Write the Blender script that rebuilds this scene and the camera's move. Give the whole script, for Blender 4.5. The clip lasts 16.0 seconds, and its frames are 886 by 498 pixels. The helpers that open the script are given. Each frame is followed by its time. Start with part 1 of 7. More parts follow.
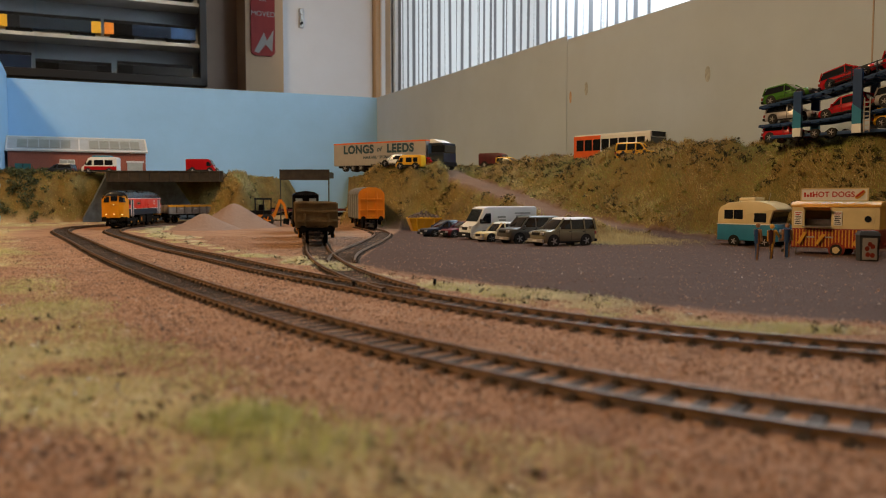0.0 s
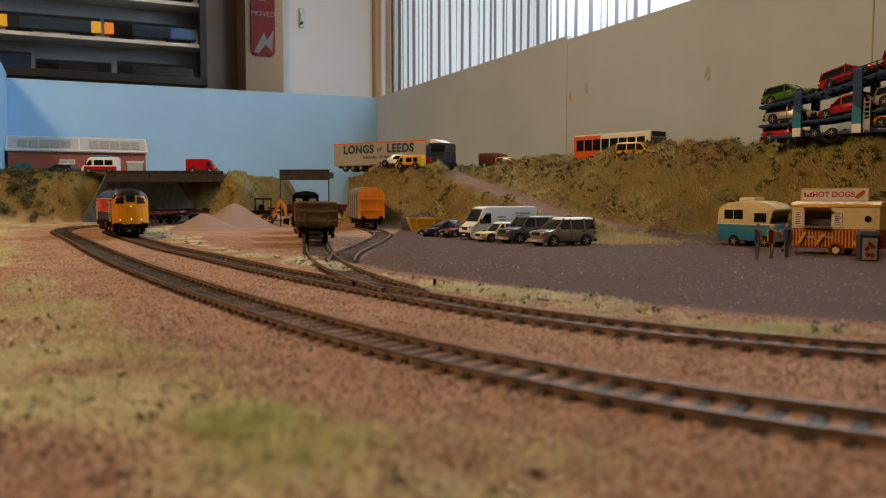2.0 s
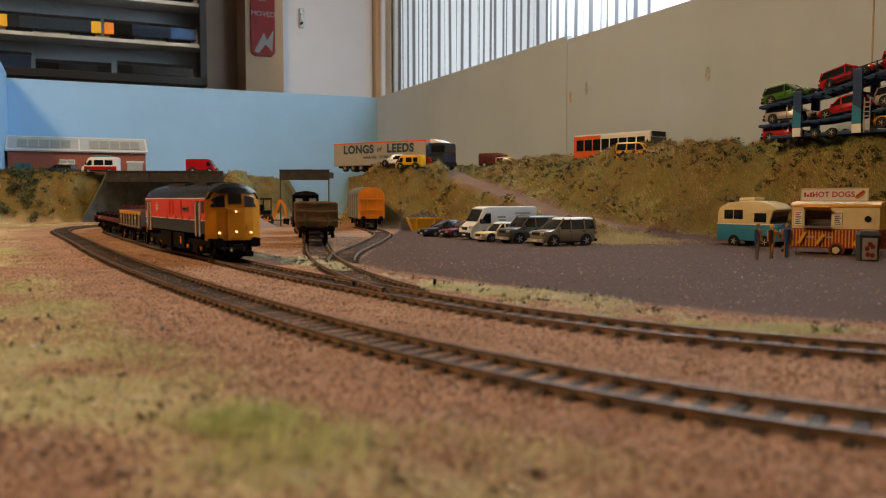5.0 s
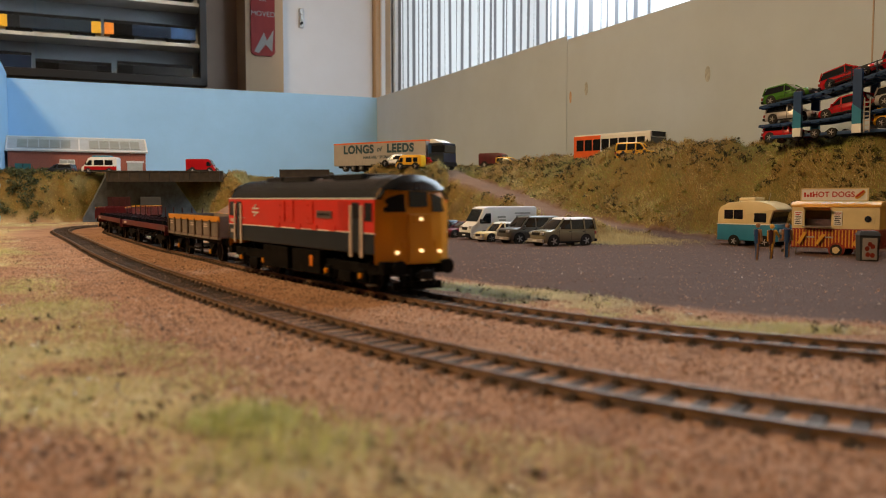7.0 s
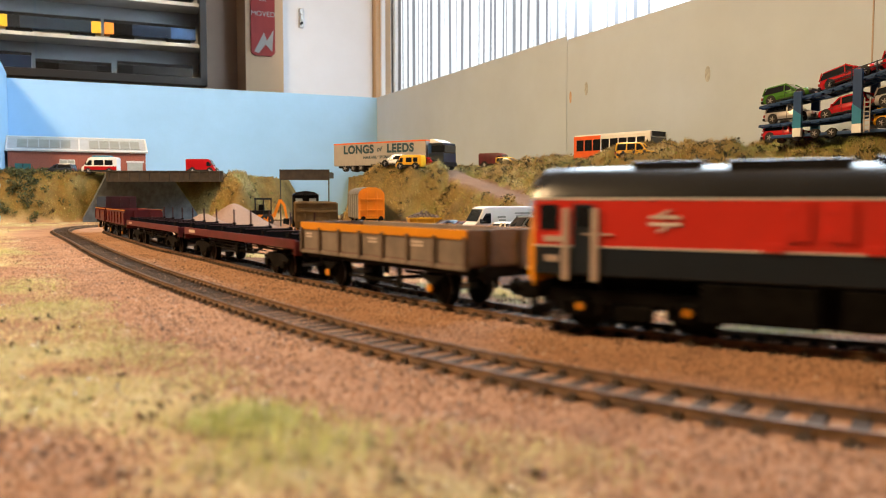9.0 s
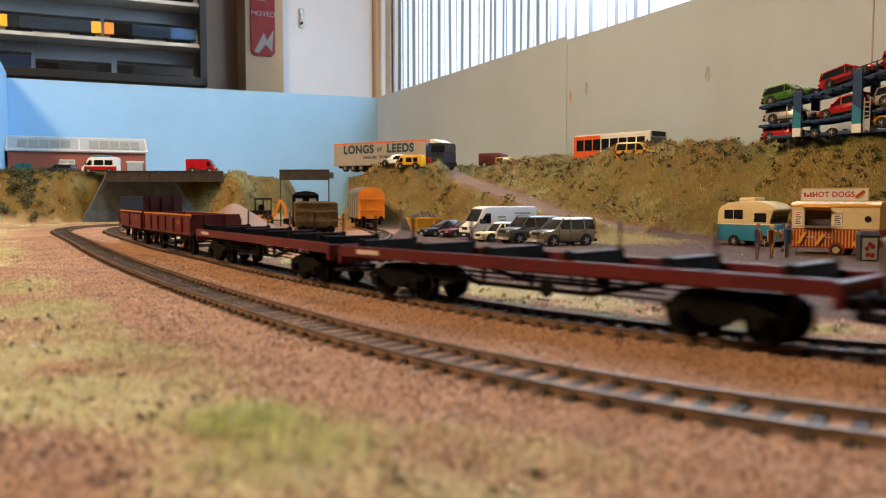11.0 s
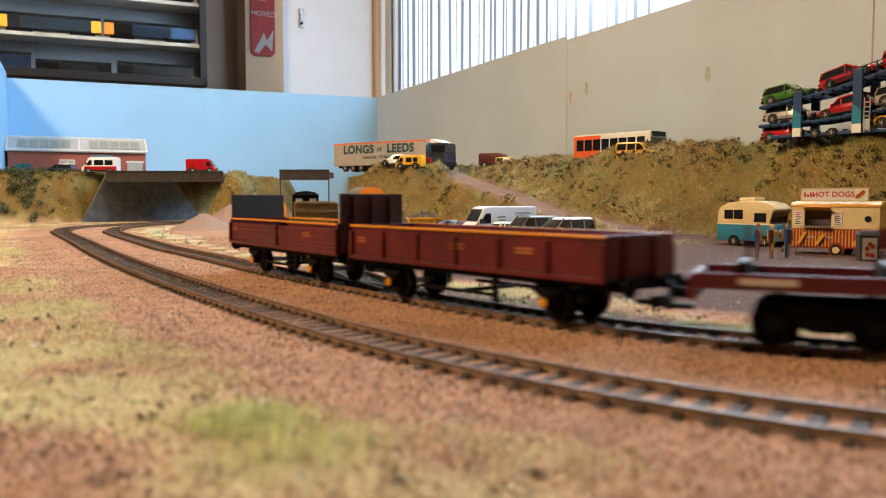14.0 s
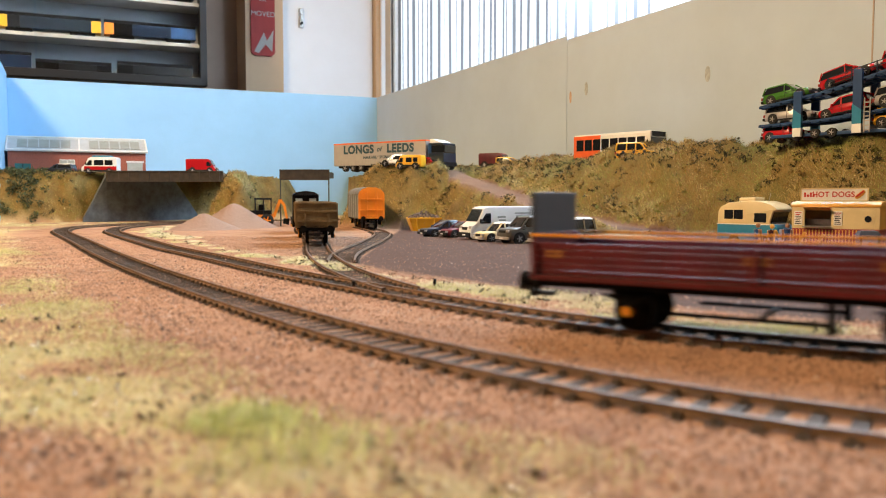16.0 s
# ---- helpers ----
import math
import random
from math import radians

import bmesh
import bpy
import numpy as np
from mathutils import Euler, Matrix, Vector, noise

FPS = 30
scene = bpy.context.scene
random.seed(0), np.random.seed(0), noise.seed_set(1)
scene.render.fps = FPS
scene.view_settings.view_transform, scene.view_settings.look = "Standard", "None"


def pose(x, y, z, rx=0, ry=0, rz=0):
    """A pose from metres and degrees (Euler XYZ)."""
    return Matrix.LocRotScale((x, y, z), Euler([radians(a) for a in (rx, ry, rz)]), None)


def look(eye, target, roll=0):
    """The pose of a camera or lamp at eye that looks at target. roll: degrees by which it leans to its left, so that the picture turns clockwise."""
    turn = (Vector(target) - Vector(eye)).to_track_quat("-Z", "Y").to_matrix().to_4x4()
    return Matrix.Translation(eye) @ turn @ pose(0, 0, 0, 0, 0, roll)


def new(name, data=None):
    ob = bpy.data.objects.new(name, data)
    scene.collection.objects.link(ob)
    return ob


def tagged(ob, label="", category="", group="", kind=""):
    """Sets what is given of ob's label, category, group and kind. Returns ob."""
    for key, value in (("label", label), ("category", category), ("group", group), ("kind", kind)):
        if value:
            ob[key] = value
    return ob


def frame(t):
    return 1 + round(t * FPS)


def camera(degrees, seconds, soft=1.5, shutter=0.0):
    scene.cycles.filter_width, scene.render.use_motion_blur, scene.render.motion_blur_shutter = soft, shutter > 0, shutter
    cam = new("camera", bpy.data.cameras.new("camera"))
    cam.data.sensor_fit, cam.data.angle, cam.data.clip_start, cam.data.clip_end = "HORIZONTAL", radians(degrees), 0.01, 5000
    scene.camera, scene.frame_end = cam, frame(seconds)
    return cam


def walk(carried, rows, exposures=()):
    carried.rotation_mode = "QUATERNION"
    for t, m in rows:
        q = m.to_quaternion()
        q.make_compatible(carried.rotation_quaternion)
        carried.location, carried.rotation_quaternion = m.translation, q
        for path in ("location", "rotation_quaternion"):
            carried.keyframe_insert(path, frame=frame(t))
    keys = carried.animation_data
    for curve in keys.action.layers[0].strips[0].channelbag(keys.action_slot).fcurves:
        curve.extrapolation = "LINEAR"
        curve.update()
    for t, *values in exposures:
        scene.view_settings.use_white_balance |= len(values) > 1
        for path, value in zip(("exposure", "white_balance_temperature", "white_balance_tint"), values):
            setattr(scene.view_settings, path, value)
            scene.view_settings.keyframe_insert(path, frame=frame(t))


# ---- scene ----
cam = camera(56.8, 16.0, soft=1.0, shutter=0.7)
EYE = (0.0, 0.0, 0.0394)
VIEW = look(EYE, (0.0, 1.45, 0.0394 - 0.090))
walk(cam, [(0.0, VIEW), (16.0, VIEW)],
     exposures=[(0.0, -0.03, 6300, 6), (4.2, 0.01, 6300, 6), (6.5, 0.19, 6260, 6), (7.5, 0.45, 6260, 6), (8.5, 1.02, 6300, 6), (9.0, 1.14, 6250, 6),
                (10.5, 0.88, 5850, 5), (12.5, 0.74, 5650, 4), (13.5, 0.88, 5650, 4), (14.5, 1.12, 5720, 4), (16.0, 1.19, 5720, 4)])
cam.data.dof.use_dof = True
cam.data.dof.focus_distance = 0.8
cam.data.dof.aperture_fstop = 20.0

# ---- world and lights ----
world = bpy.data.worlds.new("world")
scene.world = world
world.use_nodes = True
wn = world.node_tree.nodes
sky = wn.new("ShaderNodeTexSky")
sky.sky_type, sky.sun_disc = "NISHITA", False
sky.sun_elevation, sky.sun_rotation = radians(35), radians(60)
world.node_tree.links.new(sky.outputs[0], wn["Background"].inputs[0])
wn["Background"].inputs[1].default_value = 0.08


def area_lamp(name, eye, target, sx, sy, watts, colour):
    lamp = bpy.data.lights.new(name, "AREA")
    lamp.shape, lamp.size, lamp.size_y, lamp.energy, lamp.color = "RECTANGLE", sx, sy, watts, colour
    ob = new(name, lamp)
    ob.matrix_world = look(eye, target)
    return ob


# daylight through the curtained window behind the long board, and the warm room lamp on the open side
area_lamp("window_light", (0.44, 1.08, 0.62), (-0.46, 0.62, 0.12), 1.15, 0.55, 9.0, (0.78, 0.89, 1.0))
area_lamp("room_lamp", (-1.12, 0.36, 1.22), (-0.15, 0.70, 0.0), 0.30, 0.30, 21.0, (1.0, 0.635, 0.32))


# ---- materials ----
def mat(name, colour, rough=0.6, metal=0.0, vary=0.12, scale=60.0, bump=0.0, bump_scale=400.0, second=None, coat=0.0, emit=0.0,
        emit_colour=None, island=0.0):
    m = bpy.data.materials.new(name)
    m.use_nodes = True
    nt = m.node_tree
    b = nt.nodes["Principled BSDF"]
    b.inputs["Roughness"].default_value, b.inputs["Metallic"].default_value = rough, metal
    b.inputs["Coat Weight"].default_value = coat
    tc = nt.nodes.new("ShaderNodeTexCoord")
    n1 = nt.nodes.new("ShaderNodeTexNoise")
    n1.inputs["Scale"].default_value, n1.inputs["Detail"].default_value, n1.inputs["Roughness"].default_value = scale, 6.0, 0.65
    nt.links.new(tc.outputs["Object"], n1.inputs["Vector"])
    ramp = nt.nodes.new("ShaderNodeValToRGB")
    a = [max(0.0, c * (1 - vary)) for c in colour]
    z = list(second) if second else [min(1.0, c * (1 + vary)) for c in colour]
    ramp.color_ramp.elements[0].position, ramp.color_ramp.elements[1].position = 0.36, 0.64
    ramp.color_ramp.elements[0].color, ramp.color_ramp.elements[1].color = (*a, 1), (*z, 1)
    nt.links.new(n1.outputs["Fac"], ramp.inputs["Fac"])
    last = ramp.outputs["Color"]
    if island:
        geo = nt.nodes.new("ShaderNodeNewGeometry")
        mul = nt.nodes.new("ShaderNodeMapRange")
        mul.inputs["To Min"].default_value, mul.inputs["To Max"].default_value = 1 - island, 1 + island
        nt.links.new(geo.outputs["Random Per Island"], mul.inputs["Value"])
        hsv = nt.nodes.new("ShaderNodeHueSaturation")
        nt.links.new(mul.outputs["Result"], hsv.inputs["Value"])
        nt.links.new(last, hsv.inputs["Color"])
        last = hsv.outputs["Color"]
    nt.links.new(last, b.inputs["Base Color"])
    if bump:
        n2 = nt.nodes.new("ShaderNodeTexNoise")
        n2.inputs["Scale"].default_value, n2.inputs["Detail"].default_value = bump_scale, 4.0
        nt.links.new(tc.outputs["Object"], n2.inputs["Vector"])
        bp = nt.nodes.new("ShaderNodeBump")
        bp.inputs["Strength"].default_value, bp.inputs["Distance"].default_value = bump, 0.001
        nt.links.new(n2.outputs["Fac"], bp.inputs["Height"])
        nt.links.new(bp.outputs["Normal"], b.inputs["Normal"])
    if emit:
        b.inputs["Emission Color"].default_value = (*(emit_colour or colour), 1)
        b.inputs["Emission Strength"].default_value = emit
    return m


def glass_mat(name, tint=(0.9, 0.95, 1.0), rough=0.02):
    m = bpy.data.materials.new(name)
    m.use_nodes = True
    b = m.node_tree.nodes["Principled BSDF"]
    b.inputs["Base Color"].default_value = (*tint, 1)
    b.inputs["Transmission Weight"].default_value, b.inputs["Roughness"].default_value, b.inputs["IOR"].default_value = 1.0, rough, 1.1
    return m


M = {
    "rail": mat("rail_steel", (0.16, 0.085, 0.038), 0.6, 0.0, 0.4, 90, 0.25, 900),
    "railtop": mat("rail_head_steel", (0.15, 0.11, 0.08), 0.45, 0.7, 0.4, 120),
    "sleeper": mat("sleeper_plastic", (0.075, 0.057, 0.045), 0.68, 0, 0.35, 150, 0.4, 900, island=0.3),
    "backblue": mat("sky_blue_paint", (0.35, 0.61, 0.90), 0.6, 0, 0.05, 5, 0.15, 120),
    "backgrey": mat("grey_board_paint", (0.46, 0.54, 0.635), 0.7, 0, 0.06, 4, 0.2, 90),
    "wood": mat("bare_board_edge", (0.42, 0.33, 0.24), 0.7, 0, 0.2, 40, 0.3, 200),
    "black": mat("black_plastic", (0.015, 0.015, 0.016), 0.45, 0, 0.2, 200),
    "underframe": mat("dirty_black_underframe", (0.007, 0.0065, 0.006), 0.6, 0, 0.5, 120, 0.2, 800),
    "red": mat("bright_red_paint", (0.72, 0.035, 0.02), 0.35, 0, 0.06, 30, coat=0.2),
    "maroon": mat("weathered_maroon_paint", (0.10, 0.007, 0.009), 0.45, 0, 0.35, 45, 0.15, 500),
    "darkmaroon": mat("dark_maroon_paint", (0.045, 0.007, 0.009), 0.5, 0, 0.3, 45, 0.1, 500),
    "navy": mat("dark_blue_grey_paint", (0.007, 0.017, 0.03), 0.4, 0, 0.15, 40),
    "yellow": mat("warning_yellow_paint", (0.70, 0.275, 0.003), 0.4, 0, 0.08, 30, coat=0.2),
    "roofgrey": mat("dark_roof_grey_paint", (0.012, 0.013, 0.015), 0.27, 0, 0.25, 40, 0.05, 300),
    "greywagon": mat("weathered_grey_paint", (0.21, 0.17, 0.14), 0.6, 0, 0.25, 60, 0.2, 500),
    "white": mat("white_paint", (0.78, 0.77, 0.74), 0.4, 0, 0.04, 30),
    "handrail": mat("pale_handrail_paint", (0.62, 0.52, 0.46), 0.5, 0, 0.1, 50),
    "steel": mat("bare_steel", (0.45, 0.43, 0.41), 0.32, 1.0, 0.2, 150),
    "orange": mat("orange_paint", (0.74, 0.22, 0.005), 0.45, 0, 0.1, 40, 0.1, 400),
    "glass": mat("dark_window_glazing", (0.012, 0.014, 0.017), 0.08, 0, 0.1, 30, coat=0.5),
    "lit": mat("lit_headlamp", (1.0, 0.72, 0.35), 0.3, 0, 0.0, 10, emit=1.7, emit_colour=(1.0, 0.70, 0.32)),
    "ribbrown": mat("rust_stained_rib", (0.12, 0.085, 0.065), 0.65, 0, 0.3, 60),
    "ochre": mat("faded_ochre_lettering", (0.34, 0.13, 0.02), 0.6, 0, 0.2, 50),
    "board": mat("grey_steel_plate", (0.05, 0.055, 0.06), 0.5, 0, 0.15, 40),
}

for dull, gloss in (("underframe", 0.06), ("black", 0.15), ("sleeper", 0.1)):
    M[dull].node_tree.nodes["Principled BSDF"].inputs["Specular IOR Level"].default_value = gloss


# ---- building tools; lengths in millimetres ----
def box(bm, x0, x1, y0, y1, z0, z1, bev=0.0, m=None):
    r = bmesh.ops.create_cube(bm, size=1.0)
    vs = r["verts"]
    for v in vs:
        v.co = Vector((x0 + (v.co.x + 0.5) * (x1 - x0), y0 + (v.co.y + 0.5) * (y1 - y0), z0 + (v.co.z + 0.5) * (z1 - z0)))
        if m:
            v.co = m @ v.co
    if bev:
        es = list({e for v in vs for e in v.link_edges})
        bmesh.ops.bevel(bm, geom=es, offset=bev, segments=2, affect="EDGES", profile=0.6)
    return bm


def boxes(*rows, bev=0.0):
    bm = bmesh.new()
    for r in rows:
        box(bm, *r, bev=bev)
    return bm


def cyl(bm, p, axis, r, length, seg=16, r2=None):
    a = {"x": Matrix.Rotation(math.pi / 2, 4, "Y"), "y": Matrix.Rotation(math.pi / 2, 4, "X"), "z": Matrix()}[axis]
    bmesh.ops.create_cone(bm, cap_ends=True, segments=seg, radius1=r, radius2=r if r2 is None else r2, depth=length,
                          matrix=Matrix.Translation(p) @ a)
    return bm


def prism(bm, profile, y0, y1, axis="y", bev=0.0):
    """A closed profile of (a, z) pairs, drawn out from y0 to y1; axis y: a is x; axis x: a is y."""
    def at(a, z, s):
        return (a, s, z) if axis == "y" else (s, a, z)
    lo = [bm.verts.new(at(a, z, y0)) for a, z in profile]
    hi = [bm.verts.new(at(a, z, y1)) for a, z in profile]
    n = len(profile)
    fs = [bm.faces.new(lo), bm.faces.new(hi)] + [bm.faces.new((lo[i], lo[(i + 1) % n], hi[(i + 1) % n], hi[i])) for i in range(n)]
    bmesh.ops.recalc_face_normals(bm, faces=fs)
    if bev:
        es = list({e for f in fs for e in f.edges})
        bmesh.ops.bevel(bm, geom=es, offset=bev, segments=2, affect="EDGES", profile=0.6)
    return bm


def loft(bm, rings, close=True):
    vs = [[bm.verts.new(p) for p in ring] for ring in rings]
    n = len(vs[0])
    fs = []
    for a, b in zip(vs[:-1], vs[1:]):
        for i in range(n):
            fs.append(bm.faces.new((a[i], a[(i + 1) % n], b[(i + 1) % n], b[i])))
    if close:
        fs += [bm.faces.new(vs[0]), bm.faces.new(vs[-1])]
    bmesh.ops.recalc_face_normals(bm, faces=fs)
    return bm


def part(name, bm, material, parent=None, label="", smooth=False):
    me = bpy.data.meshes.new(name)
    bmesh.ops.scale(bm, vec=(0.001, 0.001, 0.001), verts=bm.verts)
    bm.to_mesh(me)
    bm.free()
    if smooth:
        for p in me.polygons:
            p.use_smooth = True
        me.set_sharp_from_angle(angle=radians(35))
    me.materials.append(material)
    ob = new(name, me)
    if parent:
        ob.parent = parent
    if label:
        ob["label"] = label
    return ob


def thing(name, x, y, z, turn=0.0, label="", category="", group="", kind=""):
    ob = new(name)
    ob.empty_display_size = 0.01
    ob.matrix_world = pose(x / 1000, y / 1000, z / 1000, 0, 0, turn)
    return tagged(ob, label, category, group, kind)


def raw(name, verts, faces, material, parent=None, smooth=False):
    me = bpy.data.meshes.new(name)
    me.from_pydata([(a / 1000, b / 1000, c / 1000) for a, b, c in verts], [], faces)
    me.materials.append(material)
    me.update()
    if smooth:
        for p in me.polygons:
            p.use_smooth = True
    ob = new(name, me)
    if parent:
        ob.parent = parent
    return ob


# ---- the two running lines and the sidings, as smooth centre lines ----
def smooth_line(ctrl, n=16):
    c = np.array(ctrl, float)
    c = np.vstack([2 * c[0] - c[1], c, 2 * c[-1] - c[-2]])
    out = []
    for i in range(1, len(c) - 2):
        p0, p1, p2, p3 = c[i - 1:i + 3]
        for k in range(n):
            u = k / n
            out.append(0.5 * (2 * p1 + (p2 - p0) * u + (2 * p0 - 5 * p1 + 4 * p2 - p3) * u * u + (3 * p1 - p0 - 3 * p2 + p3) * u ** 3))
    out.append(c[-2])
    out = np.array(out)
    for _ in range(30):
        out[1:-1] = 0.25 * out[:-2] + 0.5 * out[1:-1] + 0.25 * out[2:]
    return out


class Line:
    def __init__(self, ctrl):
        self.p = smooth_line(ctrl)
        self.l = np.r_[0, np.cumsum(np.hypot(*np.diff(self.p, axis=0).T))]

    def at(self, s):
        return np.array([np.interp(s, self.l, self.p[:, 0]), np.interp(s, self.l, self.p[:, 1])])

    def along(self, s, half=0.5):
        a, b = self.at(s - half), self.at(s + half)
        d = (b - a) / np.hypot(*(b - a))
        return (a + b) / 2, d


LINE_B = Line([(210, 1330), (235, 1400), (230, 1470), (190, 1530), (120, 1572), (40, 1594), (-60, 1598), (-160, 1580), (-245, 1542), (-315, 1492), (-370, 1436),
               (-412, 1372), (-438, 1306), (-449, 1242), (-449, 1180), (-441, 1120), (-425, 1058), (-400, 992), (-362, 918), (-318, 836), (-269, 748), (-222, 662),
               (-161, 567), (-98, 461), (-40, 376), (10, 306), (46, 265), (85, 233),
               (130, 207), (190, 181), (270, 155), (370, 120), (460, 60), (515, -20), (545, -120), (555, -240), (555, -380), (555, -520)])
LINE_A = Line([(-56, 1604), (-187, 1563), (-318, 1507), (-411, 1435), (-468, 1356), (-499, 1272), (-511, 1187), (-507, 1113), (-482, 1033),
               (-444, 956), (-394, 866), (-336, 762), (-271, 642), (-192, 502), (-125, 391), (-74, 311), (-22, 235), (31, 177), (78, 142),
               (130, 116), (200, 88), (290, 45), (360, -20), (400, -110), (415, -250)])
# siding under the far girder, ending on the running line at the turnout, and the orange van's siding
SIDING_C = Line([(-216, 1560), (-214, 1300), (-180, 1050), (-140, 880), (-113, 730), (-98, 640), (-82, 560), (-62, 480), (-38, 408), (-12, 348), (12, 306)])
SIDING_D = Line([(-122, 1180), (-92, 1058), (-72, 960), (-66, 880), (-66, 760), (-70, 660), (-70, 570), (-60, 480)])


def rail_mesh(line, s0, s1, off, h0=-1.8, h1=0.0, step=5.0, w=1.0):
    verts, faces = [], []
    prof = [(-w, h0), (-w, h0 + 0.4), (-w * 0.35, h0 + 0.8), (-w * 0.35, h1 - 0.8), (-w * 0.55, h1 - 0.6), (-w * 0.5, h1), (w * 0.5, h1),
            (w * 0.55, h1 - 0.6), (w * 0.35, h1 - 0.8), (w * 0.35, h0 + 0.8), (w, h0 + 0.4), (w, h0)]
    ss = np.arange(s0, s1 + 0.1, step)
    for s in ss:
        m, d = line.along(s, 1.5)
        r = np.array([d[1], -d[0]])
        for a, z in prof:
            q = m + r * (off + a)
            verts.append((q[0], q[1], z))
    n = len(prof)
    for i in range(len(ss) - 1):
        for k in range(n):
            faces.append((i * n + k, i * n + (k + 1) % n, (i + 1) * n + (k + 1) % n, (i + 1) * n + k))
    faces += [tuple(range(n)), tuple(range((len(ss) - 1) * n, len(ss) * n))]
    return verts, faces


SLEEPER = None


def track(line, s0, s1, label, sleepers=(0, 0), pitch=7.3, half=12.2):
    global SLEEPER
    t = thing("railway_track", 0, 0, 0, 0, label, "railway track", "model railway tracks", "structure")
    for off in (-8.7, 8.7):
        v, f = rail_mesh(line, s0, s1, off)
        r = raw("rail", v, f, M["rail"], t)
        r.data.materials.append(M["railtop"])
        for p in r.data.polygons:
            if p.normal.z > 0.9 and p.center.z > -0.0001:
                p.material_index = 1
        v, f = [], []
        for s in np.arange(s0 + 3, s1, pitch):
            m, d = line.along(s, 1.5)
            r_ = np.array([d[1], -d[0]])
            for side in (-1.3, 1.3):
                c = m + r_ * (off + side)
                k = len(v)
                for dx, dy, z in ((-1, -1, -1.9), (1, -1, -1.9), (1, 1, -1.9), (-1, 1, -1.9), (-.7, -.6, -1.0), (.7, -.6, -1.0), (.7, .6, -1.0), (-.7, .6, -1.0)):
                    q = c + d * dx + r_ * dy * 0.8
                    v.append((q[0], q[1], z))
                f += [(k + 4, k + 5, k + 6, k + 7)] + [(k + i, k + (i + 1) % 4, k + 4 + (i + 1) % 4, k + 4 + i) for i in range(4)]
        raw("rail_chairs", v, f, M["sleeper"], t)["kind"] = "stuff"
    if SLEEPER is None:
        bm = boxes((-1.6, 1.6, -half, half, -3.8, -1.8), bev=0.25)
        SLEEPER = part("sleeper", bm, M["sleeper"])
        first = SLEEPER
        me = first.data
        bpy.data.objects.remove(first)
        SLEEPER = me
    sv, sf = [], []
    rng = random.Random(3)
    for s in np.arange(s0 + 3, s1, pitch):
        m, d = line.along(s, 1.5)
        ang = math.degrees(math.atan2(d[1], d[0]))
        if sleepers[0] <= s <= sleepers[1]:
            ob = new("sleeper", SLEEPER)
            ob.parent = t
            ob.matrix_basis = pose(m[0] / 1000, m[1] / 1000, rng.uniform(-0.25, 0.0) / 1000, 0, 0, ang)
        else:
            r_ = np.array([d[1], -d[0]])
            k = len(sv)
            for dx, dy, z in ((-1.6, -half, -3.2), (1.6, -half, -3.2), (1.6, half, -3.2), (-1.6, half, -3.2), (-1.5, -half, -1.8), (1.5, -half, -1.8),
                              (1.5, half, -1.8), (-1.5, half, -1.8)):
                q = m + d * dx + r_ * dy
                sv.append((q[0], q[1], z))
            sf += [(k + 4, k + 5, k + 6, k + 7)] + [(k + i, k + (i + 1) % 4, k + 4 + (i + 1) % 4, k + 4 + i) for i in range(4)]
    if sv:
        raw("far_sleepers", sv, sf, M["sleeper"], t)["kind"] = "stuff"
    return t


# ---- terrain ----
def poly_dist(px, py, pts):
    """Signed distance to an open polyline (positive to its left), the height carried along it."""
    best = np.full(px.shape, 1e9)
    side = np.zeros(px.shape)
    zz = np.zeros(px.shape)
    for (x0, y0, z0), (x1, y1, z1) in zip(pts[:-1], pts[1:]):
        dx, dy = x1 - x0, y1 - y0
        u = np.clip(((px - x0) * dx + (py - y0) * dy) / (dx * dx + dy * dy), 0, 1)
        d = np.hypot(px - x0 - u * dx, py - y0 - u * dy)
        near = d < best
        best = np.where(near, d, best)
        side = np.where(near, np.sign(dx * (py - y0) - dy * (px - x0)), side)
        zz = np.where(near, z0 + u * (z1 - z0), zz)
    return best * side, zz


def inside(px, py, pts):
    c = np.zeros(px.shape, bool)
    n = len(pts)
    for i in range(n):
        (x0, y0), (x1, y1) = pts[i], pts[(i + 1) % n]
        if y0 == y1:
            continue
        c ^= ((y0 > py) != (y1 > py)) & (px < (x1 - x0) * (py - y0) / (y1 - y0) + x0)
    return c


def block(px, py, pts, top, width, base=-3.2):
    d, _ = poly_dist(px, py, [(a, b, 0) for a, b in pts + pts[:1]])
    d = np.where(inside(px, py, pts), np.abs(d), -np.abs(d))
    u = np.clip(d / width, 0, 1)
    return base + (top - base) * (u * (2 - u) * 0.45 + u * u * (3 - 2 * u) * 0.55)


def line_dist(px, py, line, s0=0, s1=1e9, step=12):
    k = (line.l >= s0) & (line.l <= s1)
    q = line.p[k]
    best = np.full(px.shape, 1e9)
    for a in q[::2]:
        best = np.minimum(best, (px - a[0]) ** 2 + (py - a[1]) ** 2)
    return np.sqrt(best)


CORNER = np.array([-164.0, 2050.0])
TURN = 24.5
W_AWAY = np.array([-math.sin(radians(TURN)), math.cos(radians(TURN))])
W_RIGHT = np.array([math.cos(radians(TURN)), math.sin(radians(TURN))])
BACK_LEN, SIDE_LEN, WALL_TOP = 812.0, 2600.0, 288.0

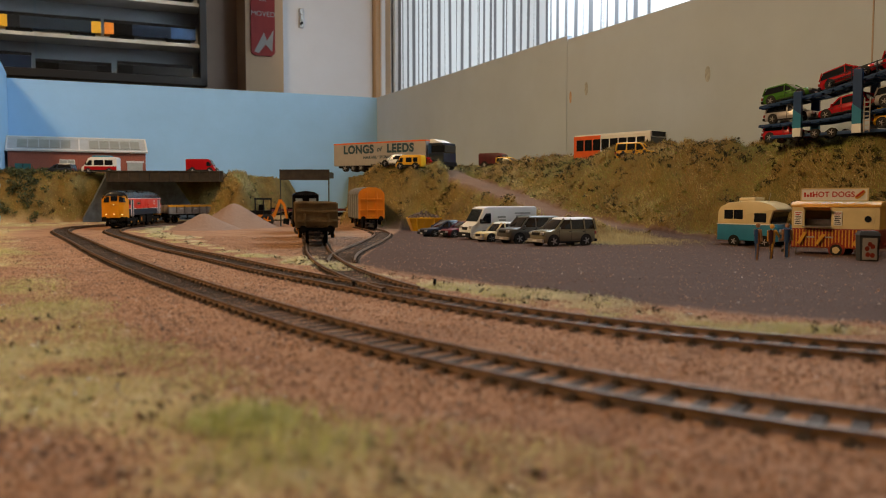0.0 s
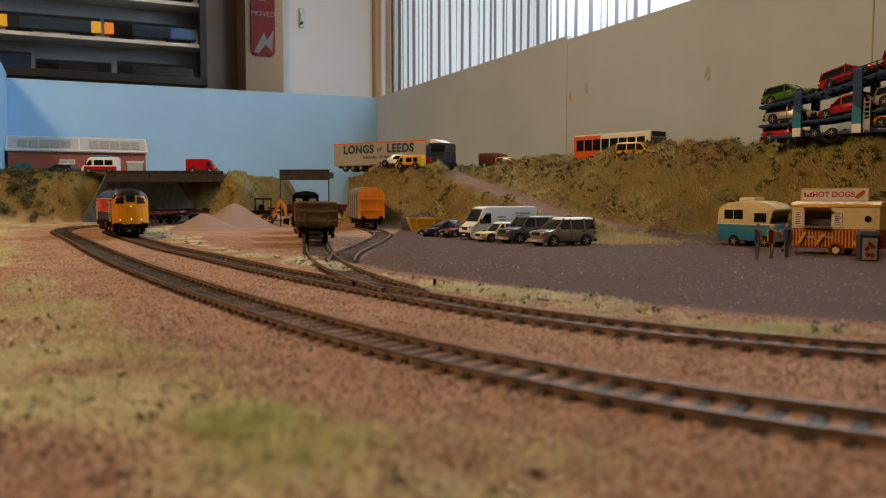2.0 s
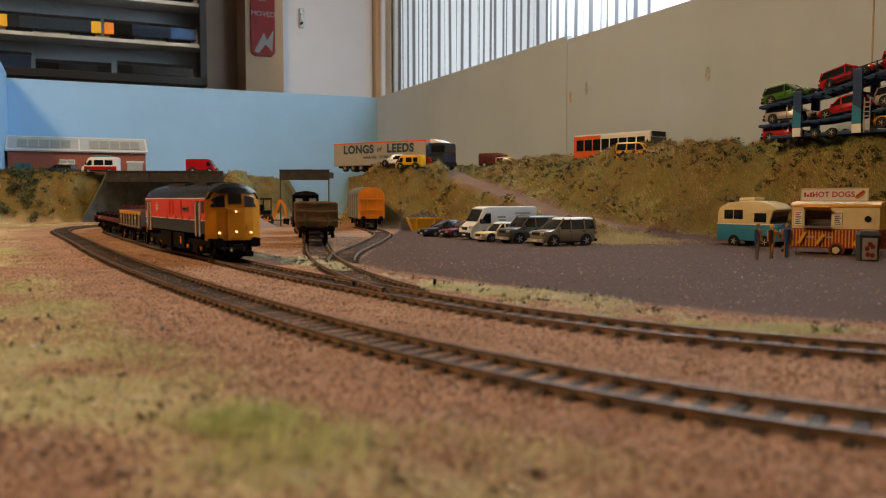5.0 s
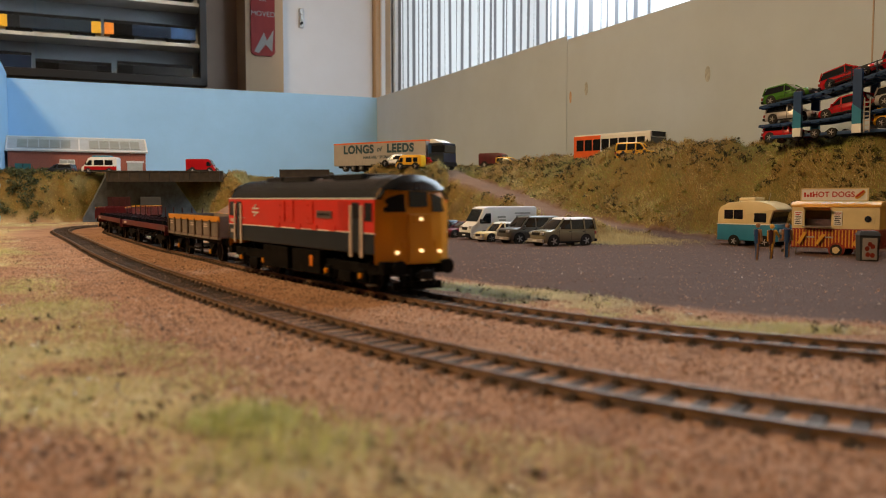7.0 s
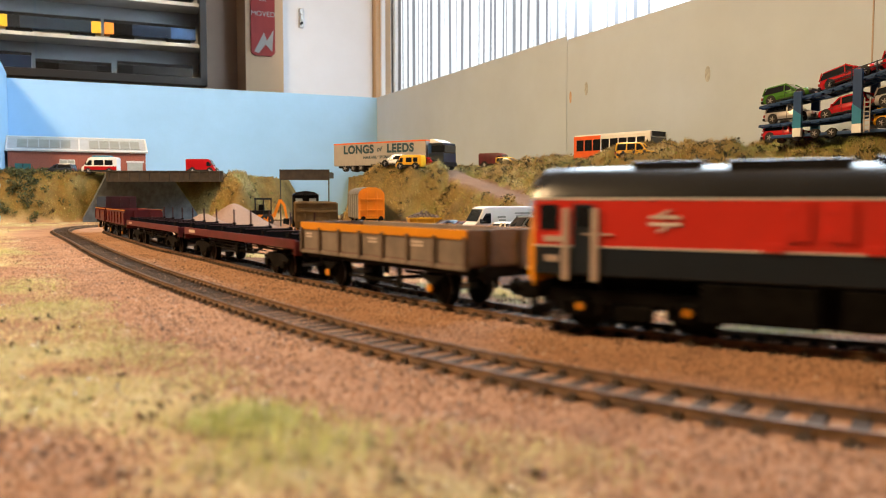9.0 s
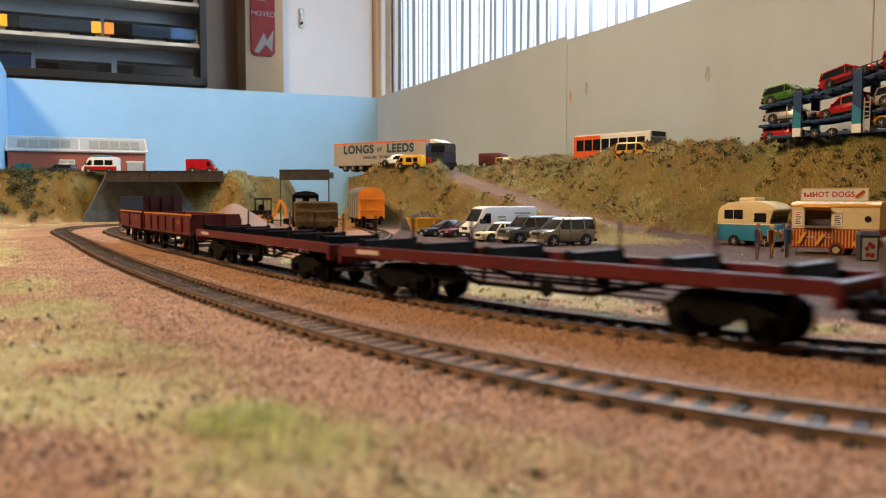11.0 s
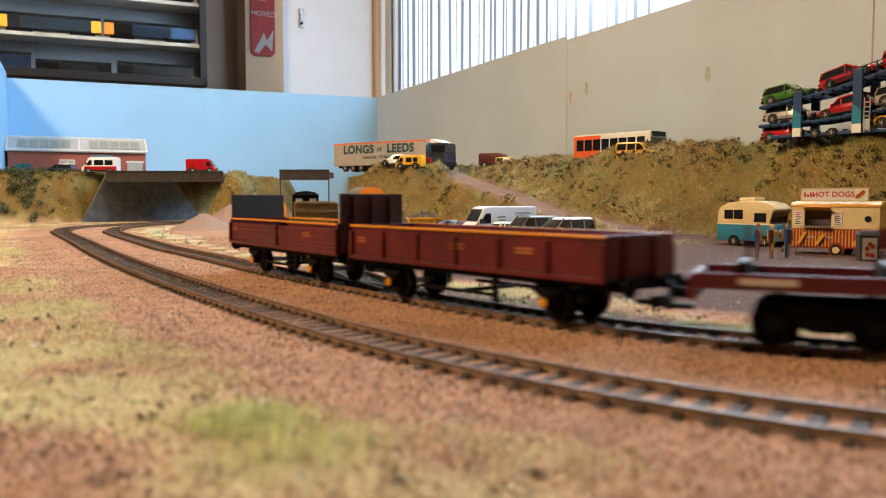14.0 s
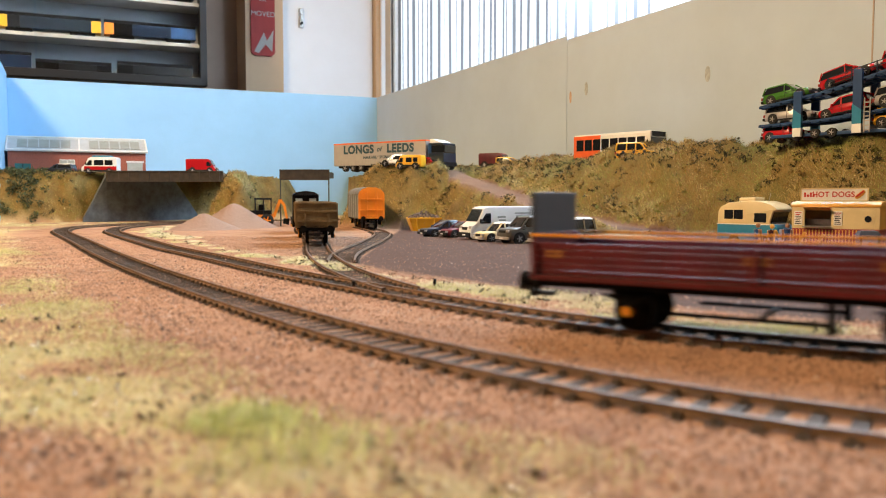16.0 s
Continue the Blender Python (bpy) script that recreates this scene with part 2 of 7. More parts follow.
TOE = [(430, 520, -3), (346, 645, -3), (306, 725, -3), (268, 790, -2), (205, 865, 8), (150, 920, 20), (115, 990, 36), (68, 1085, 57),
       (15, 1220, 80), (-10, 1300, 84)]
FRONT_HILL = [(-160, 1700), (-158, 1230), (-148, 1175), (-85, 1122), (-40, 1098), (5, 1078), (48, 1020), (78, 975), (98, 930), (130, 940),
              (120, 1000), (70, 1100), (40, 1250), (40, 1700)]
MOUND = [(-385, 1330), (-365, 1262), (-320, 1235), (-276, 1238), (-284, 1330), (-300, 1470), (-318, 1490), (-345, 1440)]
LEFT_HILL = [(-1000, 1340), (-850, 1375), (-720, 1420), (-650, 1432), (-604, 1468), (-545, 1556), (-496, 1640), (-380, 1705), (-330, 1745),
             (-330, 2200), (-1000, 2200)]
PLATEAU = [(40, 1180), (40, 1290), (-160, 1290), (-165, 2200), (500, 2200), (500, 1180)]


def lumps(px, py, size, seed):
    out = np.zeros(px.shape)
    flat = out.ravel()
    xs, ys = px.ravel() / size + seed * 17.3, py.ravel() / size - seed * 9.1
    for i in range(flat.size):
        flat[i] = noise.noise((xs[i], ys[i], seed * 3.7))
    return out


def terrain(px, py):
    """The height of the ground in millimetres, and how far it is bank (0 to 1)."""
    base = np.full(px.shape, -2.75)
    d, tz = poly_dist(px, py, [(x, y, z) for x, y, z in TOE[::-1]])
    crest = 93 + np.clip((900 - py) / 180, 0, 1) * 12 - np.clip((py - 950) / 200, 0, 1) * 5
    u = np.clip(d / 75, 0, 1)
    right = np.where(d > 0, tz + (crest - tz) * (0.4 * u + 0.6 * u * u * (3 - 2 * u)), -99)
    ramp = np.where(d <= 0, tz + (-3.2 - tz) * np.clip((-d - 40) / 45, 0, 1), -99)
    ramp = np.where((py > 740) & (py < 1330), ramp, -99)
    front = block(px, py, FRONT_HILL, 85, 62)
    on_ramp = (d < 4) & (d > -42) & (py > 780)
    front = np.where(on_ramp, np.minimum(front, tz + 1), front)
    z = np.maximum.reduce([base, right, ramp, front, block(px, py, MOUND, 80, 48), block(px, py, LEFT_HILL, 83, 42), block(px, py, PLATEAU, 84, 40)])
    cut = np.minimum(line_dist(px, py, LINE_A), line_dist(px, py, LINE_B, 560))
    cut = np.minimum(cut, line_dist(px, py, SIDING_C))
    cut = np.minimum(cut, np.where(py > 1190, 1e9, line_dist(px, py, SIDING_D)))
    cut = np.where((px > -170) & (py > 1000), 1e9, cut)
    k = np.clip((cut - 28) / 26, 0, 1)
    z = np.minimum(z, -3.2 + (z + 3.2) * k + 0 * z)
    return z, np.clip((z + 1.5) / 12, 0, 1), on_ramp


STEP = 5.0
gx, gy = np.meshgrid(np.arange(-960, 801, STEP), np.arange(-250, 2071, STEP), indexing="ij")
gz, bank, ramp_mask = terrain(gx, gy)
n_big, n_mid, n_small = lumps(gx, gy, 60, 1), lumps(gx, gy, 22, 2), lumps(gx, gy, 9, 3)
bankness = np.where(ramp_mask, 0.1, bank)
track_near = np.minimum(line_dist(gx, gy, LINE_A), line_dist(gx, gy, LINE_B))
gz = gz + bankness * (n_big * 10 + n_mid * 11 + n_small * 3) * (1 + 0.5 * np.clip((gy - 1180) / 100, 0, 1)) * np.where((gy > 1180) & (gz > 80), 0.25, 1.0) + (1 - bank) * (n_mid * 0.35 + n_small * 0.35) * np.clip((track_near - 12) / 12, 0, 1)
bed = np.minimum(track_near, np.minimum(line_dist(gx, gy, SIDING_C), line_dist(gx, gy, SIDING_D)))
gz = gz + 0.85 * np.clip((24 - bed) / 8, 0, 1) * (1 - bank)
# the grassy verges: on the open side of line A, and between line B and the yard
dA, _ = poly_dist(gx, gy, [(a, b, 0) for a, b in LINE_A.p[::4]])
dB, _ = poly_dist(gx, gy, [(a, b, 0) for a, b in LINE_B.p[::4]])
verge_near = np.clip((-dA - 38 - 22 * n_big) / 30, 0, 1)
verge_far = np.clip((dB - 30 + 16 * n_mid) / 12, 0, 1) * np.clip((66 - dB + 26 * n_big) / 14, 0, 1) * (gy < 1250) * (gy > 120)
verge_far = np.where((dB > 0) & (gx < -60), verge_far * (gy > 420), verge_far)
bare = np.exp(-((gx + 78) / 34) ** 2 - ((gy - 116) / 34) ** 2) + 0.6 * np.exp(-((gx + 80) / 16) ** 2 - ((gy - 262) / 30) ** 2)
verge_near = verge_near * np.clip(1 - 1.9 * bare, 0, 1)
grass = np.clip(np.maximum(verge_near * (0.58 + 1.2 * n_big + 0.9 * n_mid), verge_far * (0.55 + 0.8 * n_mid + 0.5 * n_big)), 0, 1)


def ground_material():
    m = bpy.data.materials.new("scatter_covered_ground")
    m.use_nodes = True
    nt = m.node_tree
    L = nt.links.new
    b = nt.nodes["Principled BSDF"]
    b.inputs["Roughness"].default_value = 0.9
    b.inputs["Specular IOR Level"].default_value = 0.2
    tc = nt.nodes.new("ShaderNodeTexCoord")

    def tex(scale, detail=5.0):
        n = nt.nodes.new("ShaderNodeTexNoise")
        n.inputs["Scale"].default_value, n.inputs["Detail"].default_value, n.inputs["Roughness"].default_value = scale, detail, 0.7
        L(tc.outputs["Object"], n.inputs["Vector"])
        return n.outputs["Fac"]

    def ramp(fac, stops):
        r = nt.nodes.new("ShaderNodeValToRGB")
        while len(r.color_ramp.elements) < len(stops):
            r.color_ramp.elements.new(0.5)
        for e, (p, c) in zip(r.color_ramp.elements, stops):
            e.position, e.color = p, (*c, 1)
        L(fac, r.inputs["Fac"])
        return r.outputs["Color"]

    def mix(fac, a, c):
        x = nt.nodes.new("ShaderNodeMix")
        x.data_type = "RGBA"
        L(fac, x.inputs["Factor"])
        L(a, x.inputs["A"])
        L(c, x.inputs["B"])
        return x.outputs["Result"]

    def attr(name):
        a = nt.nodes.new("ShaderNodeAttribute")
        a.attribute_name = name
        return a.outputs["Fac"]
    dirt = mix(tex(420, 8), ramp(tex(22), [(0.34, (0.15, 0.08, 0.048)), (0.47, (0.34, 0.187, 0.108)), (0.7, (0.46, 0.275, 0.172))]),
               ramp(tex(1100, 3), [(0.36, (0.17, 0.092, 0.053)), (0.5, (0.36, 0.20, 0.118)), (0.68, (0.57, 0.385, 0.255))]))
    turf = mix(tex(300, 6), ramp(tex(16), [(0.34, (0.26, 0.13, 0.06)), (0.44, (0.58, 0.39, 0.20)), (0.55, (0.60, 0.52, 0.24)), (0.7, (0.48, 0.50, 0.17))]),
               ramp(tex(700, 3), [(0.3, (0.30, 0.20, 0.10)), (0.6, (0.60, 0.50, 0.28))]))
    hill = mix(tex(260, 6), ramp(tex(14), [(0.36, (0.05, 0.03, 0.01)), (0.5, (0.24, 0.15, 0.04)), (0.66, (0.16, 0.16, 0.04))]),
               ramp(tex(600, 3), [(0.3, (0.09, 0.06, 0.02)), (0.6, (0.34, 0.26, 0.10))]))
    c = mix(attr("turf"), dirt, turf)
    c = mix(attr("bank"), c, hill)
    yard = mix(tex(18, 4), ramp(tex(600, 6), [(0.3, (0.04, 0.021, 0.013)), (0.55, (0.08, 0.042, 0.027)), (0.7, (0.13, 0.072, 0.048))]),
               ramp(tex(700, 6), [(0.3, (0.055, 0.032, 0.024)), (0.55, (0.105, 0.063, 0.047)), (0.7, (0.19, 0.122, 0.092))]))
    c = mix(attr("yard"), c, yard)
    L(c, b.inputs["Base Color"])
    bp = nt.nodes.new("ShaderNodeBump")
    bp.inputs["Strength"].default_value, bp.inputs["Distance"].default_value = 0.7, 0.0009
    L(tex(900, 4), bp.inputs["Height"])
    L(bp.outputs["Normal"], b.inputs["Normal"])
    return m


def in_layout(x, y):
    q = np.stack([x - CORNER[0], y - CORNER[1]], -1)
    a, r = q @ W_AWAY, q @ W_RIGHT
    return (a < 2) & (r < 2) & (r > -BACK_LEN - 2)


def build_ground():
    nx, ny = gx.shape
    keep_v = in_layout(gx, gy)
    verts = np.stack([gx, gy, gz], -1).reshape(-1, 3)
    idx = np.arange(nx * ny).reshape(nx, ny)
    keep = keep_v[:-1, :-1] & keep_v[1:, :-1] & keep_v[:-1, 1:] & keep_v[1:, 1:]
    quads = np.stack([idx[:-1, :-1], idx[1:, :-1], idx[1:, 1:], idx[:-1, 1:]], -1)[keep]
    ob = raw("ground", verts.tolist(), quads.tolist(), ground_material(), None, True)
    yard_fac = np.clip((dB - 60) / 12, 0, 1) * (gy > 250) * (gy < 1200) * (gx > -60) * (1 - bank) + ramp_mask * 0.6
    for name, val in (("turf", grass), ("bank", bankness), ("yard", np.clip(yard_fac, 0, 1))):
        at = ob.data.attributes.new(name, "FLOAT", "POINT")
        at.data.foreach_set("value", val.ravel().astype(np.float32))
    return tagged(ob, "layout baseboard of reddish scatter, grass verges and shaggy banks", "ground", kind="structure")


ground = build_ground()


def ground_z(x, y):
    i = int(np.clip(round((x + 960) / STEP), 0, gx.shape[0] - 1))
    j = int(np.clip(round((y + 250) / STEP), 0, gx.shape[1] - 1))
    return float(gz[i, j])


# ---- backscene boards ----
def board(name, start, way, length, z0, z1, thick, material, label):
    """A board whose inner face stands on the line from start along way; its thickness lies to the left of that."""
    t = math.degrees(math.atan2(way[1], way[0]))
    ob = part(name, boxes((0, length, 0, thick, z0, z1), bev=0.6), material)
    ob.matrix_world = pose(start[0] / 1000, start[1] / 1000, 0, 0, 0, t)
    return tagged(ob, label, "backscene board", kind="structure")


far_left = CORNER - W_RIGHT * BACK_LEN
back_board = board("wall_back", far_left, W_RIGHT, BACK_LEN + 9, -90, WALL_TOP, 9, M["backblue"], "sky-blue painted backscene board")
J = 854.0
side_board = board("wall_side", CORNER + W_RIGHT * 0.0, -W_AWAY, J, -90, WALL_TOP, 9, M["backgrey"], "pale grey painted backscene board")
side_board_2 = board("wall_side_near", CORNER - W_AWAY * (J + 1.0), -W_AWAY, SIDE_LEN - J, -90, WALL_TOP - 6, 9, M["backgrey"],
                     "pale grey painted backscene board with filled screw holes")
end_board = board("wall_end", far_left - W_AWAY * 245, W_AWAY, 245, -90, WALL_TOP + 10, 9, M["backblue"], "sky-blue painted end board with a bare edge")

# ---- tracks ----
track(LINE_A, 150, LINE_A.l[-1], "brown weathered railway track on reddish ballast", (1180, 2230))
track(LINE_B, 20, LINE_B.l[-1], "brown weathered railway track used by the train", (1410, 2680))
track(SIDING_C, 0, SIDING_C.l[-1] - 60, "rusty siding track joining at the turnout", (800, 1250))
track(SIDING_D, 0, SIDING_D.l[-1] - 40, "rusty curved siding track beside the yard", (200, 700))


# ---- the train ----
def wheelset(parent, x, r=7.0, box_mat=None, gauge=14.4, spokes=False):
    """One axle at x along its vehicle, with wheels standing on the rail heads."""
    axle = part("wheelset", cyl(bmesh.new(), (0, 0, 0), "y", 1.2, gauge, 10), M["steel"], parent)
    axle.matrix_basis = pose(x / 1000, 0, r / 1000)
    for side in (-1, 1):
        bm = cyl(bmesh.new(), (0, side * 8.4, 0), "y", r, 2.4, 28)
        cyl(bm, (0, side * 7.0, 0), "y", r + 0.7, 0.7, 28)
        part("wheel", bm, M["underframe"], axle, smooth=True)
        bm = bmesh.new()
        bmesh.ops.create_cone(bm, cap_ends=False, segments=28, radius1=r - 0.1, radius2=r - 0.1, depth=0.5,
                              matrix=Matrix.Translation((0, side * 9.75, 0)) @ Matrix.Rotation(math.pi / 2, 4, "X"))
        part("tyre", bm, M["steel"], axle, smooth=True)
    return axle


def buffers(parent, x, z=14.0, way=1, half=11.4):
    for s in (-half, half):
        bm = cyl(bmesh.new(), (x + way * 2.2, s, z), "x", 1.7, 4.6, 14)
        cyl(bm, (x + way * 5.0, s, z), "x", 3.1, 1.0, 18)
        part("buffer", bm, M["underframe"], parent, smooth=True)
    part("coupling", boxes((min(x, x + way * 8), max(x, x + way * 8), -1.6, 1.6, 7.5, 9.0), (x + way * 7 - 1, x + way * 7 + 1, -3, 3, 7.2, 10.5), bev=0.3),
         M["black"], parent)


def locomotive():
    t = thing("diesel_locomotive", 0, 0, 0, 0, "red and dark blue diesel locomotive with yellow cab ends", "locomotive")
    half, w = 93.0, 17.7

    def ring(x, shrink=0.0, drop=0.0, z0=15.0):
        k = w - shrink
        return [(x, -k, z0), (x, -k, 36.5), (x, -k + 0.5, 39.2 - drop * 0.3), (x, -k * 0.86, 43.2 - drop * 0.6), (x, -k * 0.62, 46.8 - drop * 0.8),
                (x, -k * 0.3, 48.8 - drop), (x, 0, 49.3 - drop), (x, k * 0.3, 48.8 - drop), (x, k * 0.62, 46.8 - drop * 0.8),
                (x, k * 0.86, 43.2 - drop * 0.6), (x, k - 0.5, 39.2 - drop * 0.3), (x, k, 36.5), (x, k, z0)]
    # lower skirt, red band and roof are slices of one body shell
    part("lower_body", boxes((-88.5, 88.5, -w, w, 16.6, 25.2), bev=0.5), M["navy"], t)
    part("red_band", boxes((-88.5, 88.5, -w - 0.05, w + 0.05, 25.2, 39.0), bev=0.4), M["red"], t, "bright red upper side")
    part("upper_stripe", boxes((-88.5, 88.5, -w - 0.2, w + 0.2, 38.9, 39.5)), M["white"], t, "thin white stripe under the roof")
    part("lower_stripe", boxes((-88.5, 88.5, -w - 0.2, w + 0.2, 24.9, 25.4)), M["white"], t, "thin white waist stripe")
    roof = bmesh.new()
    rr = []
    for x, sh, dr in ((-89.5, 0.3, 1.2), (-87, 0, 0.3), (-78, 0, 0), (78, 0, 0), (87, 0, 0.3), (89.5, 0.3, 1.2)):
        rr.append([(a, b, c) for a, b, c in ring(x, sh, dr, 39.5)[1:-1]])
    for r in rr:
        r[0], r[-1] = (r[0][0], r[0][1], 39.4), (r[-1][0], r[-1][1], 39.4)
    loft(roof, rr)
    part("roof", roof, M["roofgrey"], t, "dark grey domed roof", smooth=True)
    for x0, x1, y0, y1, h in ((-60, -38, -6, 6, 50.3), (-30, 4, -8.5, 8.5, 50.0), (10, 22, -5, 5, 50.4), (30, 60, -8.5, 8.5, 50.0)):
        part("roof_panel", boxes((x0, x1, y0, y1, 47.0, h), bev=0.6), M["roofgrey"], t)
    part("roof_fan_grille", cyl(bmesh.new(), (-49, 0, 50.2), "z", 5.2, 0.8, 24), M["black"], t)
    for x in (-72, 66):
        part("roof_rib", boxes((x, x + 0.8, -15.5, 15.5, 39.5, 43.4), bev=0.1), M["roofgrey"], t)
    for e in (-1, 1):
        # the cab end: a flat centre and two raked quarters
        bm = bmesh.new()
        k = w + 0.12
        outline = [(-k, 12.8), (-k, 24), (-k, 36.5), (-k + 0.5, 39.2), (-0.86 * k, 43.0), (-0.62 * k, 46.2), (-0.3 * k, 48.2), (0, 48.8), (0.3 * k, 48.2),
                   (0.62 * k, 46.2), (0.86 * k, 43.0), (k - 0.5, 39.2), (k, 36.5), (k, 24), (k, 12.8)]

        def nose(x, f, squash):
            out = []
            for y, z in outline:
                z2 = z if z < 39 or not squash else 39 + (z - 39) * 0.62
                out.append((e * (x - (1.7 * max(0.0, min(1.3, (z2 - 31.0) / 9.2)) if squash else 0)), y * f, z2))
            return out
        loft(bm, [nose(88.3, 1.0, False), nose(93.2, 0.66, True), nose(94.6, 0.34, True)])
        brow = bmesh.new()
        arch = [q for q in outline if q[1] > 42]
        loft(brow, [[(e * 86.0, y * 1.01, z + 0.4) for y, z in arch], [(e * 89.6, y * 1.0, z + 0.3) for y, z in arch],
                    [(e * 91.8, y * 0.84, 39 + (z - 39) * 0.74 + 1.0) for y, z in arch], [(e * 92.8, y * 0.66, 39 + (z - 39) * 0.62 + 0.9) for y, z in arch]])
        part("roof_dome", brow, M["roofgrey"], t, smooth=True)
        end = part("cab_end", bm, M["yellow"], t, "warning-yellow cab end")
        def face(y, z):
            x = np.interp(abs(y), [0, 6, 11.6, w + 0.12], [94.6, 94.6, 93.2, 88.3])
            return e * (x - 1.7 * max(0.0, min(1.0, (z - 31.0) / 9.2)))
        for ys in ((-4.3, 0.0, 4.3), (6.4, 9.0, 11.6, 14.6), (-14.6, -11.6, -9.0, -6.4)):
            bm = bmesh.new()
            z_lo, z_hi = (35.8, 42.2) if len(ys) == 3 else (33.8, 41.2)
            rings = []
            for y in ys:
                hi_z = z_hi - 0.035 * max(0.0, abs(y) - 6) ** 2
                rings.append([(face(y, z_lo) + e * 0.35, y, z_lo), (face(y, hi_z) + e * 0.35, y, hi_z), (face(y, hi_z) - e * 1.0, y, hi_z), (face(y, z_lo) - e * 1.0, y, z_lo)])
            loft(bm, rings)
            part("windscreen", bm, M["glass"], end)
        part("gangway_door", boxes((min(e * 93.6, e * 95.2), max(e * 93.6, e * 95.2), -5.6, 5.6, 13.5, 33.0), bev=0.4), M["yellow"], end)
        part("headcode_panel", boxes((min(e * 94.6, e * 95.6), max(e * 94.6, e * 95.6), -3.4, 3.4, 29.5, 32.6), bev=0.3), M["black"] if e < 0 else M["yellow"], end)
        lights = [(-10.2, 17.6), (10.2, 17.6), (0.2, 18.2), (0, 31.0)]
        for y, z in lights:
            bm = cyl(bmesh.new(), (e * (95.2 if abs(y) < 2 else 93.6), y, z), "x", 0.7, 1.6, 14)
            part("headlamp", bm, M["lit"] if e > 0 else M["white"], end)
        for y in (-7.5, 7.5):
            part("lamp_bracket", boxes((min(e * 93.6, e * 94.9), max(e * 93.6, e * 94.9), y - 0.6, y + 0.6, 19.5, 22.0)), M["yellow"], end)
        part("buffer_beam", boxes((min(e * 88, e * 93.5), max(e * 88, e * 93.5), -16.5, 16.5, 8.6, 14.0), bev=0.4), M["underframe"], t)
        buffers(t, e * 93.0, 11.6, e)
        for y in (-7, -4, 4, 7):
            part("brake_hose", boxes((min(e * 93.2, e * 94.6), max(e * 93.2, e * 94.6), y - 0.45, y + 0.45, 4.0, 11.0), bev=0.2), M["black"], t)
        part("snow_plough", boxes((min(e * 91, e * 93), max(e * 91, e * 93), -12, 12, 2.2, 5.5), bev=0.4), M["underframe"], t)
        # cab side: door with tall pale handrails, side window
        for s in (-1, 1):
            y = s * w
            ya, yb = min(y, y + s * 0.35), max(y, y + s * 0.35)
            part("cab_door", boxes((min(e * 68, e * 75), max(e * 68, e * 75), ya, yb, 17.2, 37.6), bev=0.2), M["navy"], t)
            for x in (66.6, 76.4):
                part("handrail", boxes((min(e * x, e * (x + 2.2)), max(e * x, e * (x + 2.2)), min(y, y + s * 0.8), max(y, y + s * 0.8), 15.0, 36.5), bev=0.2), M["handrail"], t)
            part("cab_side_window", boxes((min(e * 80, e * 86.5), max(e * 80, e * 86.5), ya, yb, 30.0, 37.5), bev=0.2), M["glass"], t)
            part("cab_door_window", boxes((min(e * 69.2, e * 74), max(e * 69.2, e * 74), min(y, y + s * 0.5), max(y, y + s * 0.5), 31.0, 37.0)), M["glass"], t)
    for s in (-1, 1):
        y = s * w

        def side(name, x0, x1, z0, z1, m, d=0.5, label=""):
            part(name, boxes((x0, x1, min(y, y + s * d), max(y, y + s * d), z0, z1), bev=0.2), m, t, label)
        for x in (-12, -1, 22):
            side("body_panel", x, x + 6.6, 28.0, 38.2, M["red"], 0.55, "raised red access panel")
            for k in range(2):
                side("panel_hinge", x + 0.6, x + 1.8, 29.6 + k * 5.8, 30.8 + k * 5.8, M["red"], 0.85)
        for k in range(13):
            side("grille_slat", 54.5, 64.5, 26.6 + k * 0.92, 27.05 + k * 0.92, M["red"], 0.4)
        side("nameplate", 33.0, 48.5, 30.6, 33.8, M["steel"], 0.7, "pale metal nameplate, not readable")
        for k in range(7):
            side("lettering_bar", 34.4 + k * 1.9, 35.6 + k * 1.9, 31.6, 32.8, M["black"], 0.85)
        for x in (-18, 8, 27, 46):
            side("step_recess", x, x + 6, 25.0, 27.4, M["red"], 0.6)
        side("door_rail", -72, -62, 28.6, 29.1, M["handrail"], 0.5)
        side("data_panel", -84.5, -80, 20.4, 22.4, M["handrail"], 0.4)
        side("data_panel", -85, -77.5, 26.4, 28.2, M["handrail"], 0.4)
        # emblem of two bars with slanted strokes, as plain shapes
        for z in (31.6, 33.6):
            side("emblem_bar", -50.5, -41.0, z, z + 0.9, M["white"], 0.45)
        for x0, x1, z0, z1 in ((-47.4, -44.0, 34.4, 36.2), (-47.4, -44.0, 29.9, 31.7)):
            bm = prism(bmesh.new(), [(x0 - 1.4, z0), (x0, z0), (x1 + 0.4, z1), (x1 - 1.0, z1)], min(y, y + s * 0.45), max(y, y + s * 0.45))
            part("emblem_bar", bm, M["white"], t)
        for x in (-18, 20):
            side("underframe_box", x - 17, x + 15, 5.2, 15.8, M["underframe"], -5.0)
        side("fuel_gauge", 24, 27, 8.4, 13.4, M["orange"], 0.3)
    part("underframe_tank", boxes((-30, 30, -12, 12, 4.5, 16.8), bev=1.0), M["underframe"], t)
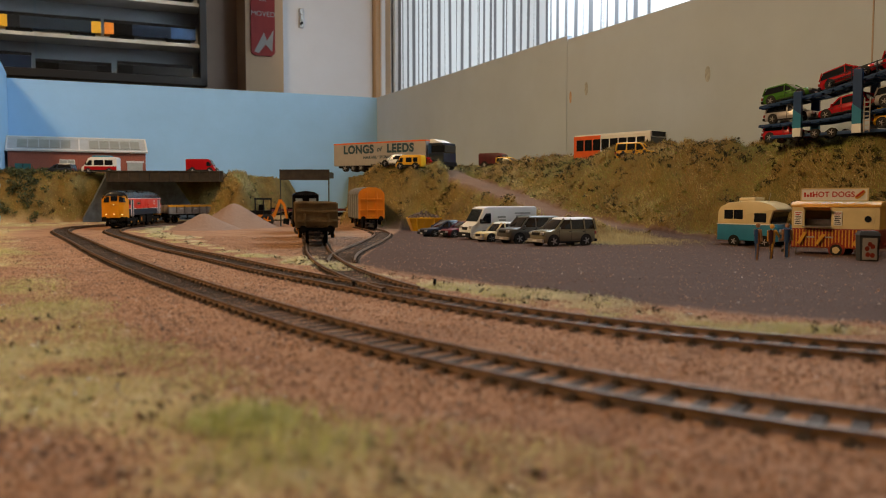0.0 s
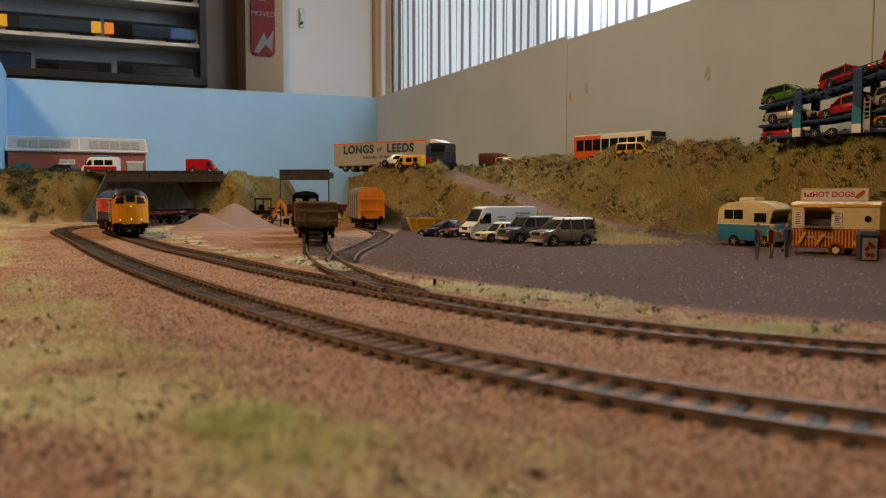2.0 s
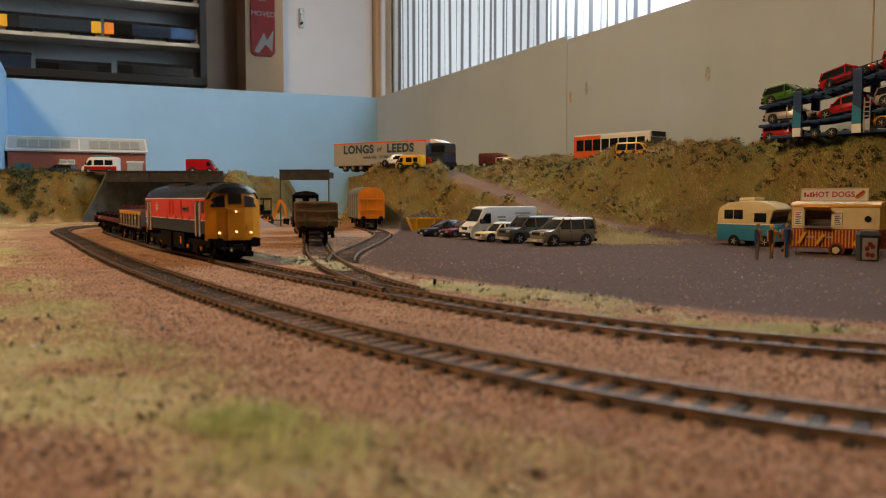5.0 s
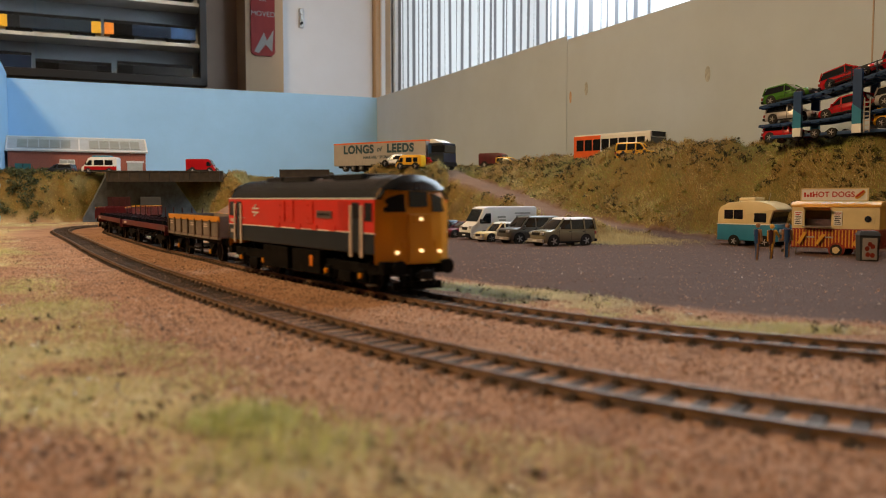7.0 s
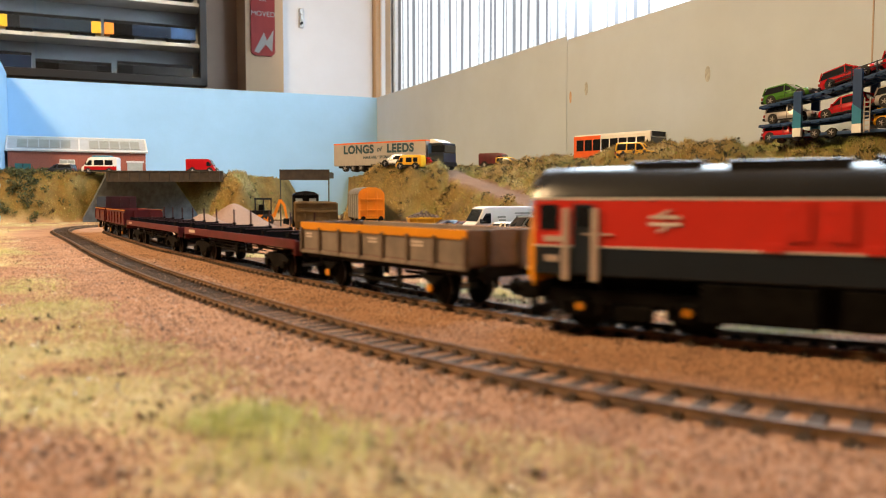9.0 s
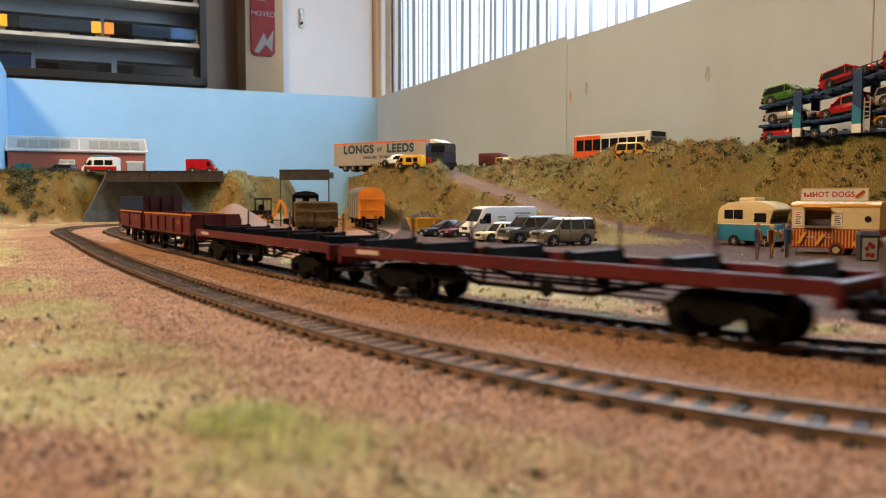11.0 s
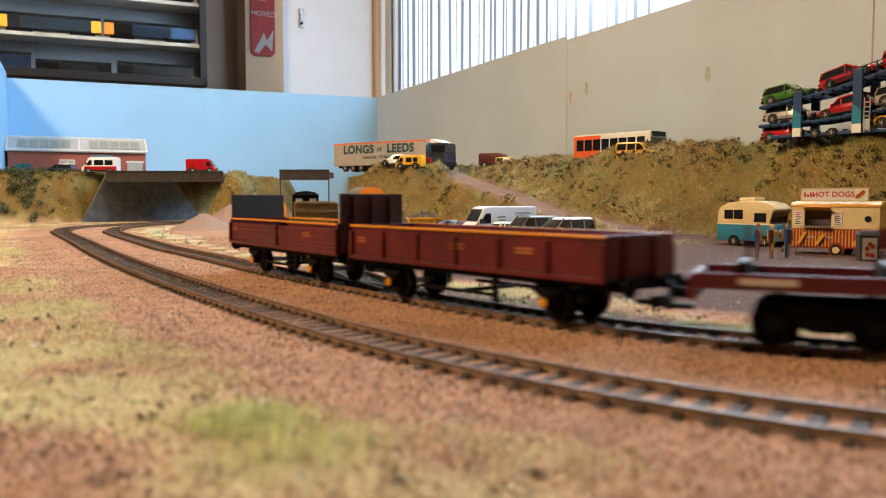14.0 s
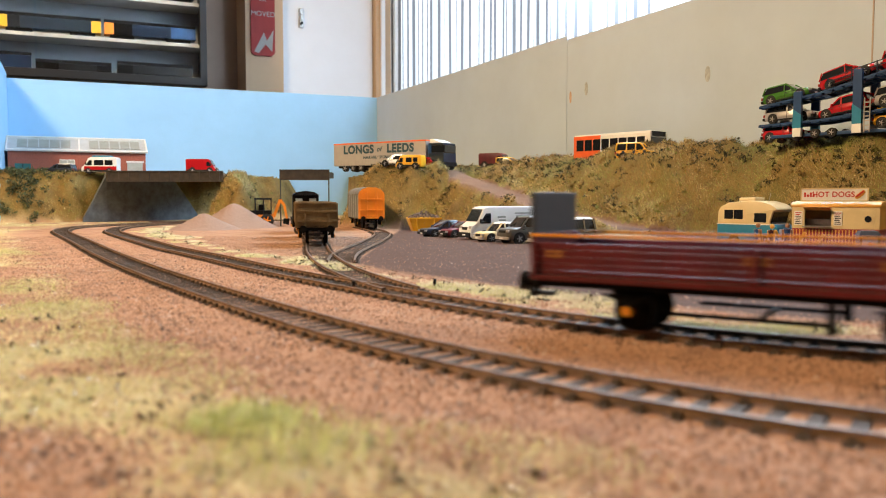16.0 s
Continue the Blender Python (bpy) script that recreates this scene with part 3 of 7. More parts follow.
    for bx in (-56, 56):
        b = part("bogie", boxes((bx - 30, bx + 30, -7, 7, 8.5, 16.8), bev=0.5), M["underframe"], t)
        for s in (-1, 1):
            part("bogie_frame", boxes((bx - 29, bx + 29, s * 13.5 - 1.6, s * 13.5 + 1.6, 8.0, 12.4), (bx - 6, bx + 6, s * 13.8 - 2, s * 13.8 + 2, 3.6, 8.0), bev=0.5), M["underframe"], b)
            for ax in (-17, 17):
                part("axle_box", boxes((bx + ax - 3.2, bx + ax + 3.2, s * 14 - 2, s * 14 + 2, 4.2, 9.8), bev=0.6), M["underframe"], b)
                part("axle_cap", cyl(bmesh.new(), (bx + ax, s * 16.4, 7.2), "y", 1.25, 1.0, 14), M["yellow"], b, "yellow axle end cap")
                for k in (-6, 6):
                    part("spring", cyl(bmesh.new(), (bx + ax + k, s * 14, 6.6), "z", 1.4, 4.0, 10), M["underframe"], b)
            part("sand_pipe", boxes((bx - 28, bx - 27, s * 9 - 0.4, s * 9 + 0.4, 1, 8)), M["underframe"], b)
            part("step", boxes((bx + (22 if bx > 0 else -27), bx + (27 if bx > 0 else -22), s * 15 - 1.6, s * 15 + 1.6, 3.4, 4.0), bev=0.1), M["steel"], b)
    wheels = [wheelset(t, bx + ax, 7.1) for bx in (-56, 56) for ax in (-17, 17)]
    # bring the body to its true length over the cab corners
    k, shift = 0.93, -6.6
    for ob in t.children_recursive:
        if ob in wheels:
            ob.matrix_basis = pose((ob.matrix_basis.translation.x * 1000 * k + shift) / 1000, 0, 0.0071)
        elif ob.parent not in wheels:
            for vert in ob.data.vertices:
                vert.co.x = vert.co.x * k + shift / 1000
    return t, wheels


def underpinning(t, length, axles, r=6.2, spring=True):
    """Solebars, axle guards with springs and boxes, brake gear and buffers of a four-wheeled wagon; returns its wheelsets."""
    h = length / 2
    for s in (-1, 1):
        part("solebar", boxes((-h, h, s * 14 - 0.7, s * 14 + 0.7, 12.2, 15.6), bev=0.2), M["underframe"], t)
        for ax in axles:
            bm = bmesh.new()
            prism(bm, [(ax - 6, 12.4), (ax - 2.6, 5.0), (ax + 2.6, 5.0), (ax + 6, 12.4)], s * 13 - 0.4, s * 13 + 0.4)
            part("axle_guard", bm, M["underframe"], t)
            part("axle_box", boxes((ax - 2.2, ax + 2.2, s * 14.2 - 1.3, s * 14.2 + 1.3, 4.6, 8.4), bev=0.4), M["underframe"], t)
            part("axle_cap", cyl(bmesh.new(), (ax, s * 15.8, 6.4), "y", 1.5, 0.8, 12), M["yellow"], t, "yellow axle end cap")
            bm = bmesh.new()
            for k in range(4):
                box(bm, ax - 7.5 + k * 1.4, ax + 7.5 - k * 1.4, s * 14.2 - 0.9, s * 14.2 + 0.9, 10.6 - k * 0.7, 11.2 - k * 0.7)
            part("leaf_spring", bm, M["underframe"], t)
        part("brake_lever", boxes((-h * 0.35, h * 0.30, s * 14.6 - 0.3, s * 14.6 + 0.3, 6.0, 7.2), bev=0.1), M["underframe"], t)
        part("brake_lever_guard", boxes((h * 0.26, h * 0.30, s * 14.8 - 0.5, s * 14.8 + 0.5, 4.2, 12.4)), M["underframe"], t)
    part("cross_shaft", cyl(bmesh.new(), (0, 0, 6.5), "y", 0.8, 24, 8), M["underframe"], t)
    for e in (-1, 1):
        part("headstock", boxes((min(e * (h - 1.6), e * h), max(e * (h - 1.6), e * h), -15.5, 15.5, 11.6, 15.8), bev=0.2), M["underframe"], t)
        buffers(t, e * h, 13.2, e)
    return [wheelset(t, ax, r) for ax in axles]


def open_wagon(label, length, side_mat, top_mat, floor_z, top_z, axles, ribs, rib_mat, inner, planks=0, end_plate=None, end_h=0, load=None, top_h=0.9, ink="ochre"):
    t = thing("open_wagon", 0, 0, 0, 0, label, "wagon", "wagons of the train")
    h, w = length / 2, 16.6
    part("floor", boxes((-h, h, -w, w, floor_z - 1.5, floor_z), bev=0.2), inner, t)
    for s in (-1, 1):
        ya, yb = sorted((s * w, s * (w - 1.2)))
        if planks:
            step = (top_z - floor_z - 1.6) / planks
            for k in range(planks):
                part("plank", boxes((-h, h, ya, yb, floor_z - 1 + k * step, floor_z - 1 + (k + 1) * step - 0.16), bev=0.06), side_mat, t)
        else:
            part("side", boxes((-h, h, ya, yb, floor_z - 1.5, top_z - 0.1), bev=0.2), side_mat, t)
        part("top_rail", boxes((-h, h, min(s * (w - 0.2), s * (w + 0.55)), max(s * (w - 0.2), s * (w + 0.55)), top_z - top_h, top_z), bev=0.15), top_mat, t, "bright painted top edge")
        part("bottom_rail", boxes((-h, h, s * (w + 0.2) - 0.6, s * (w + 0.2) + 0.6, floor_z - 2.2, floor_z - 0.6), bev=0.15), side_mat, t)
        for k in range(ribs + 1):
            x = -h + 1.0 + k * (length - 2.0) / max(1, ribs)
            part("rib", boxes((x - 0.9, x + 0.9, s * (w + 0.5) - 0.6, s * (w + 0.5) + 0.6, floor_z - 2, top_z - 2.4), bev=0.2), rib_mat, t)
        for x0, x1 in ((-h + 5, -h + 10.5), (-3, 4), (h * 0.45, h * 0.45 + 8)):
            for k in range(2):
                zc = (floor_z + top_z) / 2
                part("lettering_bar", boxes((x0, x1, min(s * w, s * (w + 0.15)), max(s * w, s * (w + 0.15)), zc + k * 1.3 - 1, zc + k * 1.3 - 0.3)), M[ink], t)
    for e in (-1, 1):
        xa, xb = sorted((e * h, e * (h - 1.2)))
        part("end", boxes((xa, xb, -w, w, floor_z - 1.5, top_z), bev=0.2), side_mat, t)
        for y in (-7, 7):
            part("end_stanchion", boxes((min(e * h, e * (h + 0.9)), max(e * h, e * (h + 0.9)), y - 0.9, y + 0.9, floor_z - 2, top_z - 0.4), bev=0.2), rib_mat, t)
    if end_plate:
        part("end_plate", boxes((h - 0.4, h + 1.0, -w + 1, w - 1, floor_z, top_z + end_h), bev=0.3), M["darkmaroon"], t, "tall maroon plate bulkhead")
        for y in (-9, 0, 9):
            part("bulkhead_stay", boxes((h + 1.0, h + 2.0, y - 0.7, y + 0.7, floor_z, top_z + end_h - 1), bev=0.15), M["darkmaroon"], t)
        part("end_plate", boxes((-h - 1.0, -h + 0.4, -w + 1, w - 1, floor_z, top_z + end_h), bev=0.3), end_plate, t, "tall plate bulkhead")
        for y in (-9, 0, 9):
            part("bulkhead_stay", boxes((-h - 2.0, -h - 1.0, y - 0.7, y + 0.7, floor_z, top_z + end_h - 1), bev=0.15), end_plate, t)
    if load:
        part("load", boxes((-h + 2, h - 2, -w + 2, w - 2, floor_z, floor_z + load), bev=0.5), M["board"], t)
    return t, underpinning(t, length, axles)


def bolster_wagon(label, length):
    """A long bogie flat with cross bolsters, stub stanchions and truss rods."""
    t = thing("bolster_wagon", 0, 0, 0, 0, label, "wagon", "wagons of the train")
    h, w = length / 2, 16.4
    part("deck", boxes((-h, h, -w + 1.5, w - 1.5, 15.6, 16.6), bev=0.2), M["darkmaroon"], t)
    for s in (-1, 1):
        part("side_channel", boxes((-h, h, s * (w - 0.6) - 0.6, s * (w - 0.6) + 0.6, 15.2, 19.6), bev=0.25), M["maroon"], t)
        part("data_panel", boxes((-h + 12, -h + 26, min(s * w, s * (w + 0.15)), max(s * w, s * (w + 0.15)), 16.6, 18.4)), M["handrail"], t)
        bm = bmesh.new()
        prism(bm, [(-h * 0.55, 15.4), (-h * 0.25, 8.4), (h * 0.25, 8.4), (h * 0.55, 15.4), (h * 0.5, 15.4), (h * 0.22, 9.6), (-h * 0.22, 9.6), (-h * 0.5, 15.4)],
              s * 11 - 0.5, s * 11 + 0.5)
        part("truss", bm, M["underframe"], t)
        for x in (-h * 0.22, 0, h * 0.22):
            part("queen_post", boxes((x - 0.6, x + 0.6, s * 11 - 0.6, s * 11 + 0.6, 8.6, 15.4)), M["underframe"], t)
        for z in (9.6, 11.4, 13.2):
            part("truss_rod", boxes((-h * 0.52, h * 0.52, s * (14.5 - z * 0.1) - 0.35, s * (14.5 - z * 0.1) + 0.35, z, z + 0.6)), M["underframe"], t)
        part("brake_wheel", cyl(bmesh.new(), (h * 0.1, s * 15.5, 10.5), "y", 3.0, 0.7, 18), M["underframe"], t)
    for k in range(6):
        x = -h + length * (k + 0.35) / 5.7
        bm = bmesh.new()
        prism(bm, [(x - 2.4, 16.4), (x - 1.3, 21.8), (x + 1.3, 21.8), (x + 2.4, 16.4)], -w + 1.6, w - 1.6)
        bol = part("bolster", bm, M["underframe"], t, "blackened cross bolster")
        part("bolster_cap", boxes((x - 1.2, x + 1.2, -w + 1.8, w - 1.8, 21.8, 22.2), bev=0.1), M["darkmaroon"], bol)
        # thin pins stand at the far ends only
        part("stanchion", cyl(bmesh.new(), (x, w - 2.2, 26.5), "z", 0.55, 10, 8), M["darkmaroon"], bol)
        for s in (-1, 1):
            part("stanchion_socket", boxes((x - 1.3, x + 1.3, s * (w - 2.2) - 1.1, s * (w - 2.2) + 1.1, 19.4, 22.6), bev=0.2), M["underframe"], bol)
    for k in range(9):
        part("deck_plank", boxes((-h + 1, h - 1, -13.2 + k * 3.0, -10.4 + k * 3.0, 16.6, 16.95), bev=0.08), M["darkmaroon"], t)
    for e in (-1, 1):
        part("headstock", boxes((min(e * (h - 1), e * (h + 1)), max(e * (h - 1), e * (h + 1)), -w, w, 12.0, 19.0), bev=0.3), M["maroon"], t)
        buffers(t, e * (h + 1), 13.6, e)
    wheels = []
    for bx in (-h + 33, h - 33):
        b = part("bogie", boxes((bx - 16, bx + 16, -4, 4, 8, 12.5), bev=0.4), M["underframe"], t)
        for s in (-1, 1):
            bm = bmesh.new()
            prism(bm, [(bx - 17, 9.0), (bx - 13, 4.6), (bx - 9, 8.0), (bx - 4, 4.6), (bx + 4, 4.6), (bx + 9, 8.0), (bx + 13, 4.6), (bx + 17, 9.0), (bx + 10, 11.6), (bx - 10, 11.6)],
                  s * 12.6 - 0.9, s * 12.6 + 0.9)
            part("side_frame", bm, M["underframe"], b)
            for ax in (-12, 12):
                part("axle_box", boxes((bx + ax - 2, bx + ax + 2, s * 13.6 - 1.2, s * 13.6 + 1.2, 4.4, 8.2), bev=0.4), M["underframe"], b)
        wheels += [wheelset(t, bx + ax, 6.0) for ax in (-12, 12)]
    return t, wheels


SPEED, START = 125.0, 1122.2
loco, loco_wheels = locomotive()
TRAIN = [(loco, loco_wheels, 0.0, 56.0, 7.1)]
w1, k1 = open_wagon("grey open wagon with a yellow top band", 128, M["greywagon"], M["yellow"], 16.5, 28.5, (-40, 40), 7, M["ribbrown"], M["maroon"], top_h=3.4, ink="handrail")
TRAIN.append((w1, k1, 180.0, 40.0, 6.2))
b1, kb1 = bolster_wagon("maroon bogie flat wagon with cross bolsters", 202)
TRAIN.append((b1, kb1, 350.0, 68.0, 6.0))
b2, kb2 = bolster_wagon("maroon bogie flat wagon with cross bolsters", 202)
TRAIN.append((b2, kb2, 566.0, 68.0, 6.0))
w2, k2 = open_wagon("maroon open wagon with an orange top edge", 135, M["maroon"], M["yellow"], 16.5, 28.5, (-42, 42), 6, M["maroon"], M["board"], 0)
TRAIN.append((w2, k2, 752.0, 42.0, 6.2))
w3, k3 = open_wagon("planked maroon open wagon with an orange top edge", 133, M["maroon"], M["yellow"], 16.5, 28.5, (-36, 36), 2, M["maroon"], M["board"], 5, M["board"], 12.8)
TRAIN.append((w3, k3, 899.0, 36.0, 6.2))


# ---- more materials ----
M.update({
    "brick": mat("brown_red_brick_print", (0.30, 0.085, 0.05), 0.7, 0, 0.25, 500, 0.3, 900),
    "girder": mat("dark_girder_plastic", (0.035, 0.026, 0.018), 0.55, 0, 0.4, 120, 0.2, 700),
    "abutment": mat("dark_blue_grey_abutment", (0.11, 0.13, 0.15), 0.75, 0, 0.3, 60, 0.3, 500),
    "sand": mat("pinkish_sand_pile", (0.27, 0.175, 0.125), 0.95, 0, 0.16, 500, 0.7, 1300),
    "tarmac": mat("grey_road_card", (0.16, 0.15, 0.145), 0.85, 0, 0.2, 90, 0.3, 900),
    "skylight": mat("grey_green_skylight", (0.33, 0.34, 0.30), 0.35, 0, 0.1, 60),
    "roofpale": mat("pale_grey_roof_sheet", (0.50, 0.52, 0.53), 0.55, 0, 0.06, 60),
    "teal": mat("dark_teal_door_paint", (0.03, 0.13, 0.12), 0.5, 0, 0.15, 60),
    "shutter": mat("grey_shutter", (0.42, 0.44, 0.42), 0.5, 0, 0.1, 60),
    "cream": mat("cream_paint", (0.70, 0.56, 0.30), 0.4, 0, 0.06, 40, coat=0.2),
    "buff": mat("buff_yellow_paint", (0.66, 0.34, 0.04), 0.42, 0, 0.1, 40, coat=0.1),
    "turquoise": mat("turquoise_paint", (0.03, 0.20, 0.34), 0.4, 0, 0.1, 40, coat=0.2),
    "rust": mat("red_brown_paint", (0.27, 0.03, 0.016), 0.45, 0, 0.2, 60),
    "silver": mat("silver_car_paint", (0.50, 0.47, 0.45), 0.28, 0.5, 0.05, 40, coat=0.4),
    "olive": mat("grey_green_metallic_paint", (0.30, 0.27, 0.19), 0.25, 0.5, 0.08, 40, coat=0.4),
    "darkgrey": mat("dark_grey_metallic_paint", (0.11, 0.10, 0.085), 0.3, 0.35, 0.08, 40, coat=0.4),
    "midnight": mat("midnight_blue_paint", (0.012, 0.022, 0.045), 0.28, 0.1, 0.1, 40, coat=0.4),
    "carred": mat("cherry_red_paint", (0.42, 0.008, 0.012), 0.2, 0.0, 0.06, 40, coat=0.5),
    "green": mat("leaf_green_paint", (0.06, 0.18, 0.02), 0.22, 0.1, 0.08, 40, coat=0.5),
    "deckblue": mat("deep_blue_paint", (0.016, 0.055, 0.16), 0.4, 0, 0.15, 50),
    "vanyellow": mat("bright_yellow_paint", (0.80, 0.42, 0.015), 0.38, 0, 0.05, 40, coat=0.2),
    "busorange": mat("orange_red_paint", (0.75, 0.12, 0.02), 0.38, 0, 0.08, 40, coat=0.2),
    "curtainside": mat("pale_grey_curtain_side", (0.38, 0.36, 0.345), 0.6, 0, 0.06, 40, 0.1, 200),
    "inkblue": mat("dark_teal_ink", (0.015, 0.06, 0.085), 0.5, 0, 0.05, 40),
    "inkred": mat("red_ink", (0.45, 0.02, 0.015), 0.5, 0, 0.05, 40),
    "tyre": mat("black_tyre", (0.014, 0.013, 0.013), 0.75, 0, 0.2, 200),
    "rubble": mat("grey_brown_rubble", (0.16, 0.12, 0.10), 0.9, 0, 0.5, 300, 0.4, 900, island=0.5),
    "brownwagon": mat("olive_brown_wagon_paint", (0.17, 0.115, 0.045), 0.6, 0, 0.25, 70, 0.2, 500),
    "loadstone": mat("dark_red_load", (0.10, 0.05, 0.045), 0.9, 0, 0.4, 300, 0.4, 900),
    "figure": mat("painted_figure", (0.30, 0.15, 0.07), 0.6, 0, 0.4, 160),
    "cabinetblack": mat("black_cabinet_frame", (0.005, 0.005, 0.006), 0.5, 0, 0.2, 20),
    "shelf": mat("pale_shelf_edge", (0.42, 0.40, 0.36), 0.6, 0, 0.08, 20),
    "cabinetback": mat("grey_cabinet_back", (0.22, 0.22, 0.22), 0.7, 0, 0.08, 5),
    "roomwall": mat("cream_wall_paint", (0.58, 0.42, 0.27), 0.75, 0, 0.04, 6, 0.1, 200),
    "tanwall": mat("tan_wall_paint", (0.40, 0.32, 0.26), 0.75, 0, 0.05, 6, 0.1, 200),
    "doorwhite": mat("white_gloss_door", (0.82, 0.86, 0.93), 0.45, 0, 0.03, 4),
    "signred": mat("red_enamel_sign", (0.30, 0.022, 0.02), 0.6, 0, 0.12, 25),
    "leafdark": mat("dark_foliage_scatter", (0.035, 0.033, 0.012), 0.85, 0, 0.4, 200, island=0.5),
    "straw": mat("static_grass_straw", (0.70, 0.50, 0.24), 0.7, 0, 0.25, 40, second=(0.52, 0.42, 0.17), island=0.45),
    "greengrass": mat("static_grass_green", (0.50, 0.54, 0.13), 0.65, 0, 0.25, 40, second=(0.62, 0.58, 0.24), island=0.3),
    "palegrass": mat("static_grass_pale", (0.66, 0.60, 0.38), 0.7, 0, 0.2, 50, island=0.25),
    "gold": mat("golden_brown_hill_fibre", (0.48, 0.31, 0.07), 0.75, 0, 0.3, 16, second=(0.20, 0.115, 0.025), island=0.5),
    "stone": mat("loose_ballast_stone", (0.26, 0.14, 0.08), 0.85, 0, 0.3, 200, island=0.5),
    "palestone": mat("pale_ballast_stone", (0.38, 0.28, 0.22), 0.8, 0, 0.2, 200, island=0.3),
    "leafgreen": mat("blue_green_foliage", (0.045, 0.075, 0.03), 0.85, 0, 0.4, 120, second=(0.12, 0.13, 0.05), island=0.5),
    "vanside": mat("dull_grey_van_side", (0.17, 0.16, 0.14), 0.6, 0, 0.25, 60, 0.1, 300),
    "tuftgreen": mat("static_grass_tuft_green", (0.40, 0.48, 0.07), 0.6, 0, 0.25, 40, second=(0.60, 0.60, 0.16), island=0.4),
    "darkclod": mat("dark_soil_crumb", (0.035, 0.022, 0.015), 0.9, 0, 0.4, 200, island=0.5),
    "filler": mat("grey_filler", (0.38, 0.39, 0.39), 0.8, 0, 0.2, 200),
    "fillerorange": mat("orange_filler", (0.52, 0.34, 0.22), 0.8, 0, 0.25, 200),
    "darkred": mat("dark_red_car_paint", (0.16, 0.012, 0.02), 0.28, 0.1, 0.06, 40, coat=0.4),
    # wall and ceiling colours out of view, set dark to cut bounced light
    "umber": mat("dark_brown_wall", (0.09, 0.065, 0.05), 0.8, 0, 0.1, 4),
    "ceilingtan": mat("tan_ceiling", (0.30, 0.25, 0.20), 0.8, 0, 0.05, 4),
    "bankgreen": mat("bank_fibre_green", (0.34, 0.36, 0.07), 0.75, 0, 0.3, 18, second=(0.17, 0.17, 0.035), island=0.5),
    "bankstraw": mat("bank_fibre_straw", (0.62, 0.50, 0.22), 0.75, 0, 0.3, 18, second=(0.36, 0.26, 0.085), island=0.5),
    "floorwood": mat("brown_floor", (0.25, 0.18, 0.13), 0.6, 0, 0.2, 4),
    "glint_metal": mat("glint_bead_mirror", (0.85, 0.80, 0.70), 0.12, 1.0, 0.1, 60),
})


def strut(bm, p, q, r=0.5):
    p, q = Vector(p), Vector(q)
    d = q - p
    m = Matrix.Translation((p + q) / 2) @ d.to_track_quat("Z", "Y").to_matrix().to_4x4()
    return box(bm, -r, r, -r, r, -d.length / 2, d.length / 2, 0, m)


def lettering(text, size, material, parent, m, name="lettering", shear=0.0, bold=0.0):
    cu = bpy.data.curves.new(name, "FONT")
    cu.body, cu.size, cu.extrude, cu.align_x, cu.align_y, cu.shear = text, size / 1000, 0.00006, "CENTER", "CENTER", shear
    cu.offset, cu.space_character = bold / 1000, 1.0 + bold * 0.15
    cu.materials.append(material)
    tmp = bpy.data.objects.new(name, cu)
    scene.collection.objects.link(tmp)
    dg = bpy.context.evaluated_depsgraph_get()
    me = bpy.data.meshes.new_from_object(tmp.evaluated_get(dg))
    bpy.data.objects.remove(tmp)
    ob = new(name, me)
    ob.parent = parent
    ob.matrix_basis = m
    return ob


# ---- bridge over the running lines ----
def girder_bridge():
    t = thing("road_bridge", -575, 1402, 0, 2.5, "dark plate girder road bridge on blue-grey abutments", "bridge")
    part("girder", boxes((0, 198, 0, 3, 67.5, 86), (0, 198, -1.8, 4, 84.6, 86.2), (0, 198, -1.8, 4, 67.4, 69), bev=0.3), M["girder"], t)
    for k in range(12):
        part("web_stiffener", boxes((4 + k * 17, 5.2 + k * 17, -1.5, 0.2, 69, 84.6)), M["girder"], t)
    bm = bmesh.new()
    loft(bm, [[(0, 3.2, 80), (197, 3.2, 80), (150, 330, 80), (-70, 180, 80)], [(0, 3.2, 83.5), (197, 3.2, 83.5), (150, 330, 83.5), (-70, 180, 83.5)]])
    part("deck", bm, M["tarmac"], t)
    return t


girder_bridge()


def abutment():
    t = thing("bridge_abutment", 0, 0, 0, 0, "dark blue-grey curved abutment wall with sloping wings", "abutment")
    pts = [(-628, 1432, 4), (-612, 1446, 42), (-598, 1462, 80), (-566, 1516, 80), (-536, 1562, 80), (-522, 1584, 80), (-506, 1612, 44), (-490, 1640, 6)]
    for (x0, y0, z0), (x1, y1, z1) in zip(pts[:-1], pts[1:]):
        d = Vector((x1 - x0, y1 - y0, 0)).normalized()
        n = Vector((-d.y, d.x, 0)) * 6
        lo = [(x0, y0, -5), (x1, y1, -5), (x1 + n.x, y1 + n.y, -5), (x0 + n.x, y0 + n.y, -5)]
        hi = [(x0, y0, z0), (x1, y1, z1), (x1 + n.x, y1 + n.y, z1), (x0 + n.x, y0 + n.y, z0)]
        part("wall_panel", loft(bmesh.new(), [lo, hi]), M["abutment"], t)
    return t


abutment()


def siding_bridge():
    t = thing("siding_bridge", -246, 1236, 0, 0, "dark girder footway spanning the siding on thin posts", "bridge")
    part("girder", boxes((0, 75, 0, 4, 66.5, 82), (0, 75, -1, 5, 80.8, 82.4), bev=0.3), M["girder"], t)
    part("deck", boxes((0, 75, 5, 50, 70, 79), bev=0.3), M["girder"], t)
    for x in (0.4, 73.2):
        part("post", boxes((x, x + 1.6, 0.5, 2.5, -4, 66.6), bev=0.2), M["girder"], t)
    return t


siding_bridge()


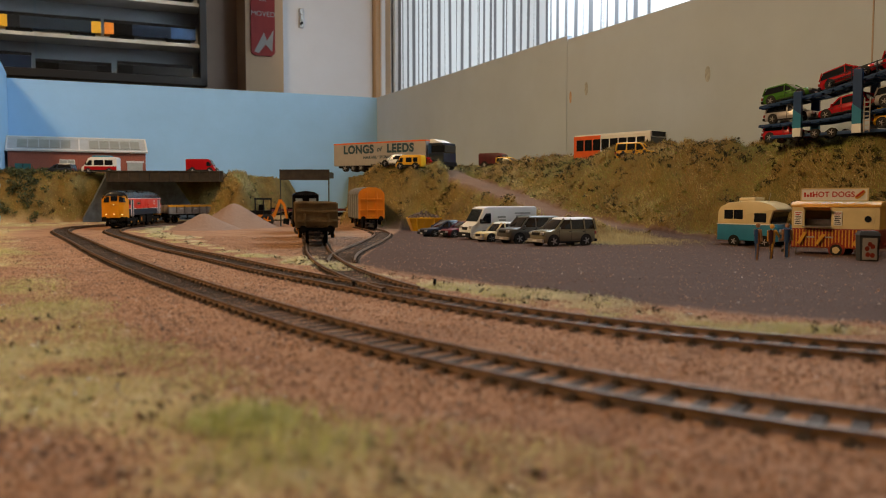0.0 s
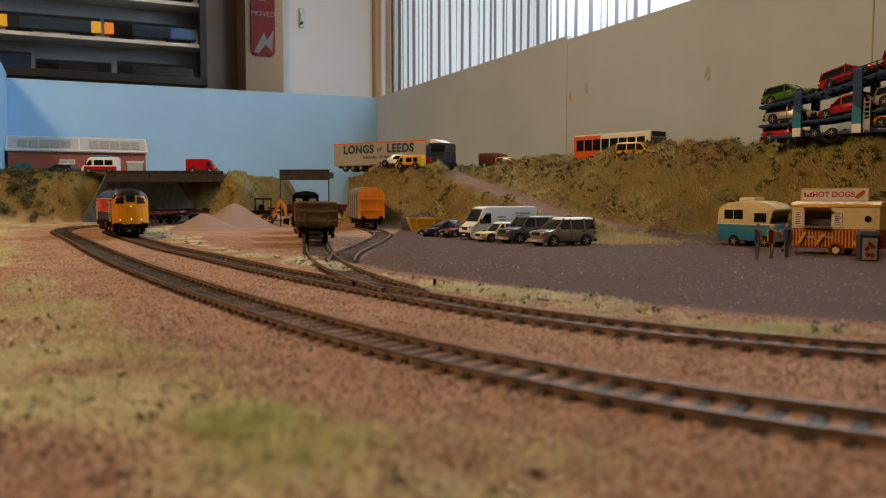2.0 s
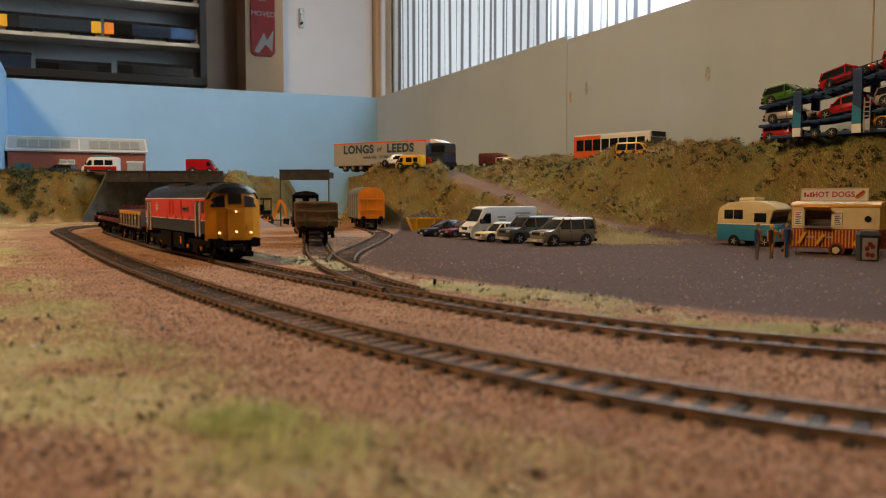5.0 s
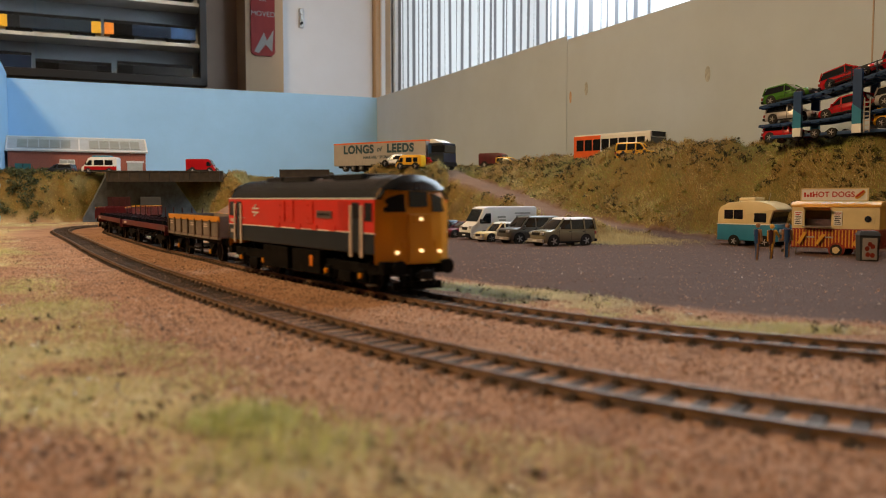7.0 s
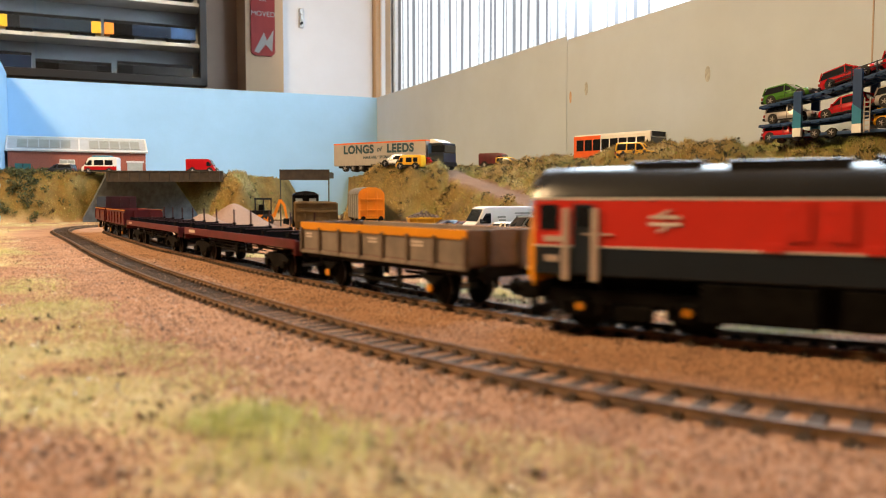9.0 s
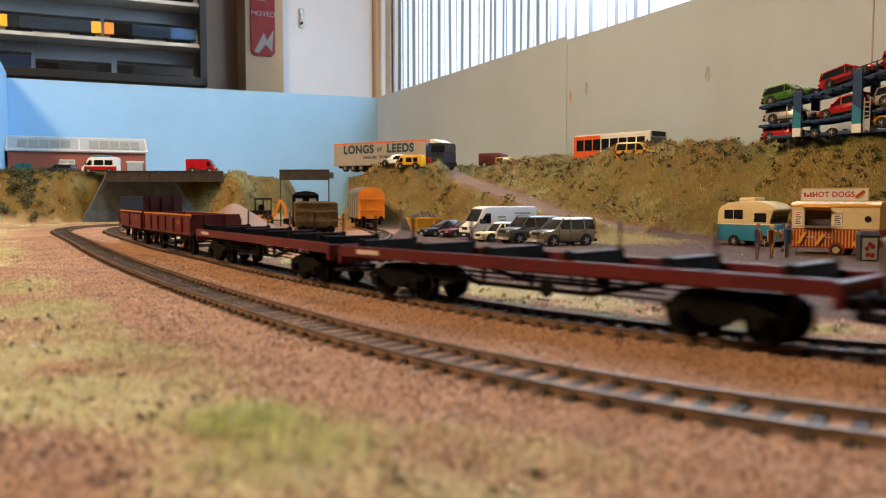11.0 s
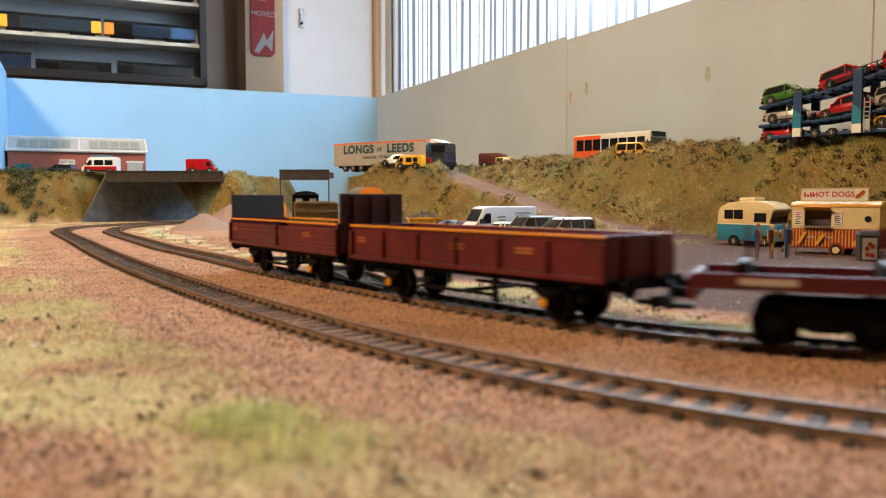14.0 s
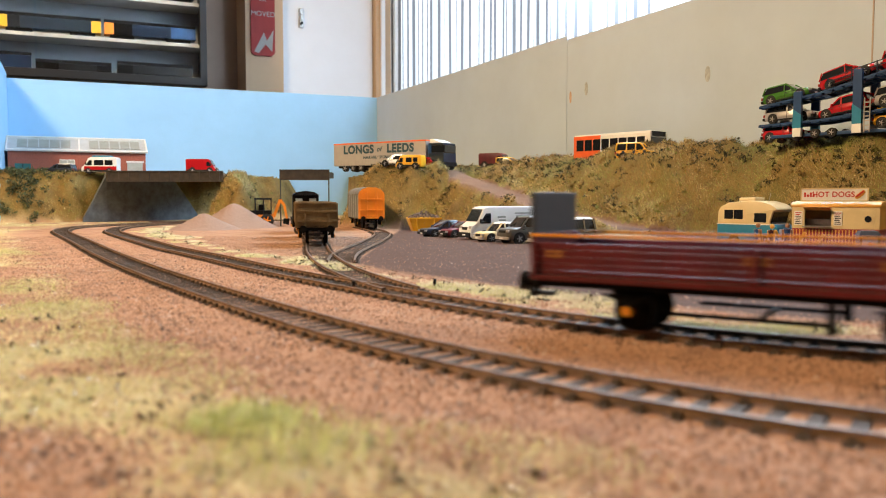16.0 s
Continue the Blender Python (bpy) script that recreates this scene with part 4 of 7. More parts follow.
def warehouse():
    t = thing("warehouse", -842, 1592, 82, 24.5, "low brick warehouse with a white-framed skylight roof", "building")
    L, D, H = 252.0, 95.0, 50.0
    part("wall", boxes((0, L, 0, 3, 0, H), (0, L, D - 3, D, 0, H), (0, 3, 3, D - 3, 0, H), (L - 3, L, 3, D - 3, 0, H), bev=0.2), M["brick"], t)
    roof = bmesh.new()
    loft(roof, [[(-3, -4, H - 0.5), (-3, D / 2, H + 29), (-3, D + 4, H - 0.5), (-3, D / 2, H + 26)], [(L + 3, -4, H - 0.5), (L + 3, D / 2, H + 29), (L + 3, D + 4, H - 0.5), (L + 3, D / 2, H + 26)]])
    r = part("roof", roof, M["roofpale"], t, "pale sheet roof")
    slope = Matrix.Translation((0, -4, H - 0.5)) @ Matrix.Rotation(math.atan2(29.5, D / 2 + 4), 4, "X")
    ln = math.hypot(29.5, D / 2 + 4)
    part("roof_edge", box(bmesh.new(), -4, L + 4, -1.5, 3, 0, 3.2, 0, slope), M["white"], r, "white roof edging")
    part("roof_edge", box(bmesh.new(), -4, L + 4, ln - 3, ln, 0, 3.0, 0, slope), M["white"], r)
    for x in (-4, 126, L + 1):
        part("roof_edge", box(bmesh.new(), x, x + 3, 0, ln, 0, 2.2, 0, slope), M["white"], r)
    for x0 in (16, 146):
        for k in range(5):
            xa = x0 + k * 19.5
            part("skylight", box(bmesh.new(), xa, xa + 17.5, ln * 0.24, ln * 0.80, 0.4, 1.4, 0, slope), M["skylight"], r)
            part("glazing_bar", box(bmesh.new(), xa + 17.5, xa + 19.5, ln * 0.2, ln * 0.84, 0.4, 2.0, 0, slope), M["roofpale"], r)
    part("gable", prism(bmesh.new(), [(0, H), (D / 2, H + 25), (D, H)], L - 3, L, "x"), M["brick"], t)
    part("gable", prism(bmesh.new(), [(0, H), (D / 2, H + 25), (D, H)], 0, 3, "x"), M["brick"], t)
    d1 = part("side_door", boxes((12, 40, -1.0, 0.2, 0, 25), bev=0.2), M["teal"], t, "dark teal double door")
    part("door_post", boxes((25.5, 26.5, -1.4, -0.9, 0, 25)), M["black"], d1)
    d2 = part("roller_door", boxes((216, 246, -0.8, 0.2, 0, 30), bev=0.1), M["shutter"], t, "grey roller shutter")
    for k in range(9):
        part("shutter_slat", boxes((216.5, 245.5, -1.3, -0.7, 1 + k * 3.2, 3.4 + k * 3.2), bev=0.2), M["shutter"], d2)
    part("lintel", boxes((214, 248, -1.6, 0.1, 30, 33), bev=0.2), M["white"], d2)
    w = part("window", boxes((92, 118, -0.6, 0.2, 18, 33), bev=0.1), M["skylight"], t)
    part("window_frame", boxes((91, 119, -1.1, -0.5, 32.4, 33.8), (91, 92.2, -1.1, -0.5, 17, 33), (117.8, 119, -1.1, -0.5, 17, 33), (104.4, 105.4, -1.1, -0.5, 17, 33)), M["white"], w)
    return t


warehouse()


# ---- sand piles ----
def sand_pile(x, y, r, h, seed):
    rng = random.Random(seed)
    verts, faces = [(x, y, h - 3)], []
    rings, seg = 16, 48
    for i in range(1, rings + 1):
        u = i / rings
        for k in range(seg):
            a = 2 * math.pi * k / seg
            w = 1 + 0.10 * noise.noise((math.cos(a) * 1.5 + seed, math.sin(a) * 1.5, u)) + 0.05 * noise.noise((math.cos(a) * 5, math.sin(a) * 5 + seed, u * 3))
            z = h * (1 - u) ** 1.12 - 3.4 + rng.uniform(-0.25, 0.25) - (0.6 if i == rings else 0)
            if u < 0.12:
                z -= (0.12 - u) * h * 0.5
            verts.append((x + r * u * w * math.cos(a), y + r * u * w * math.sin(a), z))
    verts[0] = (x, y, h * 0.93 - 3.4)
    for k in range(seg):
        faces.append((0, 1 + k, 1 + (k + 1) % seg))
    for i in range(rings - 1):
        for k in range(seg):
            a, b = 1 + i * seg + k, 1 + i * seg + (k + 1) % seg
            faces.append((a, a + seg, b + seg, b))
    return tagged(raw("sand_heap", verts, faces, M["sand"], None, True), "heap of pinkish brown sand on the yard", "sand heap", "sand heaps")


sand_pile(-302, 1185, 66, 38, 1)
sand_pile(-322, 1105, 50, 24, 2)


# ---- the room beyond the boards ----
def room_pose(r, a, z, extra=0.0):
    q = CORNER + W_RIGHT * r + W_AWAY * a
    return pose(q[0] / 1000, q[1] / 1000, z / 1000, 0, 0, TURN + extra)


def slab(name, rows, material, label, category, kind="structure", bev=1.0):
    ob = part(name, boxes(*rows, bev=bev), material)
    ob.matrix_world = room_pose(0, 0, 0)
    return tagged(ob, label, category, kind=kind)


FAR, WIN, LOW, HIGH = 420.0, 210.0, -900.0, 1650.0
slab("floor", [(-2800, WIN, -3800, FAR, LOW - 30, LOW)], M["floorwood"], "plain brown room floor", "floor")
# unseen ceiling, left and rear walls are added; their dark colour cuts bounced light
slab("ceiling", [(-2800, WIN, -3800, FAR, HIGH, HIGH + 30)], M["ceilingtan"], "unseen tan room ceiling, darkened to cut bounced light", "ceiling")
slab("wall_far", [(-2800, -20, FAR, FAR + 40, LOW, HIGH)], M["tanwall"], "tan painted room wall", "wall")
slab("wall_left", [(-2840, -2800, -3800, FAR, LOW, HIGH)], M["umber"], "unseen room wall, dark brown to cut bounced light", "wall")
slab("wall_behind", [(-2800, WIN, -3840, -3800, LOW, HIGH)], M["umber"], "unseen room wall, dark brown to cut bounced light", "wall")
# the window wall: sill height, head and the two ends round the opening
W0, W1, SILL, HEAD = -1950.0, 330.0, 60.0, 1380.0
slab("wall_window", [(WIN, WIN + 60, -3800, FAR, LOW, SILL), (WIN, WIN + 60, -3800, FAR, HEAD, HIGH), (WIN, WIN + 60, -3800, W0, SILL, HEAD),
                     (WIN, WIN + 60, W1, FAR, SILL, HEAD)], M["roomwall"], "room wall with a wide window opening", "wall")
# bench under the layout, to carry the baseboard
slab("baseboard", [(-BACK_LEN, 0, -2500, 0, -90, -12)], M["wood"], "timber baseboard under the layout", "baseboard")

win = thing("window_1", 0, 0, 0, 0, "bright daylit window with a white frame", "window", kind="structure")
win.matrix_world = room_pose(0, 0, 0)
daylight = bpy.data.materials.new("overcast_daylight")
daylight.use_nodes = True
dn = daylight.node_tree.nodes["Principled BSDF"]
dn.inputs["Base Color"].default_value = (0, 0, 0, 1)
dn.inputs["Emission Color"].default_value = (0.86, 0.93, 1.0, 1)
dn.inputs["Emission Strength"].default_value = 1.5
part("outside_sky", boxes((WIN + 300, WIN + 302, W0 - 800, W1 + 800, -500, 2600)), daylight, win)
for a in (W0, -1200, -500, W1 - 50):
    part("window_frame", boxes((WIN + 10, WIN + 45, a, a + 50, SILL, HEAD), bev=2), M["doorwhite"], win)
part("window_frame", boxes((WIN + 10, WIN + 45, W0, W1, HEAD - 50, HEAD), bev=2), M["doorwhite"], win)
part("window_sill", boxes((WIN - 40, WIN + 45, W0, W1, SILL - 20, SILL), bev=2), M["doorwhite"], win)


def curtain():
    """A striped net curtain hanging in folds before the window."""
    m = bpy.data.materials.new("striped_net_curtain")
    m.use_nodes = True
    nt = m.node_tree
    b = nt.nodes["Principled BSDF"]
    b.inputs["Roughness"].default_value = 0.8
    geo = nt.nodes.new("ShaderNodeAttribute")
    geo.attribute_name = "stripe"
    r = nt.nodes.new("ShaderNodeValToRGB")
    r.color_ramp.elements[0].position, r.color_ramp.elements[1].position = 0.16, 0.36
    r.color_ramp.elements[0].color, r.color_ramp.elements[1].color = (0.19, 0.19, 0.20, 1), (0.80, 0.82, 0.84, 1)
    nt.links.new(geo.outputs["Fac"], r.inputs["Fac"])
    nt.links.new(r.outputs["Color"], b.inputs["Base Color"])
    tr = nt.nodes.new("ShaderNodeBsdfTranslucent")
    nt.links.new(r.outputs["Color"], tr.inputs["Color"])
    mx = nt.nodes.new("ShaderNodeMixShader")
    mx.inputs["Fac"].default_value = 0.62
    nt.links.new(b.outputs["BSDF"], mx.inputs[1])
    nt.links.new(tr.outputs["BSDF"], mx.inputs[2])
    nt.links.new(mx.outputs[0], nt.nodes["Material Output"].inputs["Surface"])
    verts, faces, stripe = [], [], []
    n = 1500
    a0, a1 = -858.0, 322.0
    for i in range(n + 1):
        u = i / n
        a = a0 + u * (a1 - a0)
        fold = 9 * math.sin(a / 9.5 + 2.2 * noise.noise((a / 90, 0, 0))) + 7 * noise.noise((a / 30, 3, 0))
        s = 0.5 + 0.5 * math.sin(a / 2.55 + 1.5 * noise.noise((a / 40, 7, 0)))
        for z in (0.0, 500.0, 1400.0):
            lean = 14 * noise.noise((a / 60, z / 400, 5))
            verts.append((WIN - 45 + fold * (0.8 + 0.2 * z / 1000), a + lean * (1 - z / 1400), z))
            stripe.append(s)
    for i in range(n):
        for k in range(2):
            q = i * 3 + k
            faces.append((q, q + 3, q + 4, q + 1))
    ob = raw("curtain", verts, faces, m, None, True)
    ob.matrix_world = room_pose(0, 0, 0)
    at = ob.data.attributes.new("stripe", "FLOAT", "POINT")
    at.data.foreach_set("value", stripe)
    return tagged(ob, "grey and white striped curtain hanging in folds", "curtain")


curtain()


def display_cabinet():
    t = thing("display_cabinet", 0, 0, 0, 0, "black framed glass display cabinet with shelves of model trains", "cabinet")
    t.matrix_world = room_pose(0, 0, 0)
    x0, x1, a0, a1, z0, z1 = -1080, -397, 70, 170, 303, 760
    part("frame", boxes((x0, x1, a0, a0 + 14, z0, z0 + 18), (x1 - 15, x1, a0, a0 + 14, z0, z1), (x0, x1, a0, a0 + 14, z1 - 18, z1), (x0, x0 + 15, a0, a0 + 14, z0, z1), bev=1),
         M["cabinetblack"], t)
    part("side_panel", boxes((x1 - 6, x1, a0 + 14, a1, z0, z1)), M["cabinetblack"], t)
    part("bottom", boxes((x0, x1 - 6, a0 + 14, a1, z0, z0 + 12)), M["cabinetblack"], t)
    part("back", boxes((x0, x1, a1, a1 + 5, z0, z1)), M["cabinetback"], t)
    for z in (393, 488, 588, 690):
        part("shelf", boxes((x0 + 15, x1 - 7, a0 + 16, a1, z, z + 8), bev=0.5), M["shelf"], t)
    part("pane", boxes((-760, x1 - 14, a0 + 4, a0 + 6, z0 + 16, z1 - 16)), glass_mat("cabinet_glass"), t).visible_shadow = False
    part("pane", boxes((x0, -755, a0 + 8, a0 + 10, z0 + 16, z1 - 16)), glass_mat("cabinet_glass_rear"), t).visible_shadow = False
    return t


display_cabinet()


def shelf_model(r, z, length, bands, label, a=112, roof=None, h=36):
    """A model vehicle on a cabinet shelf: body in colour bands along its length, roof, bogies."""
    t = thing("model_locomotive", 0, 0, 0, 0, label, "model train", "models in the cabinet")
    t.matrix_world = room_pose(r, a, z)
    x = 0.0
    for share, m in bands:
        part("body_section", boxes((x, x + share * length, -16, 16, 10, h), bev=0.8), M[m], t)
        x += share * length
    bm = bmesh.new()
    prism(bm, [(-16, h), (-12, h + 6), (-5, h + 9), (5, h + 9), (12, h + 6), (16, h)], 0, length, "x")
    part("roof", bm, M[roof or "roofgrey"], t)
    for k in (0.06, 0.68):
        b = part("bogie", boxes((k * length, (k + 0.26) * length, -13, 13, 4, 10), bev=0.6), M["underframe"], t)
        for j in (0.2, 0.8):
            bm = bmesh.new()
            for s in (-1, 1):
                cyl(bm, ((k + 0.26 * j) * length, s * 13.6, 6), "y", 6, 2, 16)
            part("wheel", bm, M["underframe"], b)
    return t


shelf_model(-829, 401, 204, [(0.08, "vanyellow"), (0.12, "black"), (0.7, "navy"), (0.10, "vanyellow")], "dark green model diesel with yellow ends")
shelf_model(-618, 401, 200, [(0.10, "orange"), (0.20, "underframe"), (0.42, "midnight"), (0.28, "deckblue")], "blue and orange model diesel")
shelf_model(-880, 315, 112, [(1.0, "midnight")], "dark purple model wagon")
shelf_model(-760, 315, 155, [(0.3, "underframe"), (0.5, "black"), (0.2, "underframe")], "black model steam engine", h=24)
shelf_model(-592, 315, 165, [(0.2, "underframe"), (0.8, "black")], "dark model diesel on the lowest shelf", h=30)
shelf_model(-560, 496, 140, [(1.0, "navy")], "dark model carriage on an upper shelf")

# pilaster, door and trim of the far wall
slab("pilaster", [(-262, -160, 300, FAR, LOW, HIGH)], M["roomwall"], "cream painted wall pier", "wall pier")
door = slab("door_1", [(-157, 104, 322, 362, LOW, 1200)], M["doorwhite"], "plain white painted door", "door")
slab("trim", [(107, 150, 300, 400, LOW, HIGH), (150, WIN, 340, 400, LOW, HIGH)], M["roomwall"], "cream door surround", "trim")
slab("door_trim", [(120, 132, 290, 300, LOW, HIGH)], M["doorwhite"], "white moulding on the door surround", "trim")
latch = part("latch", boxes((-112, -98, 316, 322, 508, 562), bev=3), M["steel"], door)
part("latch_bolt", cyl(bmesh.new(), (-105, 314, 548), "y", 4, 6, 14), M["steel"], latch)
part("latch_bolt", cyl(bmesh.new(), (-105, 314, 521), "y", 4, 6, 14), M["black"], latch)
part("latch_bolt", boxes((-108, -102, 310, 318, 527, 543), bev=1), M["steel"], latch)


def enamel_sign():
    t = thing("enamel_sign", 0, 0, 0, 0, "red enamel sign with rounded corners and a pale arrow", "sign")
    t.matrix_world = room_pose(-250, 296, 421)
    prof = []
    for cx, cz, a0 in ((52, 14, -90), (52, 316, 0), (16, 316, 90), (16, 14, 180)):
        prof += [(cx + 14 * math.cos(radians(a0 + k * 15)), cz + 14 * math.sin(radians(a0 + k * 15))) for k in range(7)]
    part("plate", prism(bmesh.new(), prof, -3, 3.4), M["signred"], t)
    bm = bmesh.new()
    prism(bm, [(10, 10), (36, 62), (44, 40), (62, 70), (58, 12), (40, 30), (22, 6)], -4.2, -3.2)
    part("arrow", bm, M["curtainside"], t, "pale arrow shape")
    for text, z in (("BE", 150), ("MOVED", 110)):
        lettering(text, 19, M["curtainside"], t, pose(0.034, -0.0036, z / 1000, 90, 0, 0))
    return t


enamel_sign()
cable = bmesh.new()
for k in range(14):
    strut(cable, (-380 + 4 * math.sin(k * 0.6), 414, 300 + k * 40), (-380 + 4 * math.sin((k + 1) * 0.6), 414, 340 + k * 40), 2.2)
ob = part("cable", cable, M["black"])
ob.matrix_world = room_pose(0, 0, 0)
tagged(ob, "dark cable hanging down the tan wall", "cable")

# filler patches and joint strips on the long board
for a, z, w, h, m, lab in ((-865, 193, 3, 9, "fillerorange", "orange filler smear on the board"), (-907, 201, 4, 10, "filler", "grey filler patch on the board"),
                           (-1161, 188, 4.5, 9.5, "filler", "grey filler patch on the board")):
    bm = bmesh.new()
    cyl(bm, (0, 0, 0), "x", 1.0, 0.5, 20)
    bmesh.ops.scale(bm, vec=(1, w, h), verts=bm.verts)
    ob = part("filler_patch", bm, M[m])
    ob.matrix_world = room_pose(-0.1, a, z)
    tagged(ob, lab, "filler patch", "filler patches")
ob = part("board_joint", boxes((-0.5, 0.3, -0.8, 0.8, 60, 281)), M["tanwall"])
ob.matrix_world = room_pose(0, -1383, 0)
tagged(ob, "thin vertical joint in the backscene board", "joint", kind="structure")


# ---- road vehicles, 1:76 ----
def wheel(parent, x, y, r, w, rim="silver", spokes=5):
    s = 1 if y > 0 else -1
    bm = bmesh.new()
    cyl(bm, (x, y, r), "y", r, w, 22)
    tw = part("wheel", bm, M["tyre"], parent, smooth=True)
    bm = cyl(bmesh.new(), (x, y + s * (w / 2 + 0.05), r), "y", r * 0.66, 0.3, 20)
    part("rim", bm, M["black"], tw)
    bm = bmesh.new()
    cyl(bm, (x, y + s * (w / 2 + 0.3), r), "y", r * 0.2, 0.4, 10)
    for k in range(spokes):
        a = 2 * math.pi * k / spokes
        strut(bm, (x, y + s * (w / 2 + 0.25), r), (x + r * 0.62 * math.cos(a), y + s * (w / 2 + 0.25), r + r * 0.62 * math.sin(a)), r * 0.085)
    part("spokes", bm, M[rim], tw)
    return tw


def rounded(xa, xb, w, z, r):
    """A level ring with rounded corners, from xa to xb and w to each side."""
    r = min(r, w * 0.9, (xb - xa) * 0.45)
    out = []
    for px, py, a0 in ((xb - r, w - r, 0), (xa + r, w - r, 90), (xa + r, -w + r, 180), (xb - r, -w + r, 270)):
        out += [(px + r * math.cos(radians(a0 + k * 22.5)), py + r * math.sin(radians(a0 + k * 22.5)), z) for k in range(5)]
    return out


def car(label, x, y, z, turn, L=54.0, W=23.0, H=19.0, paint="carred", roof=None, belt=0.58, hood=0.52, hood_x=0.22, tail_x=-0.47, rf=0.02, rr=-0.40,
        clear=2.6, wr=4.0, name="car", category="car", group="parked cars", bull=False, tilt=0.0, rim="silver", boot=None, pillars=(0.0,), spare=False, stripes=None):
    t = thing(name, x, y, z, 0, label, category, group)
    t.matrix_world = pose(x / 1000, y / 1000, z / 1000, 0, tilt, turn)
    h, zb, zh = L / 2, H * belt, H * hood
    cx, tx, fx, rx = hood_x * L, tail_x * L, rf * L, rr * L
    bz = boot * H if boot else zb
    bm = loft(bmesh.new(), [rounded(-h + 1.5, h - 1.5, W / 2 - 1.4, clear, 3), rounded(-h + 0.2, h - 0.3, W / 2 - 0.3, clear + 1.5, 4), rounded(-h, h, W / 2, zh * 0.62, 4.5),
                            rounded(-h + 0.3, h - 0.5, W / 2 - 0.1, zh - 2.0, 4.5), rounded(-h + 0.6, h - 1.6, W / 2 - 0.5, zh - 0.7, 4.5), rounded(-h + 1.4, h - 3.6, W / 2 - 1.6, zh, 4.5)])
    loft(bm, [rounded(-h + 0.5, cx + L * 0.16, W / 2 - 0.5, zh - 1.0, 4), rounded(-h + 0.9, cx + L * 0.05, W / 2 - 0.6, (zh + bz) / 2, 4), rounded(-h + 1.6, cx + 0.6, W * 0.475, bz, 3.6)])
    body = part("body", bm, M[paint], t, smooth=True)
    bw, tw_ = W * 0.465, W * 0.385
    rings = []
    for u in (0.0, 0.3, 0.6, 0.85, 1.0):
        k = u ** 1.25
        rings.append(rounded(tx + (rx - tx) * k, cx + (fx - cx) * (0.35 * u + 0.65 * k), bw + (tw_ - bw) * k, zb - 0.3 + (H - 0.6 - zb) * u, 3.0))
    part("glasshouse", loft(bmesh.new(), rings), M["glass"], t, smooth=True)
    bm = loft(bmesh.new(), [rounded(rx - 1.0, fx + 1.2, tw_ + 0.55, H - 1.9, 3.4), rounded(rx - 0.5, fx + 0.4, tw_ + 0.25, H - 1.0, 3.4), rounded(rx + 0.8, fx - 1.2, tw_ - 0.9, H - 0.3, 3.2),
                            rounded(rx + 3.0, fx - 3.6, tw_ - 3.0, H, 2.6)])
    part("roof", bm, M[roof or paint], t, smooth=True)
    for s in (-1, 1):
        posts = [((tx + 0.5, rx)), ((cx - 0.4, fx))] + [((p * L, p * L)) for p in pillars]
        for a, b in posts:
            bm = strut(bmesh.new(), (a, s * (bw + 0.1), zb - 0.4), (b, s * (tw_ + 0.2), H - 1.0), 0.62)
            part("pillar", bm, M[paint], t)
        part("sill", boxes((-h * 0.55, h * 0.55, s * W / 2 - 0.4, s * W / 2 + 0.4, clear - 0.2, clear + 1.2), bev=0.2), M["black"], t)
        part("mirror", boxes((cx - 3.4, cx - 2.0, s * (W / 2 + 1.2) - 1.0, s * (W / 2 + 1.2) + 1.0, zb, zb + 1.8), bev=0.35), M[paint], t)
        for px in list(pillars) + [hood_x - 0.06]:
            part("door_gap", boxes((px * L - 0.12, px * L + 0.12, s * W / 2 - 0.1, s * W / 2 + 0.12, clear + 1.5, zb - 0.6)), M["black"], t)
            part("door_handle", boxes((px * L + 0.8, px * L + 2.6, s * W / 2, s * W / 2 + 0.35, zb - 2.4, zb - 1.8)) if s > 0 else boxes((px * L + 0.8, px * L + 2.6, -W / 2 - 0.35, -W / 2, zb - 2.4, zb - 1.8)), M["black"], t)
        part("headlight", boxes((h - 1.8, h + 0.15, s * W * 0.36 - 1.9, s * W * 0.36 + 1.9, zh - 3.6, zh - 1.6), bev=0.4), M["silver"], t, "clear headlight")
        part("tail_light", boxes((-h - 0.15, -h + 1.2, s * W * 0.40 - 1.2, s * W * 0.40 + 1.2, bz - 4.5, bz - 1.8), bev=0.3), M["signred"], t, "red tail light")
        for wx in (-L * 0.29, L * 0.31):
            bm = cyl(bmesh.new(), (wx, s * (W / 2 - 0.9), wr + 0.2), "y", wr + 0.9, 2.1, 22)
            part("wheel_arch", bm, M["black"], t)
            wheel(t, wx, s * (W / 2 - 1.2), wr, 3.2, rim)
        if stripes:
            for k in range(7):
                part("check_panel", boxes((-h + 2 + k * L * 0.13, -h + 2 + k * L * 0.13 + L * 0.062, min(s * W / 2, s * (W / 2 + 0.2)), max(s * W / 2, s * (W / 2 + 0.2)), clear + 3 + (k % 2) * 3, clear + 6 + (k % 2) * 3)), M[stripes], t)
    part("front_bumper", boxes((h - 1.2, h + 0.9, -W * 0.47, W * 0.47, clear + 0.4, clear + 3.2), bev=0.5), M["black"] if not bull else M["silver"], t)
    part("rear_bumper", boxes((-h - 0.8, -h + 1.0, -W * 0.47, W * 0.47, clear + 0.4, clear + 3.0), bev=0.5), M["black"], t)
    part("grille", boxes((h - 0.6, h + 0.25, -W * 0.22, W * 0.22, zh - 4.2, zh - 1.9), bev=0.2), M["black"], t)
    part("number_plate", boxes((h + 0.8, h + 1.05, -3.2, 3.2, clear + 1.0, clear + 2.4)), M["white"], t)
